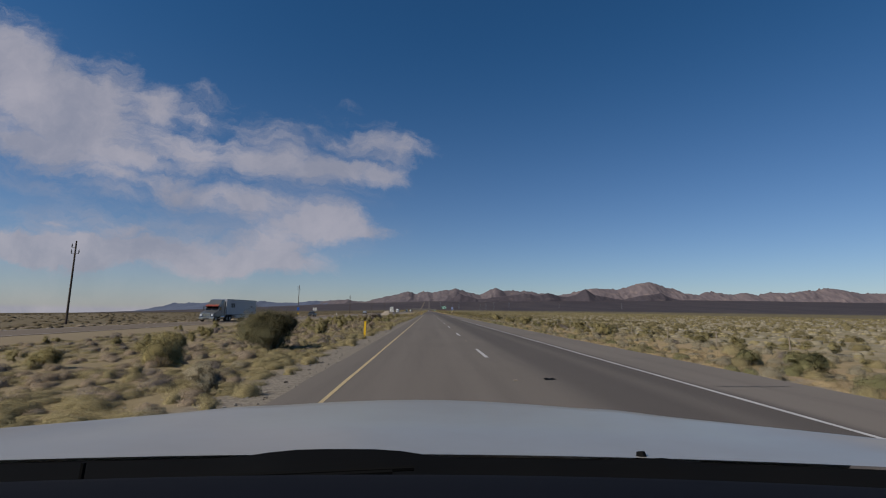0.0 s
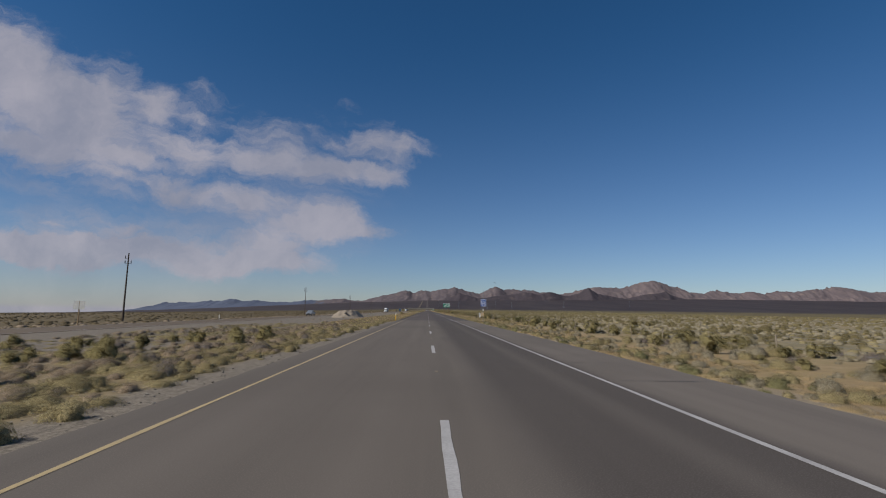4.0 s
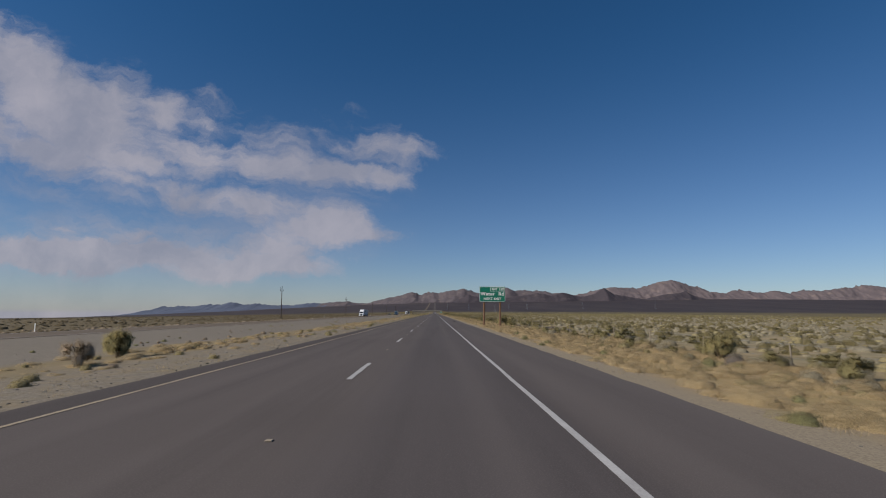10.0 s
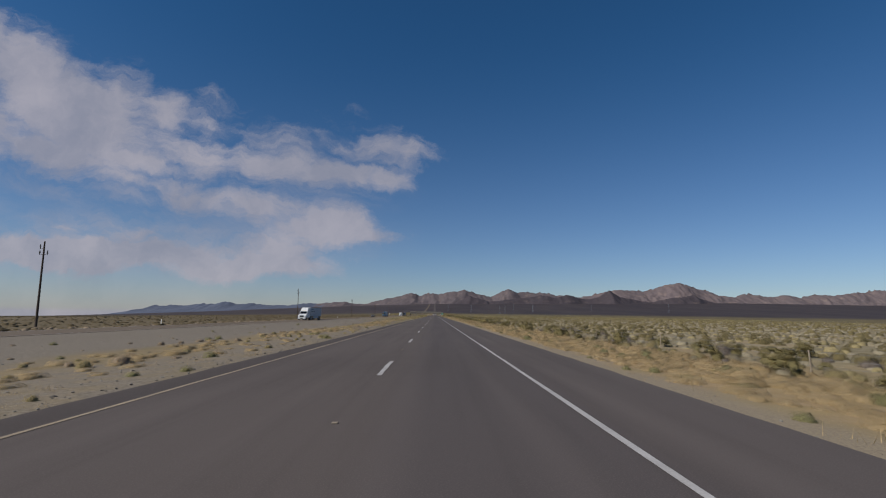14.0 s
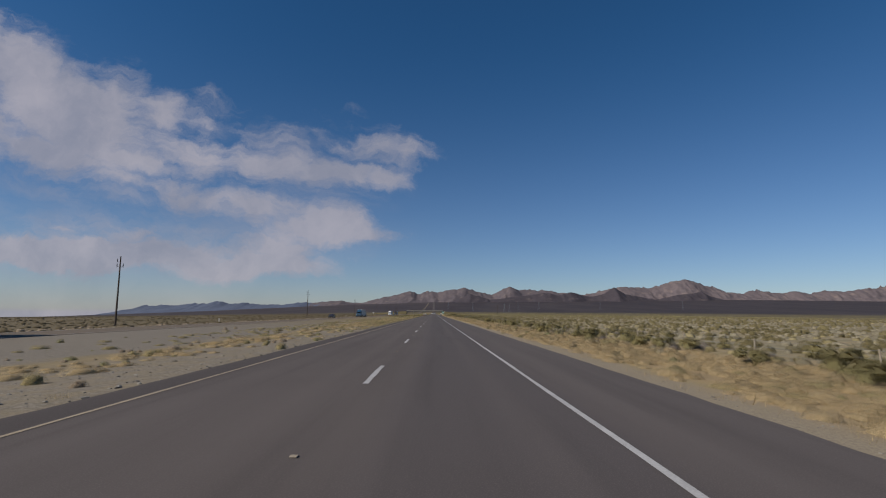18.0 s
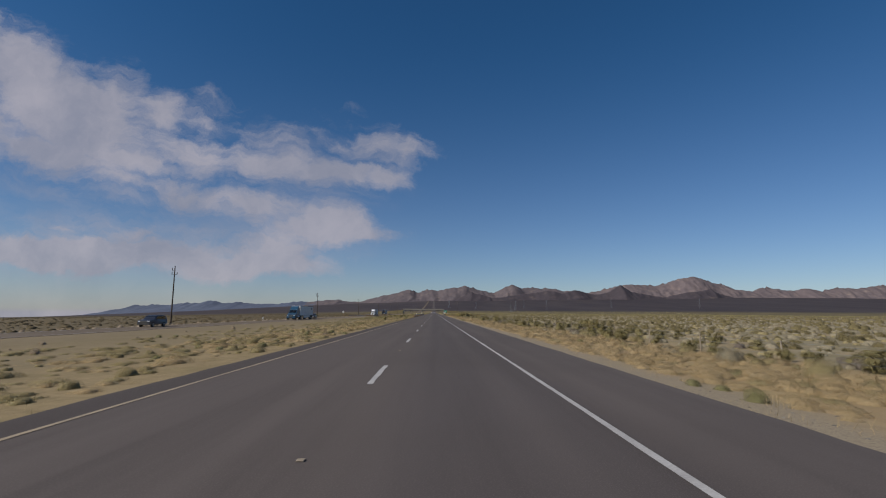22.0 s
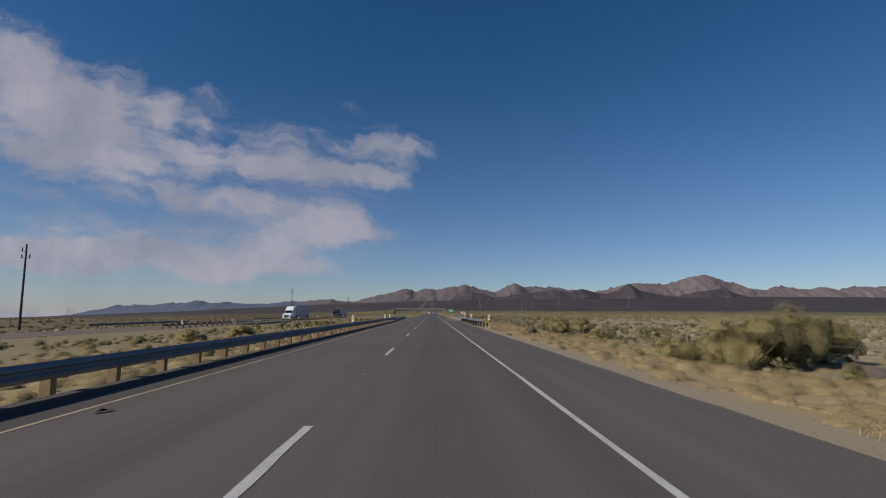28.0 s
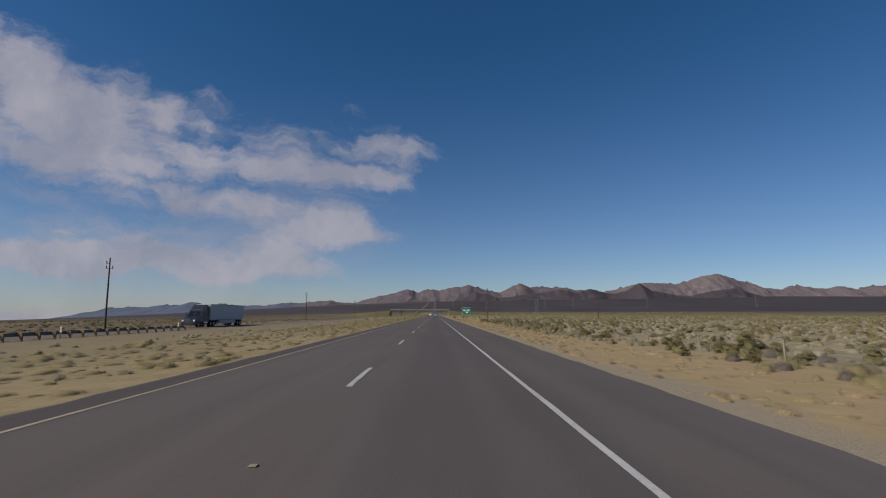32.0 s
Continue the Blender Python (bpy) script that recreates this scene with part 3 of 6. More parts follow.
# broken line between the lanes: 3.66 m painted, 14.63 m apart; its beat shifts at the bridge
dash_mesh = None
stud_mesh = mesh_of("road_stud", boxed(-0.042, 0.042, -0.042, 0.042, 0, 0.014, 0.006), BLEACHED)
first = 17.53
for k in range(-4, 116):
    yy = first + 14.63 * (k if k <= 68 else k - 0.5)
    if yy > 1560:
        break
    owner = road if yy < SPLIT else (road_new if yy < 1319 else road_far)
    if dash_mesh is None:
        dash_mesh = strip("lane_dash", -0.062, 0.062, np.linspace(-3.66, 0, 9), 0.0, WHITE_LINE, owner, 0.006).data
        bpy.data.objects.remove(bpy.data.objects["lane_dash"])
    d = new("lane_dash", dash_mesh)
    d.parent = owner
    d.matrix_basis = pose(0, yy, 0.004)
    s = new("road_stud", stud_mesh)
    s.parent = owner
    s.matrix_basis = pose(0.0, yy + 5.5, 0.0)
bar = part("shoulder_bar", boxed(3.6, 5.45, SPLIT - 0.1, SPLIT + 0.22, 0.003, 0.007), WHITE_LINE, road_new)


def tar_crack(x0, x1, y, owner, wide=0.035):
    n = 14
    xs = np.linspace(x0, x1, n)
    yc = y + np.cumsum(rng.normal(0, 0.035, n))
    hw = wide * (0.5 + rng.random(n)) * np.minimum(1.0, np.minimum(np.arange(n), np.arange(n)[::-1]) * 0.5 + 0.15)
    v = np.concatenate((np.stack((xs, yc - hw, np.full(n, 0.005)), 1), np.stack((xs, yc + hw, np.full(n, 0.005)), 1)))
    i = np.arange(n - 1)
    ob = sheet("tar_crack", v, np.stack((i, i + 1, i + n + 1, i + n), 1), TAR, False)
    ob.parent = owner


for yc in np.arange(-3, 200, 6.1):
    yc = yc + rng.uniform(-2, 2)
    tar_crack(3.9, 6.25 + rng.uniform(-0.4, 0), yc, road, 0.016)
for yc, xa, xb in ((38.2, 4.6, 6.2), (70.6, 4.2, 6.0), (69.6, 4.6, 6.1), (103, 4.0, 6.2), (88.6, 1.0, 1.5)):
    tar_crack(xa, xb, yc, road, 0.04)

strip("asphalt_dike", -4.86, -4.62, np.arange(884, 1007, 1.0), 0.06, ROAD_NEW, road_new, 0.012, 0.14)
# dark patches of fresh binder on the bridge deck, in both wheel tracks
BINDER = surface("dark_binder", (0.084, 0.070, 0.066), (0.060, 0.052, 0.050), 0.85, 0.4)
for xa, xb, ya, yb in ((0.5, 1.6, 1012.5, 1034.0), (2.3, 3.45, 1012.5, 1034.0)):
    strip("binder_patch", xa, xb, np.arange(ya, yb, 1.2), 0.003, BINDER, road_new, 0.02)


def scrap(x, y, size, z=0.0, label="black scrap of tyre tread on the road"):
    bm = bmesh.new()
    n = 7
    up = [bm.verts.new((size * (k / n - 0.5) * 2, rng.normal(0, 0.1 * size), 0.01 + abs(rng.normal(0, 0.12 * size)))) for k in range(n)]
    lo = [bm.verts.new((v.co.x + rng.normal(0, 0.05 * size), v.co.y + size * 0.5, 0.0)) for v in up]
    for k in range(n - 1):
        bm.faces.new((up[k], up[k + 1], lo[k + 1], lo[k]))
    bmesh.ops.solidify(bm, geom=bm.faces[:], thickness=0.015)
    ob = new("tyre_scrap", mesh_of("tyre_scrap", bm, TAR))
    ob.matrix_world = pose(x, y, z + 0.012, 0, 0, rng.uniform(0, 360))
    tagged(ob, label, "debris", "scraps of tyre along the road")


for x, y, s in ((0.75, 8.6, 0.16), (0.9, 73.5, 0.22), (0.5, 108.0, 0.2), (5.2, 410.5, 0.3), (4.6, 417.0, 0.2), (0.35, 1031.0, 0.18), (6.6, 437.6, 0.15),
                (5.3, 1029.4, 0.14), (5.9, 1031.5, 0.16), (-3.2, 925.5, 0.16), (5.6, 203.0, 0.16), (6.9, 1020.8, 0.12), (-6.2, 72.0, 0.35), (-7.5, 72.4, 0.25)):
    scrap(x, y, s, float(lie(x, y)) if abs(x - 0.9) > 5.5 else 0.0)
for x, y in ((-8.6, 198.5), (-8.0, 196.8), (-7.0, 197.5), (-9.3, 197.0)):
    scrap(x, y, 0.3, float(lie(x, y)), "black strip of tyre tread on gravel")

# ---------------- mountains ----------------


def fractal(X, Y, fx, fy, seed, octaves=5):
    """Sharp-crested relief, 0 to 1, with a scale of its own across and along."""
    r = np.array([noise.ridged_multi_fractal((a * fx + seed * 3.7, b * fy + seed, seed * 1.7), 0.9, 2.1, octaves, 1.0, 2.0) for a, b in zip(X.ravel(), Y.ravel())]).reshape(X.shape)
    lo, hi = np.percentile(r, (1, 99))
    return np.clip((r - lo) / (hi - lo), 0, 1)


def mountain_range(name, crest_line, crest, front, back, rough, seed, material, label, ext=300, steep=1.35):
    """A range whose crest rises and falls along (across, height) points; spurs and gullies run down its front."""
    px, pz = np.array(crest_line, float).T
    x0, x1 = px.min() - ext, px.max() + ext
    xs = np.arange(x0, x1, 8.0)
    ys = np.concatenate((np.linspace(crest - front, crest + 30, 48), np.linspace(crest + 30, crest + back, 5)[1:]))
    X, Y = np.meshgrid(xs, ys)
    # spurs bend as they come down
    bend = 55 * np.sin(Y * 0.011 + seed) + 35 * np.sin(Y * 0.023 + X * 0.004)
    v = np.clip(1 - np.abs(Y - crest - 25 * np.sin(X * 0.013 + seed)) / np.where(Y < crest, front, back * 1.3), 0, 1)
    top = np.interp(X + bend * (1 - v), px, pz, left=pz[0], right=pz[-1])
    edge = soft(X, x0, px.min()) * (1 - soft(X, px.max(), x1))
    jag = fractal(xs[None, :], np.full((1, len(xs)), 3.0), 0.012, 1.0, seed)[0]
    ground = np.minimum(lie(X, np.full(X.shape, 4500.0)) - 25, 0)
    top = (top + (jag - 0.55) * rough * 2) * edge + ground * (1 - edge)
    spur = fractal(X + bend, Y, 0.0036, 0.0019, seed, 4)
    knob = fractal(X, Y, 0.013, 0.011, seed + 4, 4)
    rise = v ** steep
    rise = rise + (spur - 0.55) * 0.34 * v * (1 - v) + (knob - 0.5) * 0.20 * v * (1 - v) ** 0.6
    Z = top * np.clip(rise, 0, 1.03)
    low = lie(X, np.minimum(Y, 4500))
    Z = Z + np.where(low < 0, low, 0.35 * np.minimum(low, Z + 40)) * (1 - v) - 8 * (1 - v)
    V = np.stack((X, Y, Z), -1).reshape(-1, 3)
    nx, ny = len(xs), len(ys)
    i = (np.arange(ny - 1)[:, None] * nx + np.arange(nx - 1)[None, :]).ravel()
    ob = sheet(name, V, np.stack((i, i + 1, i + nx + 1, i + nx), 1), material, True)
    return tagged(ob, label, "mountains", kind="structure")


# lighter, purpler base colour stands for haze over the far range
ROCK_HAZY = surface("hazy_pale_rock", (0.152, 0.120, 0.122), (0.118, 0.096, 0.102), 0.95, 0.006, 0.05, bump=0.0, third=(0.205, 0.158, 0.142), third_at=(0.48, 0.75))
# foothill rock: shade and bluish haze are put into the base colour
ROCK_SHADED = surface("shaded_hazy_rock", (0.060, 0.049, 0.057), (0.044, 0.037, 0.045), 0.95, 0.006, 0.04, bump=0.0, third=(0.10, 0.079, 0.076), third_at=(0.52, 0.75))
# the blue haze of distance is mixed into this rock's colour
ROCK_HAZE_BLUE = surface("haze_blue_rock", (0.095, 0.112, 0.165), (0.073, 0.087, 0.128), 0.95, 0.004, 0.03, bump=0.0)
def tone_across(m, left, right, x0, x1):
    """Multiplies the base colour by one tone on the left and another on the right."""
    nt = m.node_tree
    T = Tree(nt)
    base = nt.nodes["Principled BSDF"].inputs["Base Color"]
    pos = T.node("ShaderNodeNewGeometry").outputs["Position"]
    px = T.math("ADD", T.node("ShaderNodeSeparateXYZ", ((0, pos),)).outputs[0], T.math("MULTIPLY", T.noise(pos, 0.004, 4.0).outputs[0], 700.0))
    tone = T.node("ShaderNodeMix", ((0, 1.0),), data_type="RGBA")
    tone.blend_type = "MULTIPLY"
    nt.links.new(base.links[0].from_socket, tone.inputs[6])
    nt.links.new(T.mix(T.step(px, x0, x1), left, right), tone.inputs[7])
    nt.links.new(tone.outputs[2], base)


tone_across(ROCK_HAZY, (0.76, 0.78, 0.82), (0.96, 0.96, 0.97), 1350.0, 1700.0)
mountain_range("mountain_range", [
    (-1267, 48), (-1076, 70), (-917, 85), (-774, 100), (-693, 82), (-581, 87), (-431, 127), (-310, 149), (-198, 186), (-133, 170), (-53, 194), (28, 173), (141, 197), (254, 218), (351, 197), (481, 160), (556, 200), (627, 230), (708, 196), (789, 214), (952, 206), (1049, 182), (1244, 166), (1375, 200), (1490, 224), (1572, 235), (1702, 231), (1916, 260), (2000, 287), (2115, 305), (2213, 284), (2359, 254), (2455, 203), (2585, 186), (2670, 219), (2753, 231), (2915, 197), (3032, 215), (3179, 195), (3297, 232), (3445, 215), (3612, 240), (3841, 277), (4100, 240), (4500, 225)],
    4790, 470, 70, 4, 3, ROCK_HAZY, "pinkish tan rugged desert mountains on the skyline")
mountain_range("foothills", [
    (72, 60), (162, 95), (281, 155), (431, 108), (611, 133), (746, 147), (852, 167), (972, 148), (1048, 176), (1213, 138), (1319, 162), (1389, 214), (1470, 160), (1606, 142), (1741, 122), (1848, 152), (2000, 170), (2093, 192), (2182, 150), (2302, 112), (2420, 70)],
    4470, 330, 170, 5, 5, ROCK_SHADED, "dark brown foothills below the mountains, shade and haze in their colour", 150, 1.6)
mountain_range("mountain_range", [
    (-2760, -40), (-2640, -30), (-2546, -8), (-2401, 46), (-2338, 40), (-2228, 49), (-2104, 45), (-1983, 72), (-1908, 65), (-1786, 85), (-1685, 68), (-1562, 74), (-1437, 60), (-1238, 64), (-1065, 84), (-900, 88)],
    4800, 420, 60, 5, 8, ROCK_HAZE_BLUE, "low distant mountain range coloured blue grey for haze", 120, 1.1)

# ---------------- poles, pylons, overpass ----------------


def utility_pole(x, y, height=14.2, lean=0.0, arms=True):
    z0 = float(lie(x, y)) - 0.3
    p = thing("utility_pole", pose(x, y, z0, 0, lean, 0), "dark weathered wooden utility pole with side insulators", "pole", "poles along the highway")
    part("shaft", rodded((0, 0, 0), (0, 0, height + 0.3), 0.19, 0.115, 12), POLE_WOOD, p)
    for dz, sx in ((-0.9, -1), (-1.9, -1), (-1.9, 1)):
        a = part("bracket", rodded((0, 0, height + dz), (sx * 0.62, 0, height + dz + 0.1), 0.035, 0.03, 6), DARK_PART, p)
        part("insulator", rod(rodded((sx * 0.62, 0, height + dz - 0.05), (sx * 0.62, 0, height + dz + 0.75), 0.05, 0.04, 8), (sx * 0.62, 0, height + dz + 0.2), (sx * 0.62, 0, height + dz + 0.55), 0.10, 0.085, 8), DARK_PART, a)
    return p


for k, (py, ln) in enumerate(((83.5, 1.5), (233, 0.4), (386.5, 0.6), (537, -0.6), (691, -0.5), (844, 0.3), (997.8, -1.0), (1149, -0.5), (1302, 0.3), (1455, 0), (1608, 0))):
    utility_pole(-62.4, py, 14.0 if py != 997.8 else 13.5, ln)
utility_pole(28.0, 1301, 15.0, 0.0)
utility_pole(96.0, 1340, 15.0, 0.0)


def lattice_tower(x, y, h):
    z0 = float(lie(x, y)) - 0.2
    t = thing("lattice_tower", pose(x, y, z0, 0, 0, 20), "grey steel lattice transmission tower on the plain", "pylon", "transmission towers")
    b = 3.2
    for sx in (-1, 1):
        for sy in (-1, 1):
            part("leg", rodded((sx * b, sy * b, 0), (sx * 0.5, sy * 0.5, h * 0.72), 0.16, 0.1, 4), STEEL, t)
    bm = bmesh.new()
    for k in range(6):
        f0, f1 = k / 6, (k + 1) / 6
        w0, w1 = b + (0.5 - b) * f0, b + (0.5 - b) * f1
        z0_, z1_ = h * 0.72 * f0, h * 0.72 * f1
        for sgn in (-1, 1):
            rod(bm, (-w0, sgn * w0, z0_), (w1, sgn * w1, z1_), 0.07, n=3)
            rod(bm, (sgn * w0, -w0, z0_), (sgn * w1, w1, z1_), 0.07, n=3)
    part("bracing", bm, STEEL, t)
    part("mast", rodded((0, 0, h * 0.7), (0, 0, h), 0.5, 0.12, 4), STEEL, t)
    for dz in (0.74, 0.84, 0.94):
        part("crossarm", rodded((-4.5, 0, h * dz), (4.5, 0, h * dz), 0.16, 0.16, 4), STEEL, t)


for tx, ty, th in ((215, 2120, 30), (262, 2330, 31), (330, 2560, 34), (395, 2480, 33), (145, 2450, 30), (1010, 2620, 38), (700, 2700, 34), (60, 2650, 30)):
    lattice_tower(tx, ty, th)

ov = thing("overpass", pose(0, 1771, 0), "long pale concrete overpass crossing both carriageways", "bridge")
part("deck", extruded([(-5.2, 7.6), (-5.2, 6.2), (-3.6, 5.6), (3.6, 5.6), (5.2, 6.2), (5.2, 7.6)], -62, 22), CONCRETE, ov)
for sy in (-5.1, 5.1):
    part("parapet", boxed(-62, 22, sy - 0.15, sy + 0.15, 7.6, 8.35), CONCRETE, ov)
for cx in (-46.5, -22.0, 10.5):
    part("pier", boxed(cx - 0.7, cx + 0.7, -3.2, 3.2, -1.2, 5.7, 0.1), CONCRETE, ov)
for cx, s in ((-62, -1), (22, 1)):
    part("abutment", extruded([(-6.5, -1.0), (-6.5, 5.6), (6.5, 5.6), (6.5, -1.0)], cx - 1.5, cx + 1.5), CONCRETE, ov)
    bm = bmesh.new()
    vs = [bm.verts.new((cx + s * a, b, c)) for a, b, c in ((0, -14, -1.2), (0, -5.5, 6.0), (0, 5.5, 6.0), (0, 14, -1.2), (90, -5, -1.6), (90, 5, -1.6))]
    for q in ((0, 1, 2, 3), (1, 4, 5, 2), (0, 4, 1), (3, 2, 5), (0, 3, 5, 4)):
        bm.faces.new([vs[k] for k in q])
    bmesh.ops.recalc_face_normals(bm, faces=bm.faces[:])
    part("embankment", bm, FLOOR, ov)

# ---------------- guard rails and the bridge over the wash ----------------
W_BEAM = [(0.0, -0.155), (0.02, -0.135), (0.075, -0.09), (0.08, -0.065), (0.02, -0.015), (0.02, 0.015), (0.08, 0.065), (0.075, 0.09), (0.02, 0.135), (0.0, 0.155)]
THRIE = [(0.0, -0.255), (0.075, -0.2), (0.08, -0.17), (0.02, -0.10), (0.075, -0.035), (0.075, 0.035), (0.02, 0.10), (0.08, 0.17), (0.075, 0.2), (0.0, 0.255)]


def beam(profile, length, face):
    """A folded steel rail, 4 mm thick, along +y; the folds bulge to face."""
    bm = bmesh.new()
    rows = [[bm.verts.new((face * o, yy, z)) for o, z in profile] for yy in (0.0, length)]
    for i in range(len(profile) - 1):
        bm.faces.new((rows[0][i], rows[0][i + 1], rows[1][i + 1], rows[1][i]))
    bmesh.ops.recalc_face_normals(bm, faces=bm.faces[:])
    bmesh.ops.solidify(bm, geom=bm.faces[:], thickness=0.005)
    return bm


def guard_rail(x, y0, y1, face, z0, label, thrie_end=False, cap=None, wood=None, flare=0.0):
    """Steel rail on timber posts; face is +1 when it turns to +x."""
    g = thing("guard_rail", pose(x, y0, z0), label, "guard rail", "guard rails")
    n = int((y1 - y0) / 1.905 + 0.01)

    def out(yy):
        """How far the rail bends away from the road towards its free end."""
        return -face * flare * max(0.0, 1 - yy / 11.5) ** 2

    post0 = block0 = rail0 = None
    for k in range(n + 1):
        yy = k * 1.905
        if post0 is None:
            post0 = part("post", boxed(-face * 0.30 - 0.10, -face * 0.30 + 0.10, -0.075, 0.075, -0.55, 0.70, 0.008), wood or TIMBER, g)
            block0 = part("spacer_block", boxed(-face * 0.10 - 0.10, -face * 0.10 + 0.10, -0.075, 0.075, 0.36, 0.69, 0.008), wood or TIMBER, g)
        else:
            again(post0, pose(out(yy), yy + rng.normal(0, 0.02), 0, 0, rng.normal(0, 0.5), rng.normal(0, 2)))
            again(block0, pose(out(yy), yy, 0))
    post0.matrix_basis = block0.matrix_basis = pose(out(0), 0, 0)
    L = 3.81
    m = n // 2
    for k in range(m):
        last = thrie_end and k >= m - 2
        if last:
            part("rail", beam(THRIE, L, face), STEEL, g).matrix_basis = pose(face * 0.004, k * L, 0.50)
        elif rail0 is None:
            rail0 = part("rail", beam(W_BEAM, L + 0.08, face), STEEL, g)
            rail0.matrix_basis = pose(out(0), 0, 0.53, 0, 0, -math.degrees(math.atan2(out(L) - out(0), L)))
        else:
            again(rail0, pose(out(k * L) + face * 0.002 * (k % 2), k * L, 0.53, 0, 0, -math.degrees(math.atan2(out((k + 1) * L) - out(k * L), L))))
    if cap:
        e = out(0)
        part("end_cap", boxed(-face * 0.05 - 0.08 + e, -face * 0.05 + 0.22 + e, -0.30, 0.02, 0.30, 0.76, 0.05), STEEL, g)
        part("ground_strut", boxed(-face * 0.30 - 0.07 + e, -face * 0.30 + 0.07 + e, 0.05, 1.85, -0.14, -0.07), STEEL, g)
        part("anchor_cable", rodded((-face * 0.2 + e, 0.1, -0.05), (-face * 0.05 + out(1.7), 1.7, 0.48), 0.012, 0.012, 6), STEEL, g)
        plate = part("end_marker", panel(0.40, 0.46, 0.01, 0.02), MARK_YELLOW, g, "yellow and black end marker")
        plate.matrix_basis = pose(e + 0.22, -0.33, 0.53)
        for q in (-0.17, 0.0, 0.17):
            w = 0.19 - 0.45 * abs(q)
            part("stripe", extruded([(-0.004, 0.04), (0.0, 0.04), (0.0, -0.04), (-0.004, -0.04)], -w, w), LETTER_BLACK, plate).matrix_basis = pose(-q * 0.55, -0.001, q * 0.75, 0, -38, 0)
    return g


guard_rail(-4.92, 881.3, 1007.1, 1, -0.05, "galvanised steel guard rail on timber posts beside the median", True)
# darker wood here puts the rail's shade into the colour of its posts
guard_rail(6.95, 975.5, 1013.7, -1, 0.06, "galvanised steel guard rail on timber posts before the bridge", True, cap=True, wood=POLE_WOOD, flare=0.62)
guard_rail(-34.1, 1046.0, 1124.0, -1, -0.90, "guard rail along the opposite carriageway, seen from behind")
guard_rail(-34.1, 985.0, 1010.0, -1, -0.90, "guard rail before the opposite bridge, seen from behind")
guard_rail(-43.2, 985.0, 1012.0, 1, -0.90, "guard rail on the far side of the opposite carriageway")
guard_rail(-43.2, 1046.0, 1090.0, 1, -0.90, "guard rail beyond the opposite bridge")


def bridge_rail(x, y0, y1, face, z0, label):
    b = thing("bridge_rail", pose(x, y0, z0), label, "bridge rail", "bridge rails")
    L = y1 - y0
    bm = bmesh.new()
    extrude(bm, [(0.0, 0.0), (0.0, 0.45), (-face * 0.3, 0.45), (-face * 0.3, -0.6), (-face * 0.02, -0.6)], 0, L, 0.012)
    bmesh.ops.transform(bm, matrix=Matrix(((0, 1, 0, 0), (1, 0, 0, 0), (0, 0, 1, 0), (0, 0, 0, 1))), verts=bm.verts[:])
    bmesh.ops.recalc_face_normals(bm, faces=bm.faces[:])
    part("parapet", bm, CONCRETE, b)
    p0 = None
    n = int(L / 3.35)
    for k in range(n + 1):
        yy = 0.4 + k * (L - 0.8) / n
        if p0 is None:
            p0 = part("rail_post", extruded([(-face * 0.06, 0.44), (-face * 0.04, 0.78), (-face * 0.14, 0.80), (-face * 0.29, 0.44)], -0.13, 0.13, 0.01), CONCRETE, b)
            p0.data.transform(Matrix(((0, 1, 0, 0), (1, 0, 0, 0), (0, 0, 1, 0), (0, 0, 0, 1))))
            p0.data.flip_normals()
            p0.matrix_basis = pose(0, yy, 0)
        else:
            again(p0, pose(0, yy, 0))
    part("steel_tube", boxed(-face * 0.02 - 0.045, -face * 0.02 + 0.045, -0.1, L + 0.1, 0.66, 0.75, 0.02), STEEL, b)
    return b


bridge_rail(-5.0, 1007.3, 1046.0, 1, 0.0, "concrete bridge parapet with a steel tube rail on the median side")
near_rail = bridge_rail(6.95, 1013.8, 1050.0, -1, 0.0, "sunlit concrete bridge parapet with a steel tube rail")
part("end_block", boxed(-0.012, 0.31, -0.05, 0.5, -0.6, 0.84, 0.025), CONCRETE, near_rail)
bridge_rail(-34.1, 1010.3, 1046.0, -1, -1.2, "concrete parapet of the opposite bridge")
bridge_rail(-43.2, 1010.3, 1046.0, 1, -1.2, "far concrete parapet of the opposite bridge")
for nm, xa, xb, zz in (("bridge_deck", -5.3, 7.25, -0.03), ("bridge_deck", -43.4, -34.0, -0.93)):
    d = thing("bridge", pose(0, 1029, 0), "short concrete highway bridge over a dry wash", "bridge", "wash bridges")
    part("slab", boxed(xa, xb, -19, 19, zz - 0.55, zz), CONCRETE, d)
    for yy in (-6.0, 6.0):
        part("pier_wall", boxed(xa + 0.6, xb - 0.6, yy - 0.2, yy + 0.2, -3.4, zz - 0.5), CONCRETE, d)
    for yy in (-19, 19):
        part("abutment", boxed(xa, xb, yy - 0.4, yy + 0.4, -3.2, zz - 0.02), CONCRETE, d)
for xa, xb, dirt in ((4.3, 5.5, (0.135, 0.108, 0.086)), (5.5, 6.93, (0.185, 0.145, 0.105))):
    strip("dirt_film", xa, xb, np.arange(1008, 1051, 1.0), 0.005, surface("shoulder_dirt", dirt, tuple(c * 0.72 for c in dirt), 0.95, 0.8, 25.0), road_new, 0.05)
strip("gravel_gutter", -4.98, -4.02, np.arange(1007, 1047, 1.0), 0.006, surface("gutter_grit", (0.30, 0.24, 0.17), (0.17, 0.14, 0.10), 0.9, 1.5, 40.0), road_new, 0.03)


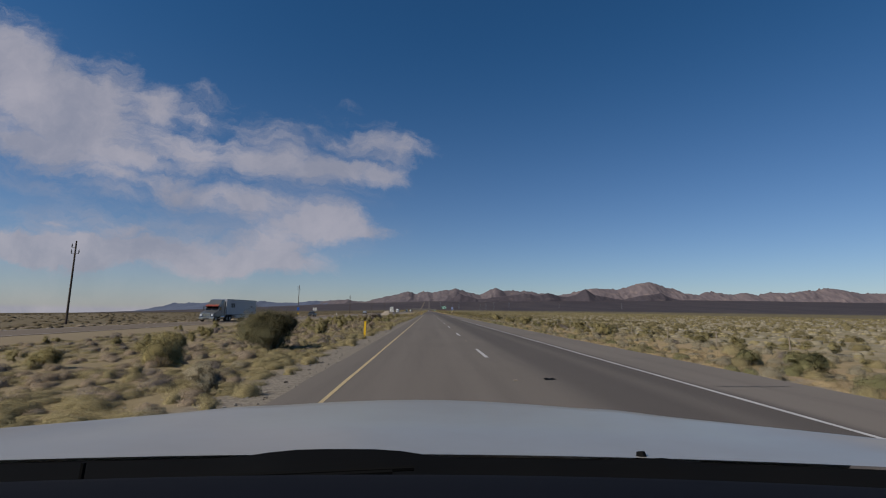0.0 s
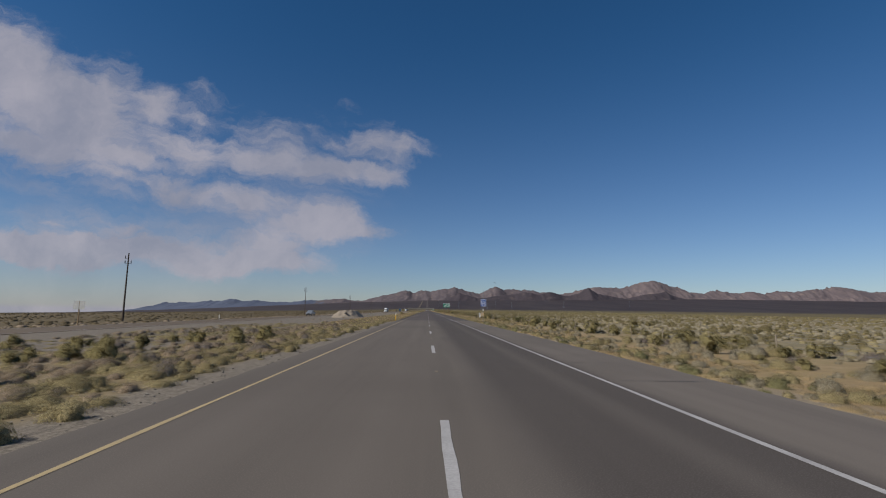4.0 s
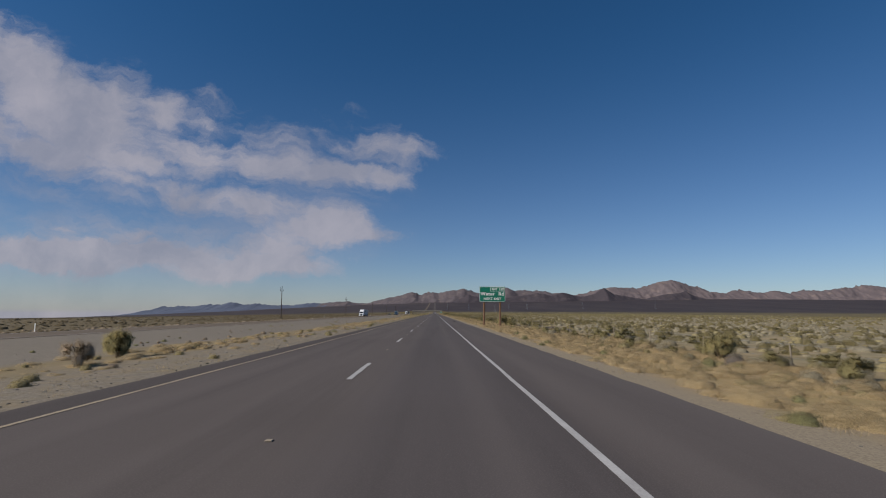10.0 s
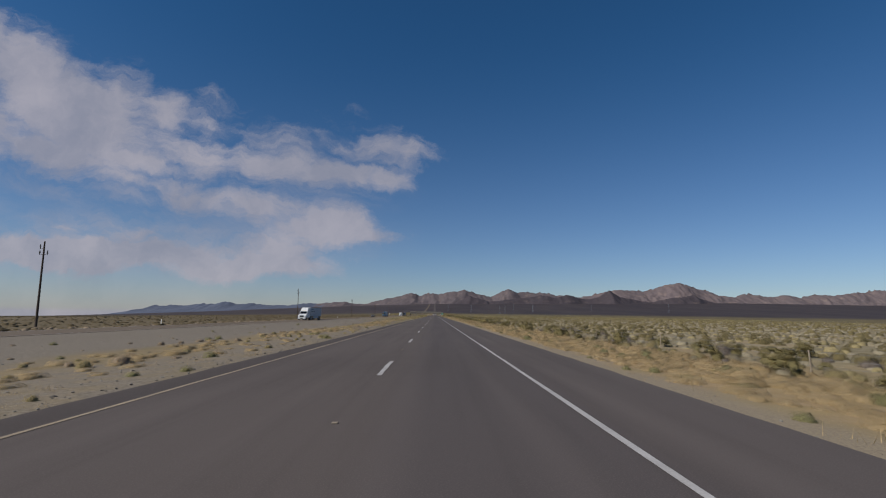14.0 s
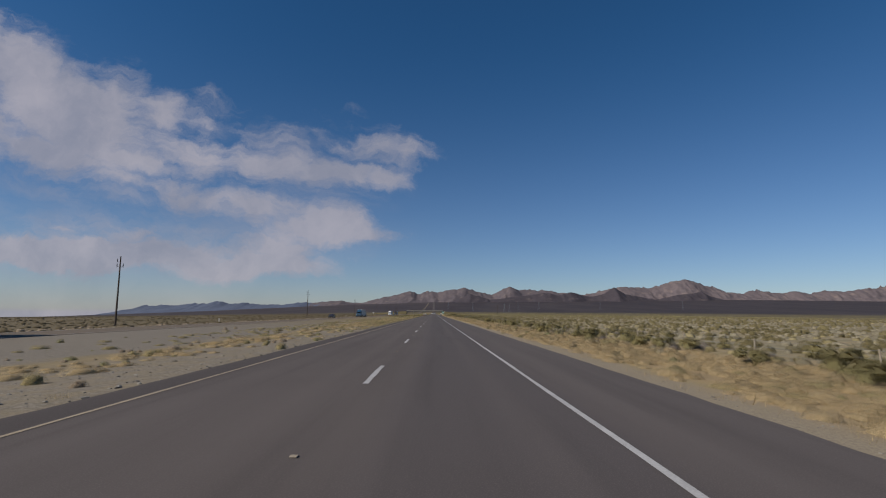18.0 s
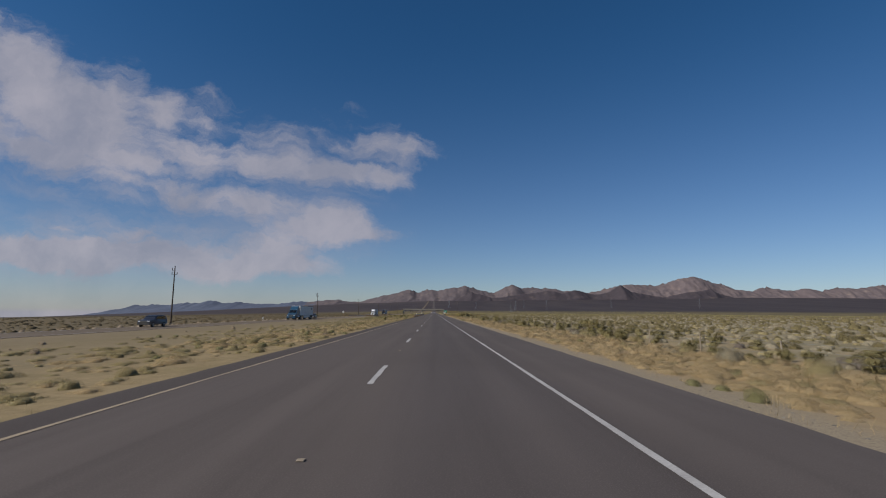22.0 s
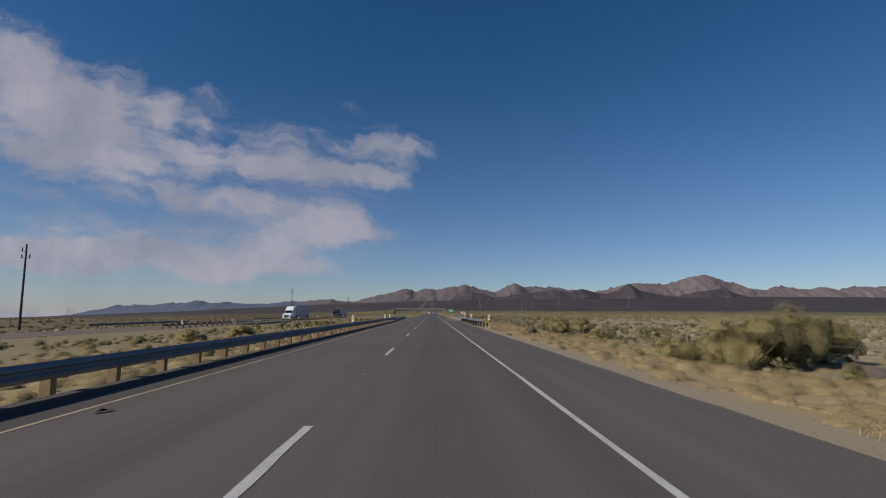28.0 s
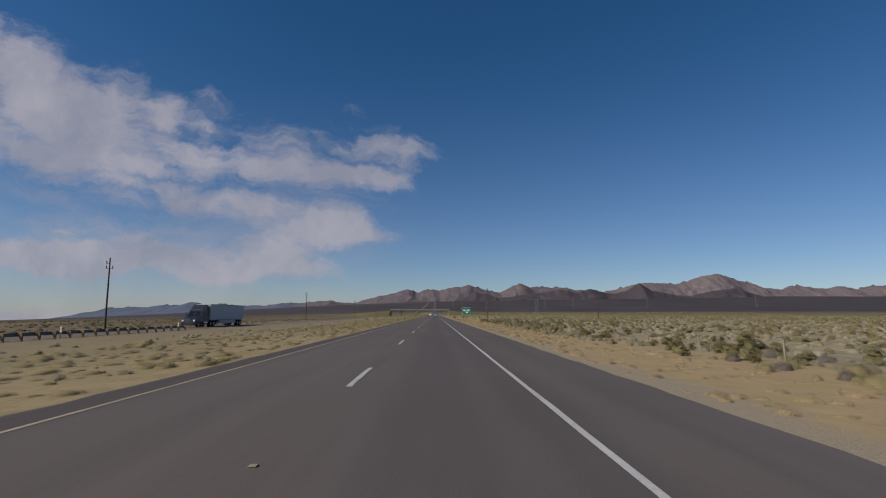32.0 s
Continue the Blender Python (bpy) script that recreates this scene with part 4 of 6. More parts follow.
def marker(x, y, wide=0.2, tall=0.62, low=0.6, colour=None, z0=None, label="white marker paddle with a yellow reflector on a post"):
    z0 = float(lie(x, y)) if z0 is None else z0
    m = thing("marker_post", pose(x, y, z0, rng.normal(0, 1), rng.normal(0, 1.2), 0), label, "road marker", "marker posts")
    part("post", boxed(-0.03, 0.03, 0.012, 0.03, -0.3, low + tall * 0.8), STEEL, m)
    part("paddle", panel(wide, tall, 0.012, 0.03), SIGN_WHITE, m).matrix_basis = pose(0, 0, low + tall / 2)
    part("reflector", panel(wide * 0.62, tall * 0.5, 0.004, 0.01), colour or MARK_YELLOW, m, "yellow reflector").matrix_basis = pose(0, -0.006, low + tall * 0.58)
    return m


for yy in (914.8, 962.3, 992.8, 1000.6):
    marker(-5.35, yy, 0.2, 0.6, 0.62, z0=0.0)
for xx, yy in ((8.0, 975.0), (7.42, 992.8), (7.42, 1009.2)):
    marker(xx, yy, 0.24, 0.64, 0.64, z0=0.0)
for yy in (1052, 1074, 1098, 1120, 1008, 990):
    marker(-33.7, yy, 0.16, 0.5, 0.6, z0=-0.9, label="small white marker paddle behind the opposite guard rail")


def flat_post(x, y, h, lower, label, z0=None, wide=0.1):
    z0 = float(lie(x, y)) if z0 is None else z0
    p = thing("marker_post", pose(x, y, z0, 0, 2.0, 0), label, "road marker", "marker posts")
    part("blade", boxed(-wide / 2, wide / 2, -0.012, 0.012, -0.15, h * lower, 0.004), MARK_YELLOW, p)
    part("white_top", boxed(-wide / 2 + 0.002, wide / 2 - 0.002, -0.011, 0.011, h * lower, h, 0.004), SIGN_WHITE if lower < 0.95 else MARK_YELLOW, p, "white reflective top" if lower < 0.95 else "")


flat_post(-4.95, 203.3, 1.08, 0.74, "leaning flexible yellow marker post with a white top")
flat_post(-5.72, 27.4, 1.0, 1.0, "yellow marker post among roadside brush", wide=0.12)
for xx, yy in ((-45.8, 240), (-45.8, 385.5), (-45.8, 543), (-45.6, 700), (-45.8, 150), (-45.6, 860)):
    p = thing("marker_post", pose(xx, yy, float(lie(xx, yy))), "thin white marker post by the opposite carriageway", "road marker", "marker posts")
    part("blade", boxed(-0.06, 0.06, -0.012, 0.012, -0.2, 1.15, 0.004), SIGN_WHITE, p)

# ---------------- signs ----------------
s = thing("exit_sign", pose(9.95, 394.6, 0), "green and white exit sign for Water Rd on two timber posts", "road sign")
W, Hs = 3.6, 2.12
part("back_plate", panel(W, Hs, 0.03, 0.01), SIGN_GREEN, s).matrix_basis = pose(0, 0.004, 4.13)
part("panel", panel(W - 0.03, Hs - 0.03, 0.006, 0.2), SIGN_WHITE, s, "white border plate").matrix_basis = pose(0, -0.004, 4.13)
part("green_face", panel(W - 0.11, Hs - 0.11, 0.006, 0.16), SIGN_GREEN, s).matrix_basis = pose(0, -0.012, 4.13)
part("exit_tab_border", panel(2.02, 0.62, 0.006, 0.06), SIGN_WHITE, s).matrix_basis = pose(0.74, -0.018, 4.83)
part("exit_tab", panel(1.94, 0.55, 0.006, 0.05), SIGN_GREEN, s).matrix_basis = pose(0.74, -0.024, 4.83)
words("EXIT", 0.36, 0.32, -0.032, 4.82, SIGN_WHITE, s, bold=0.012)
words("120", 0.50, 1.27, -0.032, 4.83, SIGN_WHITE, s, bold=0.014)
words("Water  Rd", 0.68, 0.0, -0.024, 4.16, SIGN_WHITE, s, bold=0.016, spread=1.12)
words("NEXT EXIT", 0.45, 0.0, -0.024, 3.47, SIGN_WHITE, s, bold=0.014, spread=1.12)
for px_ in (-1.15, 1.1):
    part("post", rodded((px_, 0.18, -1.0), (px_, 0.18, 5.05), 0.145, 0.125, 14), RUST_WOOD, s)
part("cross_brace", boxed(-1.7, 1.7, 0.03, 0.045, 3.2, 3.3), STEEL, s)

s = thing("regulatory_sign", pose(-12.2, 138.2, -0.65), "white sign with black words on a single timber post", "road sign")
part("panel", panel(1.08, 1.32, 0.012, 0.05), SIGN_WHITE, s).matrix_basis = pose(0, 0, 2.42)
for z_, txt, sz in ((2.86, "SLOWER", 0.27), (2.56, "TRAFFIC", 0.27), (2.24, "KEEP", 0.30), (1.94, "RIGHT", 0.30)):
    words(txt, sz, 0, -0.006, z_, LETTER_BLACK, s, bold=0.006)
for a, b_, c, d in ((-0.51, 0.51, 3.045, 3.06), (-0.51, 0.51, 1.78, 1.795), (-0.51, -0.495, 1.78, 3.06), (0.495, 0.51, 1.78, 3.06)):
    part("border", boxed(a, b_, -0.004, 0.0, c, d), LETTER_BLACK, s)
part("post", boxed(-0.05, 0.05, 0.013, 0.11, -0.5, 3.0, 0.006), TIMBER, s)

s = thing("call_box", pose(7.3, 195.5, -0.12), "emergency call box with a blue sign on a tall steel pole", "call box")
part("pole", rodded((0, 0, -0.4), (0, 0, 4.35), 0.045, 0.04, 12), STEEL, s)
part("solar_panel", boxed(-0.02, 0.20, -0.12, 0.12, 4.22, 4.26), DARK_PART, s, "small tilted solar panel").matrix_basis = pose(0, 0, 0, 0, 0, 0) @ pose(0.02, 0, 1.5, 0, 20, 0)
part("sign", panel(0.76, 0.98, 0.012, 0.03), SIGN_BLUE, s, "blue sign plate").matrix_basis = pose(0.04, -0.06, 2.70)
for a, b_, c, d in ((-0.335, 0.415, 3.16, 3.18), (-0.335, 0.415, 2.22, 2.24), (-0.335, -0.32, 2.22, 3.18), (0.40, 0.415, 2.22, 3.18)):
    part("border", boxed(a, b_, -0.064, -0.06, c, d), SIGN_WHITE, s)
words("CALL", 0.27, 0.04, -0.065, 2.83, SIGN_WHITE, s, bold=0.006)
words("BOX", 0.27, 0.04, -0.065, 2.57, SIGN_WHITE, s, bold=0.006)
part("small_text_bar", boxed(-0.26, 0.34, -0.064, -0.06, 3.06, 3.10), SIGN_WHITE, s)
words("40", 0.17, -0.10, -0.065, 2.35, SIGN_WHITE, s, bold=0.004)
words("1192", 0.17, 0.22, -0.065, 2.35, SIGN_WHITE, s, bold=0.004)
part("sign_rail", boxed(-0.34, -0.30, -0.05, 0.05, 2.24, 3.16), SIGN_BLUE, s)
part("pole_band", rodded((0, 0, 1.62), (0, 0, 1.86), 0.05, 0.05, 12), SIGN_WHITE, s, "white band on the pole")
part("cabinet", boxed(-0.36, 0.06, -0.24, -0.05, 0.88, 1.40, 0.02), BOX_YELLOW, s, "sun-bleached yellow cabinet")
part("cabinet_side", boxed(0.062, 0.085, -0.24, -0.05, 0.88, 1.40, 0.008), MARK_YELLOW, s)
for a in (-0.24, -0.12, -0.02):
    part("cabinet_rib", boxed(a, a + 0.03, -0.247, -0.24, 0.92, 1.36), BOX_YELLOW, s)

def postmile(x, y, z, lean, number):
    t = thing("postmile_marker", pose(x, y, z, 0, lean, 6), "white postmile paddle with black characters beside the verge", "road sign", "postmile paddles")
    part("post", rodded((0, 0.02, -0.3), (0, 0.02, 0.8), 0.02, 0.02, 8), STEEL, t)
    part("paddle", panel(0.235, 0.66, 0.008, 0.03), SIGN_WHITE, t).matrix_basis = pose(0, 0, 1.0)
    words("040", 0.105, 0, -0.005, 1.255, LETTER_BLACK, t, bold=0.003)
    words("SBD", 0.095, 0, -0.005, 1.155, LETTER_BLACK, t, bold=0.003)
    words(number, 0.17, 0, -0.005, 0.95, LETTER_BLACK, t, bold=0.004).matrix_basis = pose(0, -0.005, 0.95, 90, 0, 0) @ pose(0, 0, 0, 0, 0, 90)
    part("character_bar", boxed(-0.05, 0.05, -0.004, 0, 0.72, 0.78), LETTER_BLACK, t)


postmile(7.62, 202.5, -0.12, -3, "119")
postmile(7.47, 1010.1, 0.18, 4, "119")

s = thing("bridge_name_sign", pose(7.38, 1012.8, 0.03), "weathered white bridge name sign with faded words", "road sign")
part("panel", panel(0.92, 0.44, 0.01, 0.02), SIGN_WHITE, s).matrix_basis = pose(0, 0, 1.44)
words("TANK TOWER", 0.105, 0.06, -0.005, 1.575, LETTER_BLACK, s, bold=0.002)
words("DITCH", 0.105, 0.06, -0.005, 1.46, LETTER_BLACK, s, bold=0.002)
words("40", 0.08, -0.22, -0.005, 1.29, LETTER_BLACK, s, bold=0.001)
words("SBD", 0.08, -0.05, -0.005, 1.29, LETTER_BLACK, s, bold=0.001)
for xa, xb, za, zb in ((-0.2, -0.04, 1.36, 1.375), (0.13, 0.36, 1.36, 1.375), (0.15, 0.36, 1.265, 1.315)):
    part("faded_text_bar", boxed(xa, xb, -0.004, 0, za, zb), STEEL, s)
for z_ in (1.57, 1.45, 1.33):
    part("reflector", rodded((-0.37, -0.012, z_), (-0.37, 0.0, z_), 0.033, 0.036, 12), MARK_YELLOW, s, "round yellow reflector")
for a, b_, c, d in ((-0.445, 0.445, 1.643, 1.65), (-0.445, 0.445, 1.23, 1.237), (-0.445, -0.438, 1.23, 1.65), (0.438, 0.445, 1.23, 1.65)):
    part("border", boxed(a, b_, -0.004, 0.0, c, d), LETTER_BLACK, s)
part("post", boxed(-0.045, 0.045, 0.012, 0.1, -0.6, 1.6), TIMBER, s)

s = thing("guide_sign", pose(13.0, 1230, -0.5), "small green guide sign on posts ahead of the overpass", "road sign")
part("panel", panel(3.1, 2.4, 0.02, 0.12), SIGN_WHITE, s, "white border plate").matrix_basis = pose(0, 0, 3.0)
part("green_face", panel(3.0, 2.3, 0.01, 0.1), SIGN_GREEN, s).matrix_basis = pose(0, -0.012, 3.0)
for a, c in ((-0.7, 3.3), (0.7, 3.3), (0.2, 2.55)):
    part("text_bar", boxed(a - 0.45, a + 0.45, -0.02, -0.015, c - 0.22, c + 0.22), SIGN_WHITE, s)
for a in (-0.9, 0.9):
    part("post", boxed(a - 0.1, a + 0.1, 0.03, 0.2, -0.4, 4.0), TIMBER, s)

s = thing("route_marker", pose(-46.0, 985.2, float(lie(-46.0, 985.2))), "bare white back of a route shield sign on a timber post", "road sign")
part("shield", panel(1.0, 1.05, 0.012, 0.32), SIGN_BACK, s).matrix_basis = pose(0, -0.06, 2.6)
part("post", boxed(-0.07, 0.07, -0.045, 0.08, -0.4, 3.1, 0.006), TIMBER, s)

s = thing("twin_sign", pose(-46.4, 196.0, float(lie(-46.4, 196.0))), "pair of bare white sign backs on one post", "road sign")
for a in (-0.40, 0.40):
    part("panel", panel(0.72, 1.1, 0.012, 0.04), SIGN_BACK, s).matrix_basis = pose(a, -0.06, 2.75)
part("post", boxed(-0.06, 0.06, -0.045, 0.08, -0.4, 3.3, 0.006), TIMBER, s)
s = thing("call_box", pose(-46.2, 170.0, float(lie(-46.2, 170.0))), "emergency call box by the opposite carriageway, seen from behind", "call box")
part("pole", rodded((0, 0, -0.4), (0, 0, 4.5), 0.05, 0.045, 8), STEEL, s)
part("sign", panel(0.8, 0.95, 0.012, 0.03), SIGN_BLUE, s).matrix_basis = pose(0, -0.06, 2.75)
part("cabinet", boxed(-0.25, 0.2, -0.24, -0.05, 0.9, 1.4, 0.02), MARK_YELLOW, s)

# wire fence along the right of way
fence = thing("wire_fence", pose(0, 0, 0), "old wire fence on thin timber posts in the desert scrub", "fence")
fp = None
fy = np.arange(-4, 1180, 6.2)
fxs = 15.2 + 3.2 * np.exp(-((fy - 225) / 70) ** 2)
for yy, xx in zip(fy, fxs):
    if abs(yy - 1029) < 20:
        continue
    zz = float(lie(xx, yy))
    if fp is None:
        fp = part("post", rodded((0, 0, -0.3), (0, 0, 0.92), 0.036, 0.03, 6), BLEACHED, fence)
        fp.matrix_basis = pose(xx, yy, zz)
    else:
        again(fp, pose(xx, yy, zz, rng.normal(0, 3), rng.normal(0, 3), 0))
for hz in (0.35, 0.6, 0.86):
    for keep in (fy < 1005, fy > 1052):
        bm = bmesh.new()
        ky, kx = fy[keep], fxs[keep]
        for i in range(len(ky) - 1):
            rod(bm, (kx[i], ky[i], float(lie(kx[i], ky[i])) + hz), (kx[i + 1], ky[i + 1], float(lie(kx[i + 1], ky[i + 1])) + hz), 0.004, n=3)
        part("wire", bm, STEEL, fence)

# heap of road base in the median
xs_, ys_ = np.linspace(-30, -17, 70), np.linspace(265, 293, 110)


def heap_z(x, y):
    a = np.clip(1 - np.hypot((x + 23.4) / 4.8, (y - 276.5) / 9.0), 0, 1)
    b_ = np.clip(1 - np.hypot((x + 23.0) / 3.6, (y - 285.0) / 5.0), 0, 1)
    gully = np.sin(x * 2.6 + 1.4 * np.sin(y * 1.1)) * np.sin(y * 1.7 + x * 0.6)
    h = np.maximum(np.minimum(a * 4.0, 1.9 + 0.12 * np.sin(y * 1.3)), b_ * 1.3)
    h = h + np.where(h > 0.02, np.minimum(h, 0.8) * (0.22 * gully + 0.10 * np.sin(x * 6.1 + y * 3.3) * np.sin(y * 5.3)), 0)
    return lie(x, y) - 0.12 + h


tagged(sheet("spoil_heap", *grid(xs_, ys_, heap_z), surface("heap_gravel", (0.30, 0.25, 0.195), (0.20, 0.168, 0.133), 0.95, 0.5, 9.0, bump=0.9, bump_scale=6.0)), "long flat-topped heap of grey gravel on the median", "heap")
s = thing("culvert_pipe", pose(-22.9, 269.6, float(heap_z(-22.9, 269.6)) + 0.2, 0, 0, 25), "short black plastic pipe lying on the gravel heap", "pipe")
bm = bmesh.new()
for ra in (0.24, 0.2):
    bmesh.ops.create_cone(bm, cap_ends=False, segments=16, radius1=ra, radius2=ra, depth=1.3, matrix=pose(0, 0, 0, 90, 0, 0))
part("pipe_wall", bm, DARK_PART, s)

# ---------------- single shrubs ----------------
def big_bush(x, y, wide, tall, leaf_mat, label, seed, leaves=420, leaf=0.055, lobes=8):
    V, F, airy = creosote_form(seed, lobes, ((0.45, 0.6), (0.72, 0.95), (0.98, 1.07), (1.25, 1.14)), 7, leaves, leaf)
    b = thing("bush", pose(x, y, float(lie(x, y)) - 0.03, 0, 0, seed * 37 % 360), label, "bush", "large bushes")
    S = np.array((wide, wide, tall))
    F, N = facing(V, F, 0.35)
    for nm, sel, mt in (("woody_base", slice(0, 5 * lobes), DRY), ("foliage", slice(5 * lobes, None), leaf_mat)):
        o = sheet(nm, V * S, F[sel], mt, True)
        crowned(o, N, airy)
        o.parent = b
    return b


def yucca(x, y, h, head, seed, heads=1):
    g = np.random.default_rng(seed)
    t = thing("yucca", pose(x, y, float(lie(x, y)) - 0.05), "spiky green yucca with a skirt of dead leaves", "yucca", "yuccas")
    for q in range(heads):
        ox, oy = (g.normal(0, 0.35), g.normal(0, 0.35)) if heads > 1 else (0, 0)
        hh = h * (1 if q == 0 else g.uniform(0.5, 0.85))
        part("trunk", rodded((ox * 0.4, oy * 0.4, -0.1), (ox, oy, hh), 0.10, 0.075, 8), TIMBER, t)
        for nm, n, lo, hi, lmat, length in (("leaf_rosette", 120, -0.25, 1.35, GREEN, head), ("dead_skirt", 70, -1.45, -0.6, DRY, head * 0.8)):
            a = g.random(n) * 6.283
            e = g.uniform(lo, hi, n)
            d = np.stack((np.cos(a) * np.cos(e), np.sin(a) * np.cos(e), np.sin(e)), 1)
            sd = np.stack((-np.sin(a), np.cos(a), np.zeros(n)), 1) * 0.022
            r = np.array((ox, oy, hh)) + d * 0.03 - (0, 0, 0.0 if nm == "leaf_rosette" else 0.08)
            tip = r + d * length * g.uniform(0.75, 1.1, (n, 1)) - (0, 0, 0.04)
            i = np.arange(n)
            o = sheet(nm, np.concatenate((r - sd, r + sd, tip)), np.stack((i, i + n, i + 2 * n), 1), lmat, False)
            o.parent = t

# ---------------- vehicles ----------------


def wheel(parent, x, y, r, wide, name="wheel"):
    """Round the x axis; x is the outer side."""
    s = 1 if x > 0 else -1
    w = part(name, rodded((x - s * wide, y, r), (x, y, r), r, r, 20), RUBBER, parent)
    part("rim", rodded((x - s * 0.03, y, r), (x + s * 0.012, y, r), r * 0.6, r * 0.52, 14), RIM, w)
    part("hub", rodded((x, y, r), (x + s * 0.05, y, r), r * 0.2, r * 0.16, 10), DARK_PART, w)
    return w


def lorry(x, y, z, cab, side, label, visor=None, mark=None, high=3.95, reefer=True):
    """A tractor with sleeper and a long box trailer; its nose points to -y."""
    t = thing("semi_truck", pose(x, y, z), label, "truck", "trucks on the opposite carriageway")
    c = part("cab", extruded([(0.25, 0.62), (0.10, 0.95), (0.22, 1.45), (0.75, 1.62), (1.85, 1.86), (2.02, 1.98), (2.62, 2.78), (2.85, 2.92), (3.9, high - 0.08), (4.75, high), (4.9, high - 0.1), (4.9, 0.85), (1.85, 0.85), (1.75, 0.62)], -1.2, 1.2, 0.05, 0.28), cab, t)
    part("windshield", extruded([(1.98, 2.0), (2.58, 2.76), (2.62, 2.74), (2.06, 2.0)], -1.02, 1.02, 0.0), GLASS, c)
    for sx in (-1, 1):
        part("side_window", boxed(sx * 1.165 - 0.02, sx * 1.165 + 0.03, 2.55, 3.35, 2.0, 2.62, 0.04), GLASS, c)
        part("mirror", boxed(sx * 1.38 - 0.08, sx * 1.38 + 0.08, 2.0, 2.12, 1.95, 2.65, 0.03), DARK_PART, t)
        part("headlight", boxed(sx * 0.95 - 0.17, sx * 0.95 + 0.17, 0.07, 0.28, 1.02, 1.28, 0.03), LAMP_GLASS, t)
        part("fuel_tank", rodded((sx * 0.98, 3.0, 0.75), (sx * 0.98, 4.6, 0.75), 0.32, 0.32, 14), CHROME, t)
        part("fender", extruded([(0.55, 0.75), (0.62, 1.15), (0.9, 1.28), (1.35, 1.28), (1.7, 1.15), (1.78, 0.75)], sx * 1.22 - 0.03, sx * 1.22 + 0.03, 0.01), cab, t)
    part("grille", boxed(-0.62, 0.62, 0.06, 0.16, 0.88, 1.48, 0.02), CHROME if visor else DARK_PART, t)
    part("bumper", boxed(-1.22, 1.22, -0.06, 0.3, 0.38, 0.85, 0.06), cab if not visor else CHROME, t)
    for q in range(-3, 4):
        part("grille_bar", boxed(q * 0.16 - 0.02, q * 0.16 + 0.02, 0.035, 0.065, 0.92, 1.44), CHROME if not visor else DARK_PART, t)
    part("windshield_pillar", extruded([(1.96, 1.99), (2.57, 2.78), (2.60, 2.76), (2.0, 1.99)], -0.03, 0.03), DARK_PART, c)
    for q in (-0.8, -0.4, 0.0, 0.4, 0.8):
        part("marker_lamp", boxed(q - 0.06, q + 0.06, 2.93, 3.05, 2.96, 3.04, 0.01), MARK_YELLOW, c)
    part("lower_intake", boxed(-0.5, 0.5, -0.075, -0.055, 0.48, 0.7), DARK_PART, t)
    for sx in (-1, 1):
        part("door_seam", boxed(sx * 1.2 - 0.008, sx * 1.2 + 0.008, 3.42, 3.45, 0.95, 2.1), DARK_PART, c)
        part("step", boxed(sx * 1.18 - 0.12, sx * 1.18 + 0.06, 2.1, 2.7, 0.45, 0.52), CHROME, t)
        part("mud_flap", boxed(sx * 0.95 - 0.28, sx * 0.95 + 0.28, 20.35, 20.37, 0.25, 1.1), RUBBER, t)
        part("side_skirt", boxed(sx * 1.27 - 0.015, sx * 1.27 + 0.015, 9.6, 17.2, 0.5, 1.16), side, t)
        part("fairing", boxed(sx * 1.15 - 0.05, sx * 1.15 + 0.05, 4.9, 5.35, 0.95, high - 0.35, 0.03), cab, t)
    if visor:
        part("sun_visor", extruded([(1.95, 2.72), (2.55, 2.98), (2.6, 2.9), (2.05, 2.62)], -1.1, 1.1), visor, t)
    part("chassis", boxed(-0.5, 0.5, 1.0, 8.2, 0.62, 0.95), DARK_PART, t)
    part("fifth_wheel", boxed(-0.6, 0.6, 5.9, 7.3, 0.95, 1.13), DARK_PART, t)
    b = part("trailer", boxed(-1.3, 1.3, 5.55, 21.3, 1.15, 4.05, 0.04), side, t)
    if reefer:
        part("cooling_unit", boxed(-0.95, 0.95, 5.05, 5.56, 2.2, 3.85, 0.1), SIGN_WHITE, b)
    for zz in (1.2, 4.0):
        for sx in (-1, 1):
            part("side_rail", boxed(sx * 1.305 - 0.02, sx * 1.305 + 0.02, 5.5, 21.32, zz - 0.05, zz + 0.05), STEEL, b)
    for k in range(12):
        part("side_rib", boxed(1.3, 1.312, 6.4 + k * 1.25, 6.44 + k * 1.25, 1.26, 3.94), side, b)
    part("landing_gear", boxed(-0.9, 0.9, 8.9, 9.1, 0.35, 1.15), DARK_PART, t)
    part("bogie", boxed(-0.55, 0.55, 17.4, 20.6, 0.6, 1.15), DARK_PART, t)
    part("rear_guard", boxed(-1.2, 1.2, 21.15, 21.25, 0.5, 0.62), DARK_PART, t)
    if mark:
        for ya, yb, za, zb in mark[1]:
            part("lettering_bar", boxed(1.302, 1.316, ya, yb, za, zb), mark[0], b)
    for sx in (-1.25, 1.25):
        wheel(t, sx, 1.15, 0.5, 0.3)
        for yy in (6.0, 7.3, 18.4, 19.7):
            wheel(t, sx, yy, 0.5, 0.55)
    return t


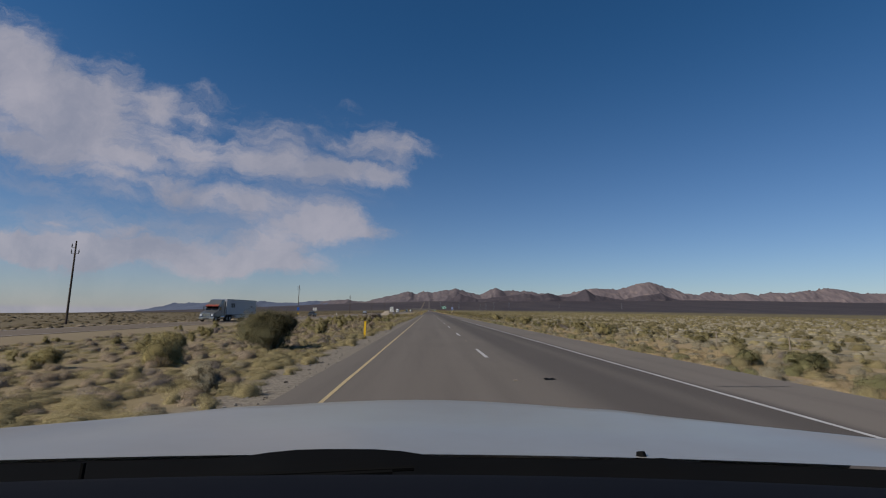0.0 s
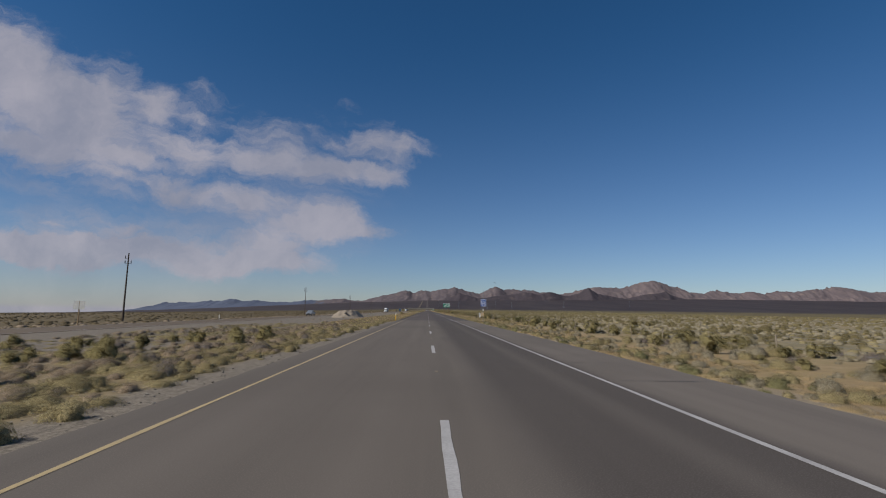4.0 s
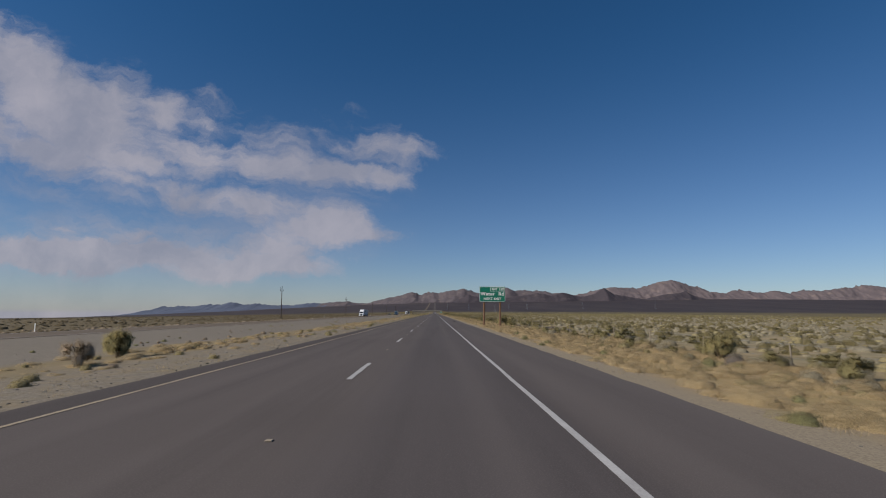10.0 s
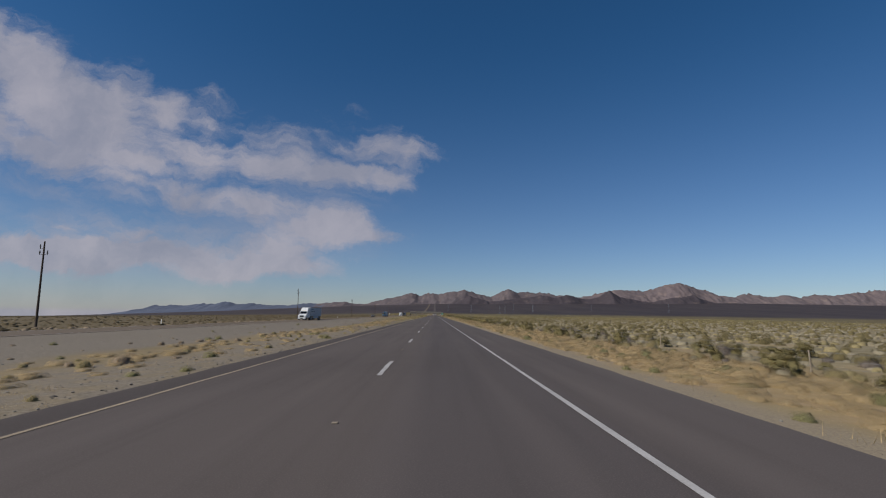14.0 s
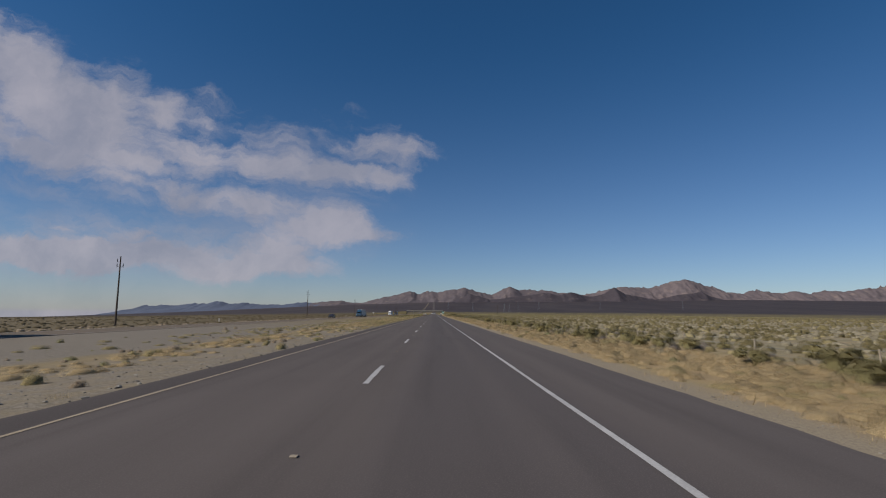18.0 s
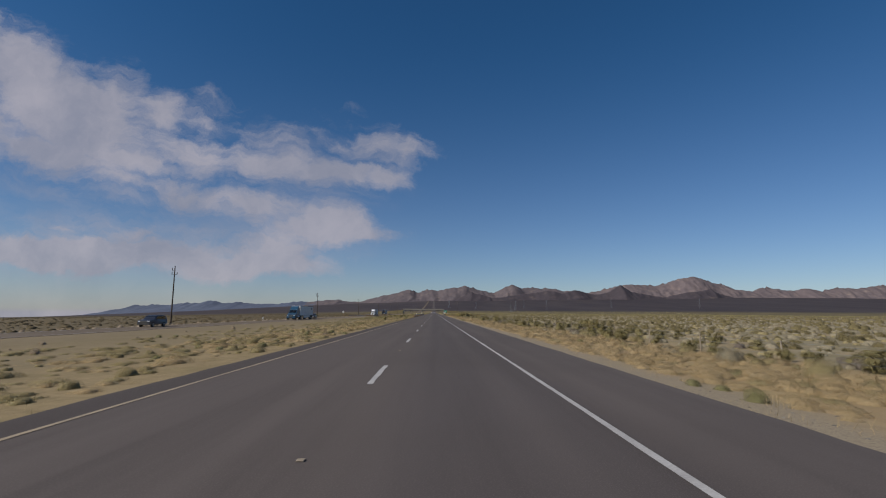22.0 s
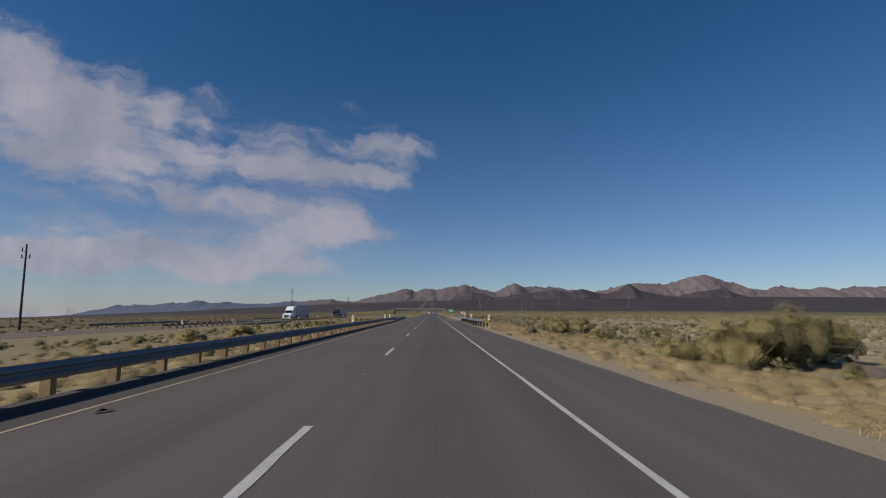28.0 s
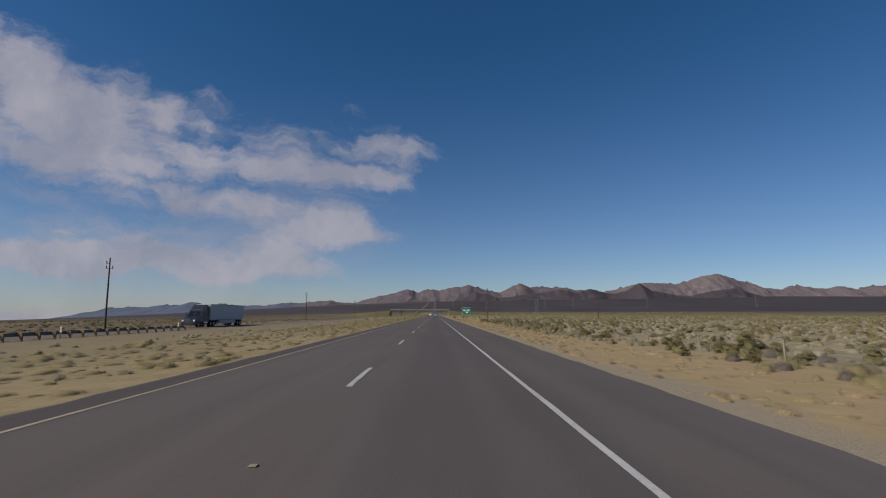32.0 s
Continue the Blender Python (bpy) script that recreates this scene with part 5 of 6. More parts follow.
def small_car(name, x, y, z, paint, label, outline, glass, wide=0.92, nose=-1, group="cars on the opposite carriageway"):
    """outline and glass are drawn in (y, z) from the nose back."""
    t = thing(name, pose(x, y, z, 0, 0, 0 if nose < 0 else 180), label, "car", group)
    b = part("body", extruded(outline, -wide, wide, 0.05, 0.42), paint, t)
    L = max(p[0] for p in outline)
    for sx in (-1, 1):
        part("side_window", extruded(glass, sx * (wide - 0.085) - 0.06, sx * (wide - 0.085) + 0.02, 0.0, 0.0), GLASS, b)
        part("headlight", boxed(sx * 0.66 - 0.18, sx * 0.66 + 0.18, -0.01, 0.18, 0.72, 0.88, 0.03), LAMP_GLASS, b)
        part("tail_lamp", boxed(sx * 0.72 - 0.14, sx * 0.72 + 0.14, L - 0.1, L + 0.015, 0.78, 1.0, 0.02), TAIL_RED, b)
        part("mirror", boxed(sx * (wide + 0.06) - 0.1, sx * (wide + 0.06) + 0.08, glass[0][0] + 0.1, glass[0][0] + 0.22, 1.02, 1.16, 0.03), paint, b)
        for yy in (0.85, L - 0.95):
            wheel(t, sx * (wide + 0.01), yy, 0.36, 0.24)
    part("grille", boxed(-0.5, 0.5, -0.03, 0.08, 0.5, 0.85, 0.03), DARK_PART, b)
    ws, wt = glass[0], glass[1]
    part("windshield", extruded([(ws[0] - 0.18, ws[1] + 0.02), (wt[0] - 0.12, wt[1] + 0.03), (wt[0] - 0.06, wt[1] + 0.03), (ws[0] - 0.1, ws[1] + 0.02)], -wide + 0.2, wide - 0.2), GLASS, b)
    part("rear_window", boxed(-wide + 0.25, wide - 0.25, glass[-2][0] + 0.22, glass[-2][0] + 0.30, glass[0][1] + 0.05, glass[1][1] - 0.05), GLASS, b)
    part("number_plate", boxed(-0.15, 0.15, L + 0.005, L + 0.025, 0.62, 0.75), SIGN_WHITE, b)
    part("bumper", boxed(-wide + 0.03, wide - 0.03, -0.06, 0.12, 0.32, 0.5, 0.04), DARK_PART, b)
    return t


SUV_OUT = [(0.0, 0.4), (-0.02, 0.8), (0.15, 0.98), (1.2, 1.08), (1.85, 1.55), (2.2, 1.68), (3.9, 1.72), (4.45, 1.6), (4.7, 1.1), (4.75, 0.55), (4.6, 0.38), (0.2, 0.34)]
SUV_GLASS = [(1.55, 1.12), (1.98, 1.54), (4.05, 1.58), (4.3, 1.14)]
PICK_OUT = [(0.0, 0.5), (-0.02, 0.95), (0.2, 1.15), (1.35, 1.2), (1.95, 1.75), (2.3, 1.86), (3.6, 1.86), (3.95, 1.3), (5.7, 1.3), (5.75, 0.6), (5.6, 0.5)]
PICK_GLASS = [(1.7, 1.25), (2.1, 1.7), (3.5, 1.72), (3.75, 1.28)]
CAR_OUT = [(0.0, 0.35), (-0.02, 0.65), (0.2, 0.82), (1.3, 0.92), (2.0, 1.35), (2.4, 1.45), (3.3, 1.43), (4.1, 1.05), (4.65, 0.98), (4.75, 0.5), (4.6, 0.32)]
CAR_GLASS = [(1.65, 0.98), (2.15, 1.34), (3.25, 1.34), (3.8, 1.02)]

PAINT_GREY = coat("grey_cab_paint", (0.12, 0.125, 0.13), 0.35, 0.3, 0.4)
PAINT_WHITE = coat("white_paint", (0.74, 0.75, 0.76), 0.35, 0.0, 0.4)
PAINT_BLUE = coat("blue_cab_paint", (0.012, 0.065, 0.13), 0.35, 0.0, 0.3)
PAINT_NAVY = coat("navy_paint", (0.010, 0.014, 0.028), 0.4, 0.0, 0.25, 0.05)
PAINT_DARK = coat("charcoal_paint", (0.016, 0.018, 0.022), 0.4, 0.0, 0.25, 0.05)
PAINT_SILVER = coat("silver_paint", (0.36, 0.38, 0.40), 0.35, 0.6, 0.5)
VAN_GREY = coat("grey_trailer_side", (0.38, 0.40, 0.44), 0.45, 0.0, 0.0, 0.2)
VAN_WHITE = coat("white_trailer_side", (0.60, 0.61, 0.62), 0.45, 0.0, 0.0, 0.2)
RED_VISOR = coat("red_visor", (0.30, 0.05, 0.02), 0.35)
LANE = -40.3
OZ = -0.895
lorry(LANE, 85.6, OZ, PAINT_GREY, VAN_GREY, "grey semi truck with a red visor and a long grey trailer", RED_VISOR,
      (DARK_PART, [(7.4, 7.6, 2.5, 3.3), (7.8, 8.5, 2.5, 3.3), (8.7, 9.3, 2.5, 3.3), (17.6, 18.8, 2.75, 2.85), (17.9, 18.8, 2.5, 2.57)]), reefer=False)
small_car("suv", LANE, 162.9, OZ, PAINT_DARK, "dark sport utility vehicle on the opposite carriageway", SUV_OUT, SUV_GLASS)
small_car("pickup_truck", LANE, 300.0, OZ, PAINT_SILVER, "silver pickup truck on the opposite carriageway", PICK_OUT, PICK_GLASS, 0.98)
lorry(LANE, 614.0, OZ, PAINT_WHITE, VAN_GREY, "white semi truck with a pale trailer on the opposite carriageway", None,
      (PAINT_BLUE, [(6.6, 7.1, 3.2, 3.6), (7.3, 7.8, 3.2, 3.6), (8.0, 8.5, 3.2, 3.6), (8.7, 9.8, 3.2, 3.6), (6.7, 7.2, 2.6, 3.0), (7.4, 8.4, 2.6, 3.0), (8.6, 11.5, 2.6, 3.0)]))
small_car("suv", LANE, 793.5, OZ, PAINT_NAVY, "dark blue sport utility vehicle on the opposite carriageway", SUV_OUT, SUV_GLASS)
lorry(LANE, 868.0, OZ, PAINT_BLUE, VAN_WHITE, "semi truck with a blue cab and a white trailer", None,
      (LETTER_BLACK, [(18.3, 18.9, 3.0, 3.6), (19.1, 19.5, 3.0, 3.6), (19.7, 20.2, 3.0, 3.6)]), reefer=False)
small_car("suv", LANE, 892.5, OZ, PAINT_NAVY, "dark blue sport utility vehicle behind a trailer", SUV_OUT, SUV_GLASS)
lorry(LANE, 1064.0, OZ, PAINT_WHITE, VAN_GREY, "white semi truck with a plain silver trailer", None)
lorry(LANE, 1136.3, OZ, PAINT_NAVY, VAN_GREY, "dark blue semi truck with a grey trailer", None)
small_car("sedan", 1.9, 1262.0, 0.0, PAINT_SILVER, "silver sedan driving ahead in the lane", CAR_OUT, CAR_GLASS, 0.9, 1, "cars ahead")
small_car("sedan", -1.8, 1430.0, 0.0, PAINT_WHITE, "white sedan far ahead in the other lane", CAR_OUT, CAR_GLASS, 0.9, 1, "cars ahead")

# the car that the journey starts from: silver bonnet, black scuttle, wipers, dashboard
own = thing("car", pose(-1.937, -2.86, 0.0), "silver car with a dusty bonnet and black windscreen scuttle", "car")
HOOD_PAINT = coat("silver_bonnet_paint", (0.285, 0.272, 0.255), 0.45, 0.2, 0.4, 0.15)
HOOD_PAINT.node_tree.nodes["Principled BSDF"].inputs["Coat Roughness"].default_value = 0.16
# near-black and dull to stand for cabin shade, as the car has no roof
PLASTIC = coat("black_plastic", (0.004, 0.004, 0.004), 0.7, dirt=0.005)
DASH = coat("navy_dashboard", (0.005, 0.006, 0.010), 0.95, dirt=0.005)
for m_ in (PLASTIC, DASH):
    m_.node_tree.nodes["Principled BSDF"].inputs["Specular IOR Level"].default_value = 0.06
EYE = 1.496


def lofted(name, rows, material, parent, label=""):
    bm = bmesh.new()
    vs = [[bm.verts.new(p) for p in r] for r in rows]
    for a, b_ in zip(vs, vs[1:]):
        for i in range(len(a) - 1):
            bm.faces.new((a[i], a[i + 1], b_[i + 1], b_[i]))
    bmesh.ops.recalc_face_normals(bm, faces=bm.faces[:])
    return part(name, bm, material, parent, label, True)


ss = np.linspace(-1.02, 1.02, 41)
hood_rows = []
yr, yf = 1.0 - 0.17 * ss ** 2, (1.66 - 0.62 * ss ** 2) * (1 + 0.217 * (1 - ss ** 2))
dr, df = 0.272 - 0.022 * ss ** 2, (0.284 - 0.034 * ss ** 2) * (1 + 0.217 * (1 - ss ** 2))
ym, dm = yr + 0.25 * (1 - 0.6 * ss ** 2), dr + 0.007
for f in np.concatenate((np.linspace(0, 0.36, 5), np.linspace(0.42, 1, 7))):
    # flat by the windscreen, then falling away to the nose
    a, b_ = min(f / 0.38, 1.0), max(f - 0.38, 0.0) / 0.62
    crease = 0.005 * np.exp(-((np.abs(ss) - 0.62) / 0.07) ** 2)
    hood_rows.append(list(zip(ss * 0.96, yr + (ym - yr) * a + (yf - ym) * b_, EYE - (dr + (dm - dr) * a + (df - dm) * b_) + crease * f)))
for dy, dz in ((0.08, 0.022), (0.16, 0.07), (0.24, 0.17), (0.28, 0.34), (0.29, 0.6)):
    hood_rows.append([(x_ * (1 + dy * 0.02), y_ + dy, z_ - dz) for x_, y_, z_ in hood_rows[11]])
lofted("bonnet", hood_rows, HOOD_PAINT, own, "dusty silver bonnet")
cowl = []
for dy, dz in ((0.012, 0.008), (-0.01, 0.004), (-0.05, 0.022), (-0.12, 0.030), (-0.22, 0.028), (-0.30, 0.020)):
    row = []
    for s in ss:
        yr = 1.0 - 0.17 * s ** 2
        bump = 0.016 * np.exp(-((s + 0.17) / 0.17) ** 4) + 0.008 * np.exp(-((s - 0.45) / 0.06) ** 2)
        row.append((s * 0.95, yr + dy, EYE - 0.272 + 0.022 * s ** 2 - dz + bump * (1 if dy < 0.0 else 0.3)))
    cowl.append(row)
lofted("scuttle_panel", cowl, PLASTIC, own)
lofted("dashboard", [[(x_, y0 - 0.12 * x_ * x_, EYE - dz) for x_ in np.linspace(-0.85, 0.85, 21)] for y0, dz in ((0.76, 0.235), (0.66, 0.208), (0.60, 0.203), (0.40, 0.20), (0.12, 0.21), (0.05, 0.32))], DASH, own)
for a, b_ in (((-0.62, 0.80, EYE - 0.268), (-0.02, 0.88, EYE - 0.262)), ((-0.55, 0.70, EYE - 0.243), (-0.05, 0.78, EYE - 0.238))):
    part("wiper", rodded(a, b_, 0.006, 0.004, 6), PLASTIC, own)
part("wiper_joint", rodded((-0.515, 0.80, EYE - 0.262), (-0.512, 0.80, EYE - 0.232), 0.004, 0.004, 6), PLASTIC, own)
part("washer_nozzle", rodded((0.41, 0.985, EYE - 0.275), (0.41, 0.99, EYE - 0.262), 0.012, 0.008, 8), PLASTIC, own)
for sx in (-1, 1):
    part("fender", extruded([(-2.6, 0.35), (-2.6, 1.0), (0.75, 1.16), (1.2, 1.12), (1.34, 0.9), (1.36, 0.45)], sx * 0.99 - 0.02, sx * 0.99 + 0.02, 0.01), HOOD_PAINT, own)
    for yy in (0.75, -1.9):
        wheel(own, sx * 1.0, yy, 0.37, 0.24)
part("underbody", boxed(-0.95, 0.95, -2.6, 1.3, 0.3, 0.55), PLASTIC, own)
part("front_bumper", boxed(-0.9, 0.9, 1.3, 1.9, 0.35, 0.85, 0.08), HOOD_PAINT, own)

# ---------------- scrub, grass and stones ----------------


def dome(g, seg, rings, lump, centre=(0, 0, 0), size=(0.62, 0.62, 0.8), low=0.0, airy=0.0):
    """A lumpy rounded mass: rings of corners from the angle low up to the top. airy: how open its twigs and leaves stand, 0 to 1. Triangles."""
    v, f = [], []
    ph = g.random(3) * 6.283
    for k in range(rings):
        e = low + (1.5708 - low) * k / rings
        for q in range(seg):
            a = 6.283 * (q + 0.5 * (k % 2)) / seg + g.normal(0, 0.12)
            r = 0.92 + lump * (np.sin(2 * a + ph[0] + 2 * e) + np.sin(3 * a + ph[1])) * 0.5 + g.normal(0, lump * 0.6)
            v.append((np.cos(a) * np.cos(e) * r, np.sin(a) * np.cos(e) * r, np.sin(e) * r))
    v.append((g.normal(0, 0.1), g.normal(0, 0.1), 0.92 + g.normal(0, lump * 0.3)))
    for k in range(rings - 1):
        for q in range(seg):
            a, b, c, d = k * seg + q, k * seg + (q + 1) % seg, (k + 1) * seg + (q + 1) % seg, (k + 1) * seg + q
            f += [(a, b, d), (b, c, d)]
    for q in range(seg):
        f.append(((rings - 1) * seg + q, (rings - 1) * seg + (q + 1) % seg, rings * seg))
    return np.array(v) * size + centre, np.array(f), airy


def sprays(g, n, leaf, centre, size, spiky, broad, reach=(0.82, 1.1), low=0.0):
    """Slender leaf sprays that stand out of a rounded mass. Triangles."""
    d = g.normal(0, 1, (n, 3))
    d[:, 2] = np.abs(d[:, 2]) * 0.9 + low
    d /= np.linalg.norm(d, axis=1)[:, None]
    c = d * g.uniform(*reach, (n, 1)) * size + centre
    c[:, 2] = np.maximum(c[:, 2], 0.02)
    out = d + g.normal(0, 0.5, (n, 3)) + (0, 0, 0.25)
    out /= np.linalg.norm(out, axis=1)[:, None]
    side = np.cross(out, g.normal(0, 1, (n, 3)))
    side /= np.linalg.norm(side, axis=1)[:, None]
    length = leaf * (0.7 + spiky * 3 * g.random((n, 1)) ** 2)
    wide = leaf * broad * g.uniform(0.6, 1.2, (n, 1))
    i = np.arange(n)
    return np.concatenate((c - side * wide, c + side * wide, c + out * length)), np.stack((i, i + n, i + 2 * n), 1), 0.0


def joined(pieces):
    """One form: corners, triangles, and how open each corner's mass is."""
    vs, fs, ss_, k = [], [], [], 0
    for v, f, airy in pieces:
        vs.append(v)
        fs.append(f + k)
        ss_.append(np.full(len(v), airy))
        k += len(v)
    return np.concatenate(vs), np.concatenate(fs), np.concatenate(ss_)


def mound_form(seed, seg, rings, layers, flakes=0, leaf=0.09, squash=0.85, lobes=1, broad=0.12):
    """A soft rounded desert shrub, 1 high and 1.3 wide: a dense middle, looser layers of twigs over it, single sprays at the rim."""
    g = np.random.default_rng(seed)
    pieces = []
    for q in range(lobes):
        a, r = g.random() * 6.283, 0.0 if lobes == 1 else g.uniform(0.2, 0.36)
        k = 1.0 if lobes == 1 else g.uniform(0.62, 0.85)
        centre = np.array((np.cos(a) * r, np.sin(a) * r, 0.0))
        size = np.array((0.62 * k, 0.62 * k, 0.9 * squash * k))
        for reach, airy in layers:
            pieces.append(dome(g, seg, rings, 0.15, centre, size * reach, 0.0, airy))
        if flakes:
            pieces.append(sprays(g, flakes // lobes, leaf, centre, size, 0.5, broad))
    return joined(pieces)


def creosote_form(seed, lobes, layers, seg=6, flakes=0, leaf=0.06, broad=0.12):
    """An open creosote: leaf masses held up on stems that fan out of one root; the stems come first."""
    g = np.random.default_rng(seed)
    stems, masses = [], []
    for q in range(lobes):
        a = 6.283 * q / lobes + g.normal(0, 0.3)
        r = g.uniform(0.2, 0.5) if q else 0.05
        k = g.uniform(0.20, 0.36) * (1.0 if lobes < 6 else 0.8)
        centre = np.array((np.cos(a) * r, np.sin(a) * r, g.uniform(0.22, 0.66) if q else 0.62))
        size = np.array((k, k, k * g.uniform(0.85, 1.15)))
        for reach, airy in layers:
            masses.append(dome(g, seg, 3, 0.2, centre, size * reach, -1.0, airy))
        if flakes:
            masses.append(sprays(g, flakes // lobes, leaf, centre, size, 0.6, broad, (0.6, 1.2), -0.25))
        n = 5
        tip = centre + g.normal(0, 0.12, (n, 3)) * (1, 1, 0.5)
        root = g.normal(0, 0.06, (n, 3)) * (1, 1, 0)
        side = g.normal(0, 0.010, (n, 3))
        i = np.arange(n)
        stems.append((np.concatenate((root - side, root + side, tip)), np.stack((i, i + n, i + 2 * n), 1), 0.0))
    V, F, S = joined(stems + masses)
    V[:, 2] = np.maximum(V[:, 2], 0.0)
    return V, F, S


def tuft_form(seed, blades, wide=0.02, spread=0.55, low=0.25, more=0.55):
    """A patch of dry grass: thin blades from many roots, most leaning one way."""
    g = np.random.default_rng(seed)
    ang, lean = g.random(blades) * 6.283, 0.1 + g.random(blades) * 0.6
    root = g.normal(0, spread, (blades, 3)) * (1, 1, 0)
    h = low + more * g.random(blades)
    tip = root + np.stack((np.cos(ang) * lean, np.sin(ang) * lean, h), 1)
    side = np.stack((-np.sin(ang), np.cos(ang), np.zeros(blades)), 1) * wide
    i = np.arange(blades)
    return np.concatenate((root - side, root + side, tip)), np.stack((i, i + blades, i + 2 * blades), 1)


def stone_form(seed):
    g = np.random.default_rng(seed)
    bm = bmesh.new()
    bmesh.ops.create_icosphere(bm, subdivisions=1, radius=0.5)
    V = np.array([v.co[:] for v in bm.verts]) * g.uniform(0.6, 1.25, (len(bm.verts), 1)) * (1.1, 0.9, 0.6)
    F = np.array([[v.index for v in f.verts] for f in bm.faces])
    bm.free()
    return V, F


def facing(V, F, lift):
    """Turns every triangle outwards and gives each corner the direction in which the rounded crown faces there."""
    N = V - (0, 0, 0.1)
    N = N / np.maximum(np.linalg.norm(N, axis=1), 0.05)[:, None] + (0, 0, lift)
    N = N / np.linalg.norm(N, axis=1)[:, None]
    a, b, c = V[F[:, 0]], V[F[:, 1]], V[F[:, 2]]
    back = (np.cross(b - a, c - a) * N[F[:, 0]]).sum(1) < 0
    F = F.copy()
    F[back] = F[back][:, ::-1]
    return F, N


def crowned(ob, N, airy):
    """Gives a plant its rounded shading and the openness of its layers."""
    at = ob.data.attributes.new("custom_normal", "FLOAT_VECTOR", "POINT")
    at.data.foreach_set("vector", np.ascontiguousarray(N, np.float32).ravel())
    at = ob.data.attributes.new("airy", "FLOAT", "POINT")
    at.data.foreach_set("value", np.ascontiguousarray(airy, np.float32))


def scatter(name, forms, x, y, size, tall, material, label, category, sink=0.02, lift=None):
    """Many small plants or stones as one mesh: a random form at each place."""
    n = len(x)
    z = lie(x, y) - sink
    pick = rng.integers(0, len(forms), n)
    turn = rng.random(n) * 6.283
    vs, fs, ns, air, base = [], [], [], [], 0
    for k, form in enumerate(forms):
        V, F = form[:2]
        w = np.nonzero(pick == k)[0]
        if not len(w):
            continue
        c, s = np.cos(turn[w])[:, None], np.sin(turn[w])[:, None]
        X = (V[None, :, 0] * c - V[None, :, 1] * s) * size[w][:, None] + x[w][:, None]
        Y = (V[None, :, 0] * s + V[None, :, 1] * c) * size[w][:, None] + y[w][:, None]
        Z = V[None, :, 2] * tall[w][:, None] + z[w][:, None]
        vs.append(np.stack((X, Y, Z), -1).reshape(-1, 3))
        if lift is not None:
            F, N = facing(V, F, lift)
            ns.append(np.stack((N[None, :, 0] * c - N[None, :, 1] * s, N[None, :, 0] * s + N[None, :, 1] * c, np.repeat(N[None, :, 2], len(w), 0)), -1).reshape(-1, 3))
            air.append(np.tile(form[2], len(w)))
        fs.append((F[None] + (np.arange(len(w)) * len(V))[:, None, None] + base).reshape(-1, 3))
        base += len(w) * len(V)
    ob = sheet(name, np.concatenate(vs), np.concatenate(fs), material, lift is not None)
    if lift is not None:
        crowned(ob, np.concatenate(ns), np.concatenate(air))
    return tagged(ob, label, category, kind="stuff")


def clumpy(x, y, s=0.07):
    return 0.5 + 0.25 * (np.sin(x * s * 2.1 + 1.7 * np.sin(y * s)) + np.sin(y * s * 1.7 + 1.3 * np.sin(x * s * 1.3)))


def strew(n, x0, x1, y0, y1, keep=None):
    x, y = rng.uniform(x0, x1, n), rng.uniform(y0, y1, n)
    ok = ~((np.abs(y - 1029) < 9) & (np.abs(x) < 30)) & ~((x > -43.2) & (x < -34.1))
    ok &= ~((np.hypot((x + 24) / 8, (y - 277) / 15) < 1))
    if keep is not None:
        ok &= rng.random(n) < keep(x, y)
    return x[ok], y[ok]


def leafage(name, a, b, island=0.3, thin=0.3, gaps=58.0):
    """Small leaves and twigs that let some light through."""
    m = surface(name, a, b, 0.9, 0.12, 1.3, bump=0.0, spec=0.1, island=island)
    nt = m.node_tree
    T = Tree(nt)
    bsdf, end = nt.nodes["Principled BSDF"], nt.nodes["Material Output"]
    # leaf against twig, at the size of a spray; dark flecks paint shaded gaps
    pos = T.node("ShaderNodeNewGeometry").outputs["Position"]
    twig_shade = T.noise(pos, gaps * 0.6, 3.0, 0.7)
    tone = T.mix(T.step(twig_shade.outputs[0], 0.36, 0.58), tuple(c * 0.62 for c in b), bsdf.inputs["Base Color"].links[0].from_socket)
    nt.links.new(tone, bsdf.inputs["Base Color"])
    bp = T.node("ShaderNodeBump", ((0, 0.5), (1, 0.03), (2, twig_shade.outputs[0])))
    nt.links.new(bp.outputs[0], bsdf.inputs["Normal"])
    # layers of loose twigs have gaps between them
    airy = T.node("ShaderNodeAttribute")
    airy.attribute_name = "airy"
    gap = T.noise(T.node("ShaderNodeMapping", ((0, pos), (3, (1.0, 1.0, 0.55)))).outputs[0], gaps, 2.0, 0.6)
    edge = T.math("MULTIPLY", airy.outputs["Fac"], 0.54)
    solid = T.step(T.math("SUBTRACT", gap.outputs[0], edge), -0.03, 0.03)
    glow = nt.nodes.new("ShaderNodeBsdfTranslucent")
    nt.links.new(bsdf.inputs["Base Color"].links[0].from_socket, glow.inputs[0])
    both = nt.nodes.new("ShaderNodeMixShader")
    both.inputs[0].default_value = thin
    nt.links.new(bsdf.outputs[0], both.inputs[1])
    nt.links.new(glow.outputs[0], both.inputs[2])
    clear = T.node("ShaderNodeBsdfTransparent")
    leafy = T.node("ShaderNodeMixShader", ((0, solid), (1, clear.outputs[0]), (2, both.outputs[0])))
    nt.links.new(leafy.outputs[0], end.inputs["Surface"])
    return m


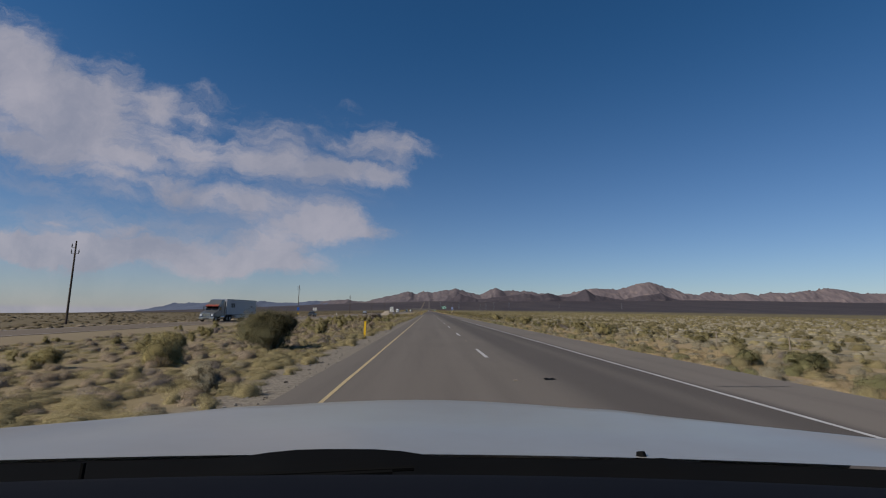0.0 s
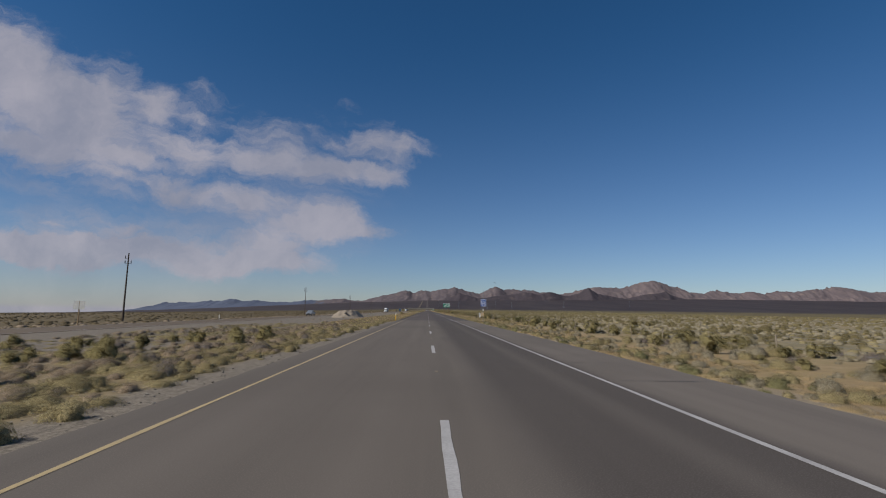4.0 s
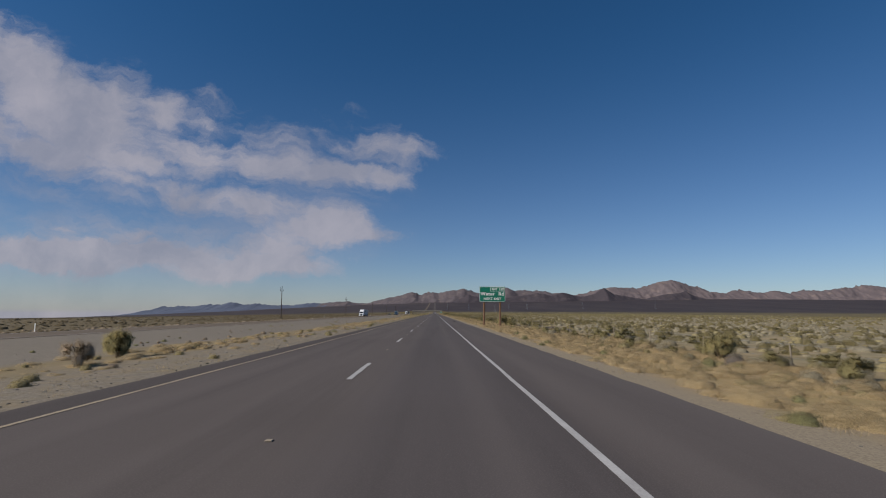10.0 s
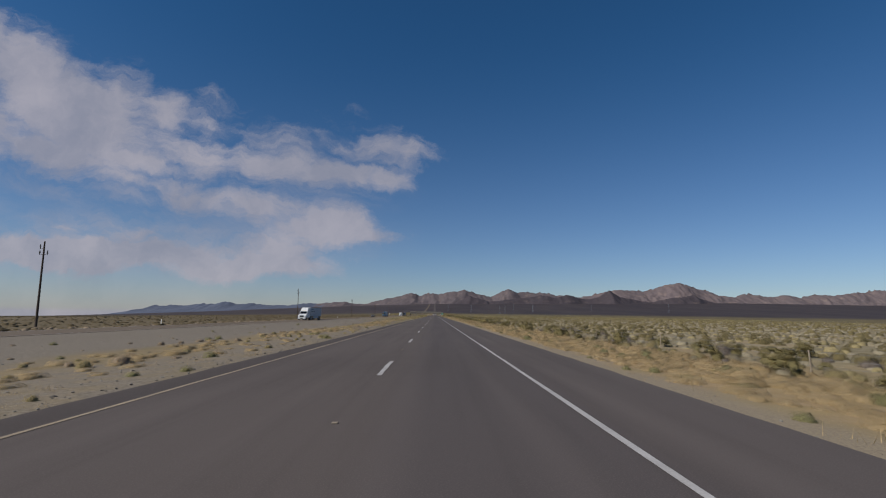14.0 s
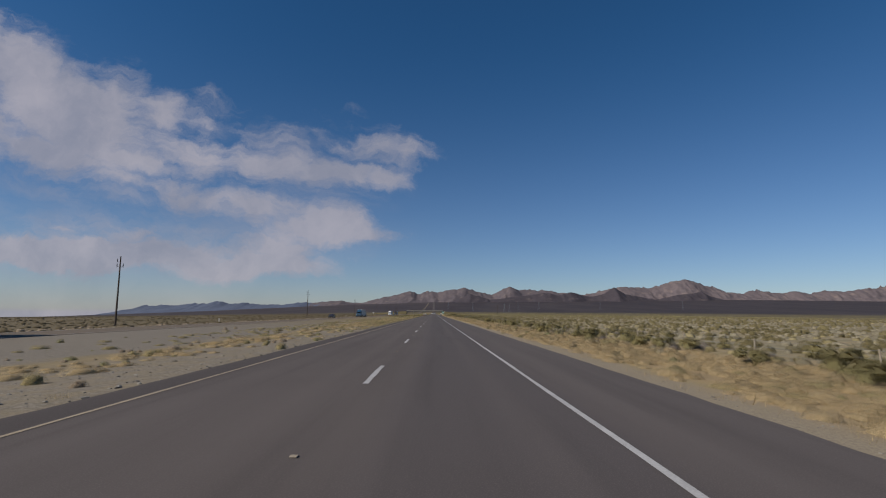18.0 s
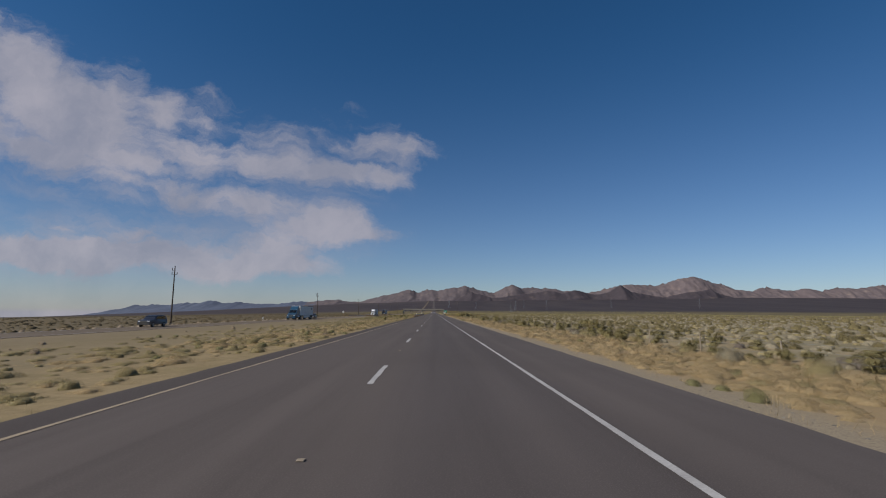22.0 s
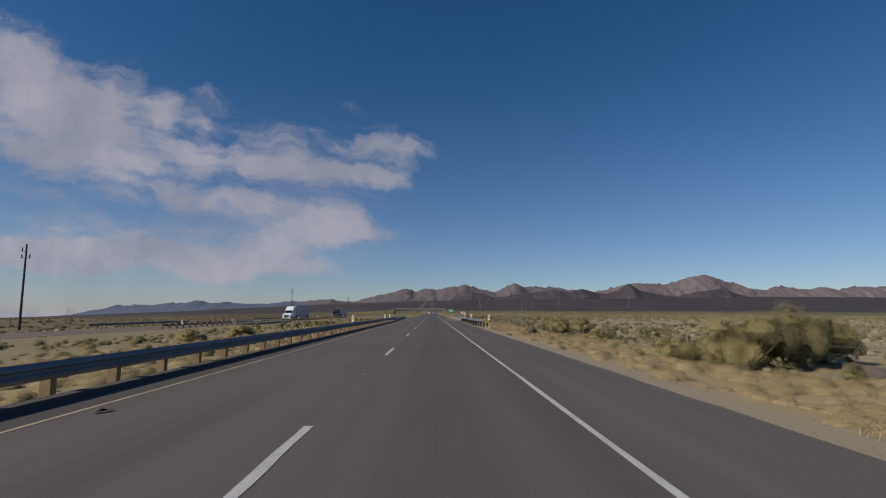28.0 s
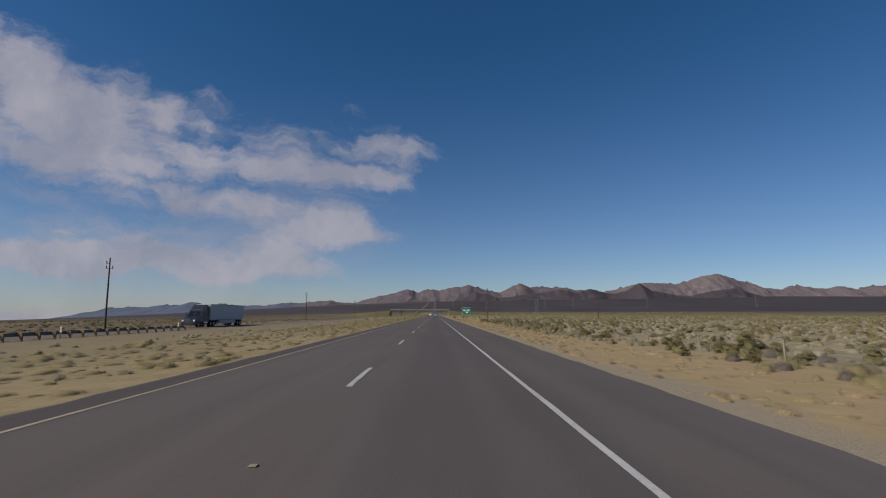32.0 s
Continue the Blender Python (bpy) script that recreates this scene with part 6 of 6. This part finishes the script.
OLIVE = leafage("creosote_leaf", (0.38, 0.325, 0.16), (0.25, 0.215, 0.105))
SAGE = leafage("grey_sage_leaf", (0.43, 0.375, 0.265), (0.315, 0.272, 0.188))
STRAW = leafage("dry_grass", (0.56, 0.43, 0.25), (0.45, 0.34, 0.19), 0.25, 0.25, 78.0)
STRAW_GREEN = leafage("yellow_green_grass", (0.45, 0.375, 0.205), (0.32, 0.265, 0.14), 0.35)
DRY = leafage("dry_brush", (0.46, 0.365, 0.265), (0.33, 0.26, 0.185))
GREEN = leafage("green_brush", (0.34, 0.315, 0.16), (0.23, 0.215, 0.108))
DUSK = leafage("grey_dead_brush", (0.30, 0.25, 0.21), (0.20, 0.168, 0.145))
# darker copies of the creosote leaf for scrub further out and beyond the median
OLIVE_DARKER = leafage("darker_creosote_leaf", (0.285, 0.235, 0.118), (0.19, 0.157, 0.08))
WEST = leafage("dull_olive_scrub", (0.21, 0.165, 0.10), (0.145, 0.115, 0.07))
PEBBLE = surface("pebble", (0.27, 0.245, 0.21), (0.12, 0.105, 0.09), 0.9, 2.0, 20.0, bump=0.0, island=0.6)

SOFT = ((0.62, 0.0), (0.8, 0.84), (0.96, 1.0), (1.12, 1.12))
near_forms = [creosote_form(s, 4, ((0.55, 0.5), (0.9, 0.97), (1.25, 1.1)), 5, 20) for s in range(11, 17)]
fine_forms = [mound_form(s, 7, 2, SOFT, 22, 0.09, 0.8) for s in range(71, 77)]
ball_forms = [mound_form(s, 7, 2, SOFT[::2] + SOFT[3:], 16, 0.09, 0.8) for s in range(41, 46)]
side_forms = [mound_form(s, 6, 2, ((0.66, 0.0), (1.0, 1.0)), 9, 0.11, 0.9, 1 + s % 2) for s in range(16, 22)]
ball_side = [mound_form(s, 6, 2, ((0.92, 0.0),), 9, 0.11, 0.62) for s in range(46, 50)]
mid_forms = [mound_form(s, 6, 2, ((0.95, 0.0),), 6, 0.2, 0.8, 1, 0.3) for s in range(21, 27)]
far_forms = [mound_form(s, 5, 2, ((0.95, 0.0),), 2, 0.25, 0.75, 1, 0.35) for s in range(31, 37)]
mats = [mound_form(s, 6, 2, ((0.72, 0.88), (1.1, 1.04)), 18, 0.19, 0.8, 1, 0.05) for s in range(91, 96)]
bunch_forms = [tuft_form(s, 26, 0.009, 0.36, 0.3, 0.5) for s in range(81, 86)]
tufts = [tuft_form(s, 10, 0.010) for s in range(51, 57)]


def plant(name, forms, n, x0, x1, y0, y1, lo, hi, ratio, mat, label, keep=None):
    x, y = strew(n, x0, x1, y0, y1, keep)
    s = rng.uniform(lo, hi, len(x)) * (0.7 + 0.6 * rng.random(len(x)) ** 2)
    return scatter(name, forms, x, y, s, s * ratio * rng.uniform(0.75, 1.25, len(x)), mat, label, "grass" if "grass" in name else "bushes", lift=None if name in ("dry_grass", "bunch_grass") else 0.35)


def patchy(x, y):
    return 0.30 + 0.7 * clumpy(x, y) * (0.5 + clumpy(y, x, 0.19))


# desert on the right
plant("creosote_scrub", near_forms, 2000, 12.8, 20, -5, 1180, 0.5, 1.05, 0.85, OLIVE, "olive green creosote scrub on sandy desert", patchy)
plant("bursage_scrub", fine_forms, 1700, 12.6, 17, -5, 1180, 0.35, 0.75, 0.8, SAGE, "pale grey bursage mounds on sandy desert", lambda x, y: 1.1 - 0.55 * clumpy(x, y))
plant("yellow_scrub", fine_forms, 1700, 11.8, 17, -5, 1180, 0.35, 0.75, 0.85, STRAW_GREEN, "yellow green scrub on sandy desert", patchy)
plant("dead_brush", fine_forms, 500, 13.2, 20, -5, 1180, 0.45, 0.9, 0.8, DUSK, "dark grey dead brush among the shrubs", patchy)
plant("creosote_scrub", side_forms, 9000, 18.5, 48, -5, 1250, 0.4, 1.05, 0.8, OLIVE_DARKER, "brown olive creosote scrub behind the fence", patchy)
plant("yellow_scrub", ball_side, 5500, 16.0, 50, -5, 1250, 0.35, 0.75, 0.75, STRAW_GREEN, "yellow green scrub behind the fence")
plant("bursage_scrub", ball_side, 12500, 16.0, 60, -5, 1250, 0.35, 0.75, 0.7, SAGE, "pale grey bursage behind the fence")
plant("creosote_scrub", mid_forms, 9000, 46, 125, -5, 1350, 0.5, 1.3, 0.65, OLIVE_DARKER, "brown olive creosote scrub further out", patchy)
plant("bursage_scrub", mid_forms, 9000, 48, 125, -5, 1350, 0.4, 0.8, 0.6, SAGE, "pale bursage further out")
plant("creosote_scrub", far_forms, 7000, 120, 420, 0, 1900, 1.0, 2.0, 0.7, OLIVE_DARKER, "far olive creosote scrub on the plain")
plant("creosote_scrub", far_forms, 4500, 8, 700, 1250, 2200, 1.0, 2.2, 0.7, OLIVE, "far olive creosote scrub before the fans")
plant("bursage_scrub", far_forms, 3500, 120, 420, 0, 1900, 0.8, 1.4, 0.6, STRAW_GREEN, "far pale scrub on the plain")
# dry grass on the right verge
plant("grass_mat", mats, 19000, 7.6, 15.0, 198, 1010, 0.4, 0.85, 0.42, STRAW, "low golden mats of dry grass on the verge", lambda x, y: soft(x, 7.3, 8.9) * (0.65 + 0.35 * clumpy(x, y, 0.3)))
plant("grass_mat", mats, 2600, 7.6, 13.5, 198, 1010, 0.4, 0.9, 0.3, STRAW_GREEN, "low yellow green mats of grass on the verge", lambda x, y: soft(x, 7.4, 10.0) * clumpy(y, x, 0.3))
plant("grass_mat", mats, 1500, 6.7, 11.5, 0, 200, 0.4, 0.8, 0.3, STRAW, "low golden mats of grass on the old verge")
plant("grass_mat", mats, 2200, -9.5, -5.5, -5, 203, 0.4, 0.8, 0.45, STRAW_GREEN, "yellow green grass along the gravel shoulder", lambda x, y: soft(-x, 5.3, 6.2) * (0.4 + 0.6 * clumpy(x, y, 0.3)))
plant("grass_mat", mats, 2600, -15, -5.1, 200, 330, 0.45, 0.9, 0.3, STRAW, "golden grass past the yellow marker post", lambda x, y: 1 - 0.8 * soft(y, 270, 330))
plant("grass_mat", mats, 4200, -22, -5.3, 610, 1004, 0.4, 0.9, 0.3, STRAW_GREEN, "yellow green grass over the sandy median", lambda x, y: soft(y, 600, 660) * (0.3 + 0.7 * clumpy(x, y, 0.14)))
plant("grass_mat", mats, 2200, -20, -5.4, 1048, 1240, 0.4, 0.9, 0.3, STRAW_GREEN, "yellow green grass on the median past the bridge", lambda x, y: 0.4 + 0.6 * clumpy(x, y, 0.14))
plant("grass_mat", mats, 1500, 7.2, 12.5, 1046, 1250, 0.25, 0.55, 0.4, STRAW, "low golden mats of grass past the bridge")
plant("grass_mat", mats, 7000, -27, -5.6, -5, 205, 0.45, 1.0, 0.22, STRAW_GREEN, "low yellow green mats of grass between the brush", lambda x, y: soft(-x, 5.2, 6.6) * (0.35 + 0.65 * clumpy(x, y, 0.2)))
plant("grass_mat", mats, 9000, -14.5, -5.5, 205, 1005, 0.4, 0.9, 0.32, STRAW, "low golden mats of grass on the median", lambda x, y: np.clip(np.exp(-((x + 10.3) / 2.2) ** 2) + soft(y, 600, 700), 0, 1) * (0.25 + 0.75 * clumpy(x, y, 0.12)))
plant("dry_grass", tufts, 9900, 6.5, 13.2, 195, 1010, 0.2, 0.42, 0.75, STRAW, "golden dry grass on the verge", lambda x, y: np.clip(1.6 - 0.11 * (x - 6) - 0.5 * clumpy(x, y, 0.3), 0, 1) * np.clip((x - 6.3) * 0.75, 0.08, 1))
plant("dry_grass", tufts, 1980, 7.0, 13.2, 195, 1010, 0.2, 0.4, 0.9, STRAW_GREEN, "yellow green grass patches on the verge", lambda x, y: clumpy(x, y, 0.35) ** 2)
plant("dry_grass", tufts, 2860, 6.45, 12.5, -5, 200, 0.14, 0.3, 0.8, STRAW, "thin dry grass on the old verge", lambda x, y: 0.3 + 0.7 * clumpy(x, y, 0.3))
plant("dry_grass", tufts, 1925, 12, 20, 0, 1150, 0.16, 0.36, 0.8, STRAW, "dry grass between the shrubs")
plant("dry_grass", tufts, 2475, 7.2, 12.5, 1045, 1250, 0.14, 0.3, 0.75, STRAW, "golden dry grass past the bridge")
plant("green_brush", fine_forms, 330, 6.7, 9.0, 0, 205, 0.25, 0.55, 0.8, GREEN, "small grey green bushes along the old verge")
plant("yellow_scrub", fine_forms, 520, 6.7, 10.5, 0, 205, 0.25, 0.6, 0.85, STRAW_GREEN, "yellow green bushes along the old verge")
plant("bursage_scrub", fine_forms, 600, 7.0, 12.5, 0, 205, 0.25, 0.6, 0.8, SAGE, "pale bursage along the old verge")
plant("bunch_grass", bunch_forms, 5500, 7.2, 13.6, 200, 1008, 0.3, 0.6, 0.8, STRAW, "tall golden bunch grass on the verge", lambda x, y: soft(x, 6.4, 9.5) * (0.35 + 0.65 * clumpy(x, y, 0.25)))
plant("bunch_grass", bunch_forms, 800, 8.5, 14.0, 200, 1008, 0.35, 0.65, 0.8, STRAW_GREEN, "yellow green bunch grass beside the scrub", lambda x, y: soft(x, 7.5, 11.5))
plant("yellow_scrub", fine_forms, 70, 6.9, 12.5, 196, 270, 0.3, 0.6, 0.85, STRAW_GREEN, "yellow green brush beside the postmile marker")
plant("bunch_grass", bunch_forms, 2600, 6.7, 12.5, 196, 270, 0.3, 0.55, 0.8, STRAW_GREEN, "yellow green grass beside the postmile marker")
plant("green_brush", fine_forms, 300, 7.4, 12.0, 200, 1010, 0.3, 0.6, 0.8, GREEN, "small green bushes in the golden verge")
# median and left verge
plant("dry_grass", tufts, 4950, -13.0, -4.7, 205, 900, 0.14, 0.30, 0.7, STRAW, "golden dry grass on the median", lambda x, y: np.clip(0.10 + soft(-x, 6.0, 10.0) * clumpy(x, y, 0.12) * 0.9 + soft(y, 600, 720) * 0.5, 0, 1))
plant("dry_grass", tufts, 2475, -26, -4.9, 640, 1012, 0.14, 0.32, 0.75, STRAW_GREEN, "yellow green grass on the median", lambda x, y: 0.15 + 0.85 * clumpy(x, y, 0.15))
plant("bunch_grass", bunch_forms, 3000, -16, -4.9, 560, 1005, 0.2, 0.42, 0.55, STRAW, "golden bunch grass on the median verge", lambda x, y: soft(y, 560, 680) * (0.2 + 0.8 * clumpy(x, y, 0.2)))
plant("bunch_grass", bunch_forms, 2600, -14, -4.9, 600, 1005, 0.2, 0.42, 0.55, STRAW_GREEN, "yellow green bunch grass on the median verge", lambda x, y: soft(y, 600, 700) * clumpy(y, x, 0.2))
plant("yellow_scrub", fine_forms, 900, -13, -5.3, 630, 1005, 0.3, 0.6, 0.6, STRAW_GREEN, "yellow green bushes on the median verge", lambda x, y: soft(y, 630, 700))
plant("green_brush", fine_forms, 110, -11, -5.2, 640, 1005, 0.3, 0.62, 0.8, GREEN, "grey green bushes on the median verge")
plant("creosote_scrub", near_forms, 150, -25, -8.5, 985, 1060, 0.5, 1.0, 0.8, OLIVE, "olive creosote beside the wash")
plant("bunch_grass", bunch_forms, 2600, -12, -4.9, 203, 600, 0.2, 0.45, 0.6, STRAW, "golden bunch grass between gravel and pavement", lambda x, y: 0.1 + 0.9 * clumpy(x, y, 0.16))
plant("yellow_scrub", fine_forms, 420, -13, -5.3, 203, 620, 0.25, 0.5, 0.8, STRAW_GREEN, "yellow green bushes on the median gravel", lambda x, y: 0.15 + 0.85 * clumpy(x, y, 0.16))
plant("dry_brush", fine_forms, 320, -16, -5.5, 203, 620, 0.25, 0.55, 0.75, DRY, "tan bushes on the median gravel", lambda x, y: clumpy(x, y, 0.16))
plant("dry_brush", fine_forms, 620, -17, -5.4, 200, 310, 0.28, 0.55, 0.75, DRY, "tan brush past the yellow marker post", lambda x, y: 1 - soft(y, 240, 310))
plant("yellow_scrub", fine_forms, 620, -14, -5.1, 200, 330, 0.25, 0.5, 0.8, STRAW_GREEN, "yellow green brush past the yellow marker post", lambda x, y: 1 - soft(y, 250, 330))
plant("green_brush", fine_forms, 110, -16, -5.4, 200, 330, 0.3, 0.55, 0.8, GREEN, "grey green bushes past the yellow marker post")
plant("bunch_grass", bunch_forms, 2600, -13, -4.8, 200, 330, 0.22, 0.45, 0.7, STRAW_GREEN, "yellow green grass past the yellow marker post")
plant("dry_grass", tufts, 1650, -26, -13.0, 180, 900, 0.12, 0.27, 0.7, STRAW, "sparse dry grass on median gravel", lambda x, y: 0.07 + 0.9 * soft(y, 600, 720) * clumpy(x, y, 0.12))
plant("dry_grass", tufts, 2475, -26, -5.4, 880, 1250, 0.14, 0.3, 0.7, STRAW, "short dry grass on the sandy median", lambda x, y: clumpy(x, y, 0.2))
plant("dry_grass", tufts, 3575, -26, -5.5, -5, 205, 0.14, 0.32, 0.8, STRAW, "dry grass between the brush", lambda x, y: 0.3 + 0.7 * clumpy(x, y, 0.25))
plant("dry_brush", ball_forms, 1700, -27, -9.0, -5, 195, 0.32, 0.72, 0.58, DRY, "grey brown dry brush on the median", lambda x, y: (0.4 + 0.6 * clumpy(x, y, 0.15)) * soft(-x, 5.4, 7.5))
plant("dry_brush", fine_forms, 1700, -15, -6.0, -5, 200, 0.3, 0.62, 0.62, DRY, "rounded tan brush beside the gravel shoulder", lambda x, y: soft(-x, 5.4, 7.5))
plant("bursage_scrub", ball_forms, 700, -27, -5.6, -5, 195, 0.25, 0.6, 0.6, SAGE, "pale bursage between the brush")
plant("yellow_scrub", fine_forms, 500, -12, -5.3, -5, 205, 0.25, 0.6, 0.85, STRAW_GREEN, "yellow green bushes beside the gravel shoulder")
plant("dead_brush", ball_forms, 300, -26, -6.5, -5, 195, 0.4, 0.7, 0.75, DUSK, "dark dead brush on the median")
plant("creosote_scrub", near_forms, 190, -27, -9.0, 0, 160, 0.55, 1.1, 1.0, OLIVE, "olive creosote on the median")
plant("dry_brush", ball_forms, 600, -26, -5.6, 205, 900, 0.2, 0.5, 0.75, DRY, "small dry bushes on the median", lambda x, y: 0.15 + 0.5 * clumpy(x, y, 0.12) + 0.35 * soft(y, 600, 720))
plant("green_brush", ball_forms, 260, -25, -5.0, 300, 1010, 0.2, 0.5, 0.7, GREEN, "small grey green bushes on the median")
plant("dry_brush", ball_forms, 900, -26, -6.2, 880, 1250, 0.25, 0.6, 0.6, SAGE, "low pale bushes on the sandy median")
plant("creosote_scrub", ball_forms, 500, -26, -8.5, 860, 1020, 0.4, 0.8, 0.8, OLIVE, "olive scrub before the wash")
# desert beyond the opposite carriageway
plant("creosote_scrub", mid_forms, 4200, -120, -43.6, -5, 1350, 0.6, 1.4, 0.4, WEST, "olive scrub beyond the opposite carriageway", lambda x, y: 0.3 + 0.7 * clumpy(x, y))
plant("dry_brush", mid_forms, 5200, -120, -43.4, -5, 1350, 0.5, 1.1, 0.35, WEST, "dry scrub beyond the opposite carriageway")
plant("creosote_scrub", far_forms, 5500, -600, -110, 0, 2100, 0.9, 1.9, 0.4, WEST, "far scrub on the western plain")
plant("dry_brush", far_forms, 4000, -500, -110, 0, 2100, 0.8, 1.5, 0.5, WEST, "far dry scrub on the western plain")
plant("yellow_scrub", mid_forms, 2400, -56, -43.3, -5, 1250, 0.4, 0.8, 0.5, DRY, "pale dry scrub along the opposite verge")
plant("creosote_scrub", mid_forms, 2500, -27, -6, 1250, 1900, 0.6, 1.4, 0.7, OLIVE, "olive scrub on the median towards the overpass")
plant("dry_grass", tufts, 1100, 6.8, 12, 1250, 1700, 0.16, 0.34, 0.75, STRAW, "distant golden verge grass")
# stones
stones = [stone_form(s) for s in range(61, 66)]
for n, x0, x1, y0, y1, lo, hi in ((7000, -9, -4.6, 250, 700, 0.04, 0.11), (3800, 6.35, 8.4, 0, 1010, 0.025, 0.07), (3500, -7.5, -4.6, 0, 205, 0.03, 0.08), (700, -24, -12, 150, 700, 0.05, 0.14)):
    x, y = strew(n, x0, x1, y0, y1)
    s = rng.uniform(lo, hi, len(x)) * (0.6 + rng.random(len(x)) ** 3)
    scatter("gravel", stones, x, y, s, s, PEBBLE, "loose grey gravel beside the road", "gravel", 0.0)
x, y = strew(2600, 7.8, 26, 1036.5, 1048)
s = rng.uniform(0.2, 0.55, len(x))
scatter("riprap", stones, x, y, s, s, surface("brown_rock", (0.20, 0.165, 0.142), (0.10, 0.084, 0.076), 0.9, 1.5, 12.0, island=0.5), "brown riprap rocks lining the wash", "rocks", -0.1)

# ---------------- single shrubs along the way ----------------
CREOSOTE = leafage("large_creosote_leaf", (0.52, 0.44, 0.22), (0.37, 0.315, 0.155), 0.3, 0.42)
DEEP = leafage("dark_green_leaf", (0.20, 0.18, 0.10), (0.12, 0.11, 0.062))
DEEPB = "tall dark green creosote bush among dry brush"
CREO = "large olive green creosote bush on sandy ground"
PALEB = "rounded pale dry brush on sandy ground"
DEADB = "large grey brown half-dead creosote bush"
GRNB = "green leafy bush by the verge"
for k, (x, y, w_, h_, mt, lb) in enumerate((
        (-8.9, 19.6, 2.05, 1.85, DEEP, DEEPB), (-10.6, 14.0, 1.0, 1.0, CREOSOTE, CREO), (-6.3, 7.4, 0.62, 0.62, SAGE, PALEB), (-7.2, 9.2, 0.6, 0.55, SAGE, PALEB),
        (-12.5, 18.5, 0.9, 0.9, CREOSOTE, CREO), (-11.3, 84.5, 1.9, 1.6, DUSK, DEADB), (-13.6, 87.0, 1.7, 1.25, DRY, DEADB), (-6.9, 40.6, 0.75, 0.75, DRY, PALEB), (-8.2, 74.0, 0.8, 0.6, GREEN, GRNB),
        (-6.6, 75.5, 0.7, 0.65, SAGE, PALEB), (-14.6, 112.8, 1.0, 0.9, CREOSOTE, CREO), (-10.4, 342.0, 0.85, 1.0, DRY, PALEB), (-11.2, 345.6, 0.95, 1.15, CREOSOTE, CREO),
        (-9.8, 833.2, 1.0, 0.85, CREOSOTE, CREO), (-14.0, 951.0, 1.6, 1.0, CREOSOTE, CREO), (-13.0, 957.0, 1.5, 0.9, CREOSOTE, CREO), (-9.5, 1060.0, 0.9, 0.6, GREEN, GRNB),
        (12.8, 935.4, 2.4, 1.85, CREOSOTE, CREO), (14.8, 936.2, 2.5, 2.3, CREOSOTE, CREO), (11.4, 937.8, 1.5, 1.0, CREOSOTE, CREO), (17.0, 937.5, 2.0, 1.7, CREOSOTE, CREO), (13.4, 410.9, 1.5, 1.6, CREOSOTE, CREO), (15.0, 413.0, 1.4, 1.3, CREOSOTE, CREO),
        (9.5, 12.2, 0.95, 0.75, GREEN, GRNB), (9.4, 15.0, 0.7, 0.55, GREEN, GRNB), (8.9, 304.3, 0.42, 0.32, GREEN, GRNB), (14.4, 346.3, 1.2, 1.1, CREOSOTE, CREO),
        (14.2, 709.5, 1.2, 1.0, CREOSOTE, CREO), (11.9, 830.8, 0.9, 0.9, CREOSOTE, CREO), (18.2, 774.0, 1.3, 1.1, CREOSOTE, CREO), (11.8, 434.3, 0.95, 0.95, CREOSOTE, CREO),
        (13.7, 241.8, 1.3, 1.05, CREOSOTE, CREO), (8.8, 274.2, 0.5, 0.42, GREEN, GRNB), (11.4, 920.6, 0.7, 0.85, GREEN, GRNB), (9.8, 245.3, 0.45, 0.5, GREEN, GRNB),
        (12.4, 640.4, 0.9, 0.75, CREOSOTE, CREO), (13.6, 590.0, 1.2, 1.0, CREOSOTE, CREO), (13.0, 572.0, 1.3, 1.1, CREOSOTE, CREO), (12.0, 690.0, 0.9, 0.8, CREOSOTE, CREO),
        (13.0, 40.0, 1.3, 1.1, CREOSOTE, CREO), (12.5, 72.0, 1.4, 1.2, CREOSOTE, CREO), (12.8, 106.0, 1.5, 1.3, CREOSOTE, CREO), (11.6, 60.0, 0.8, 0.6, GREEN, GRNB),
        (14.0, 118.0, 1.6, 1.4, CREOSOTE, CREO), (13.5, 790.0, 1.0, 0.9, CREOSOTE, CREO), (12.8, 962.0, 1.9, 1.5, CREOSOTE, CREO), (16.0, 966.0, 1.8, 1.4, CREOSOTE, CREO), (10.3, 962.5, 0.9, 0.55, DRY, PALEB), (13.6, 970.2, 1.7, 1.5, CREOSOTE, CREO), (15.2, 971.5, 1.8, 1.7, CREOSOTE, CREO), (17.4, 972.8, 1.8, 1.6, CREOSOTE, CREO), (14.4, 974.5, 1.4, 1.2, CREOSOTE, CREO), (12.6, 968.6, 0.9, 0.7, DRY, PALEB))):
    big_bush(x, y, w_, h_ * 1.22, mt, lb, 100 + k, 150 if w_ < 0.9 else 360, 0.055 if w_ < 0.9 else 0.045, 5 if w_ < 0.9 else 12)
yucca(14.2, 704.0, 1.05, 0.62, 5)
yucca(19.2, 214.0, 0.5, 0.75, 6)
yucca(14.3, 208.2, 0.55, 0.8, 7, 2)
yucca(15.4, 209.6, 0.7, 0.85, 8, 2)
yucca(14.2, 205.6, 0.35, 0.62, 9, 2)
yucca(22.0, 230.0, 0.6, 0.8, 10, 2)
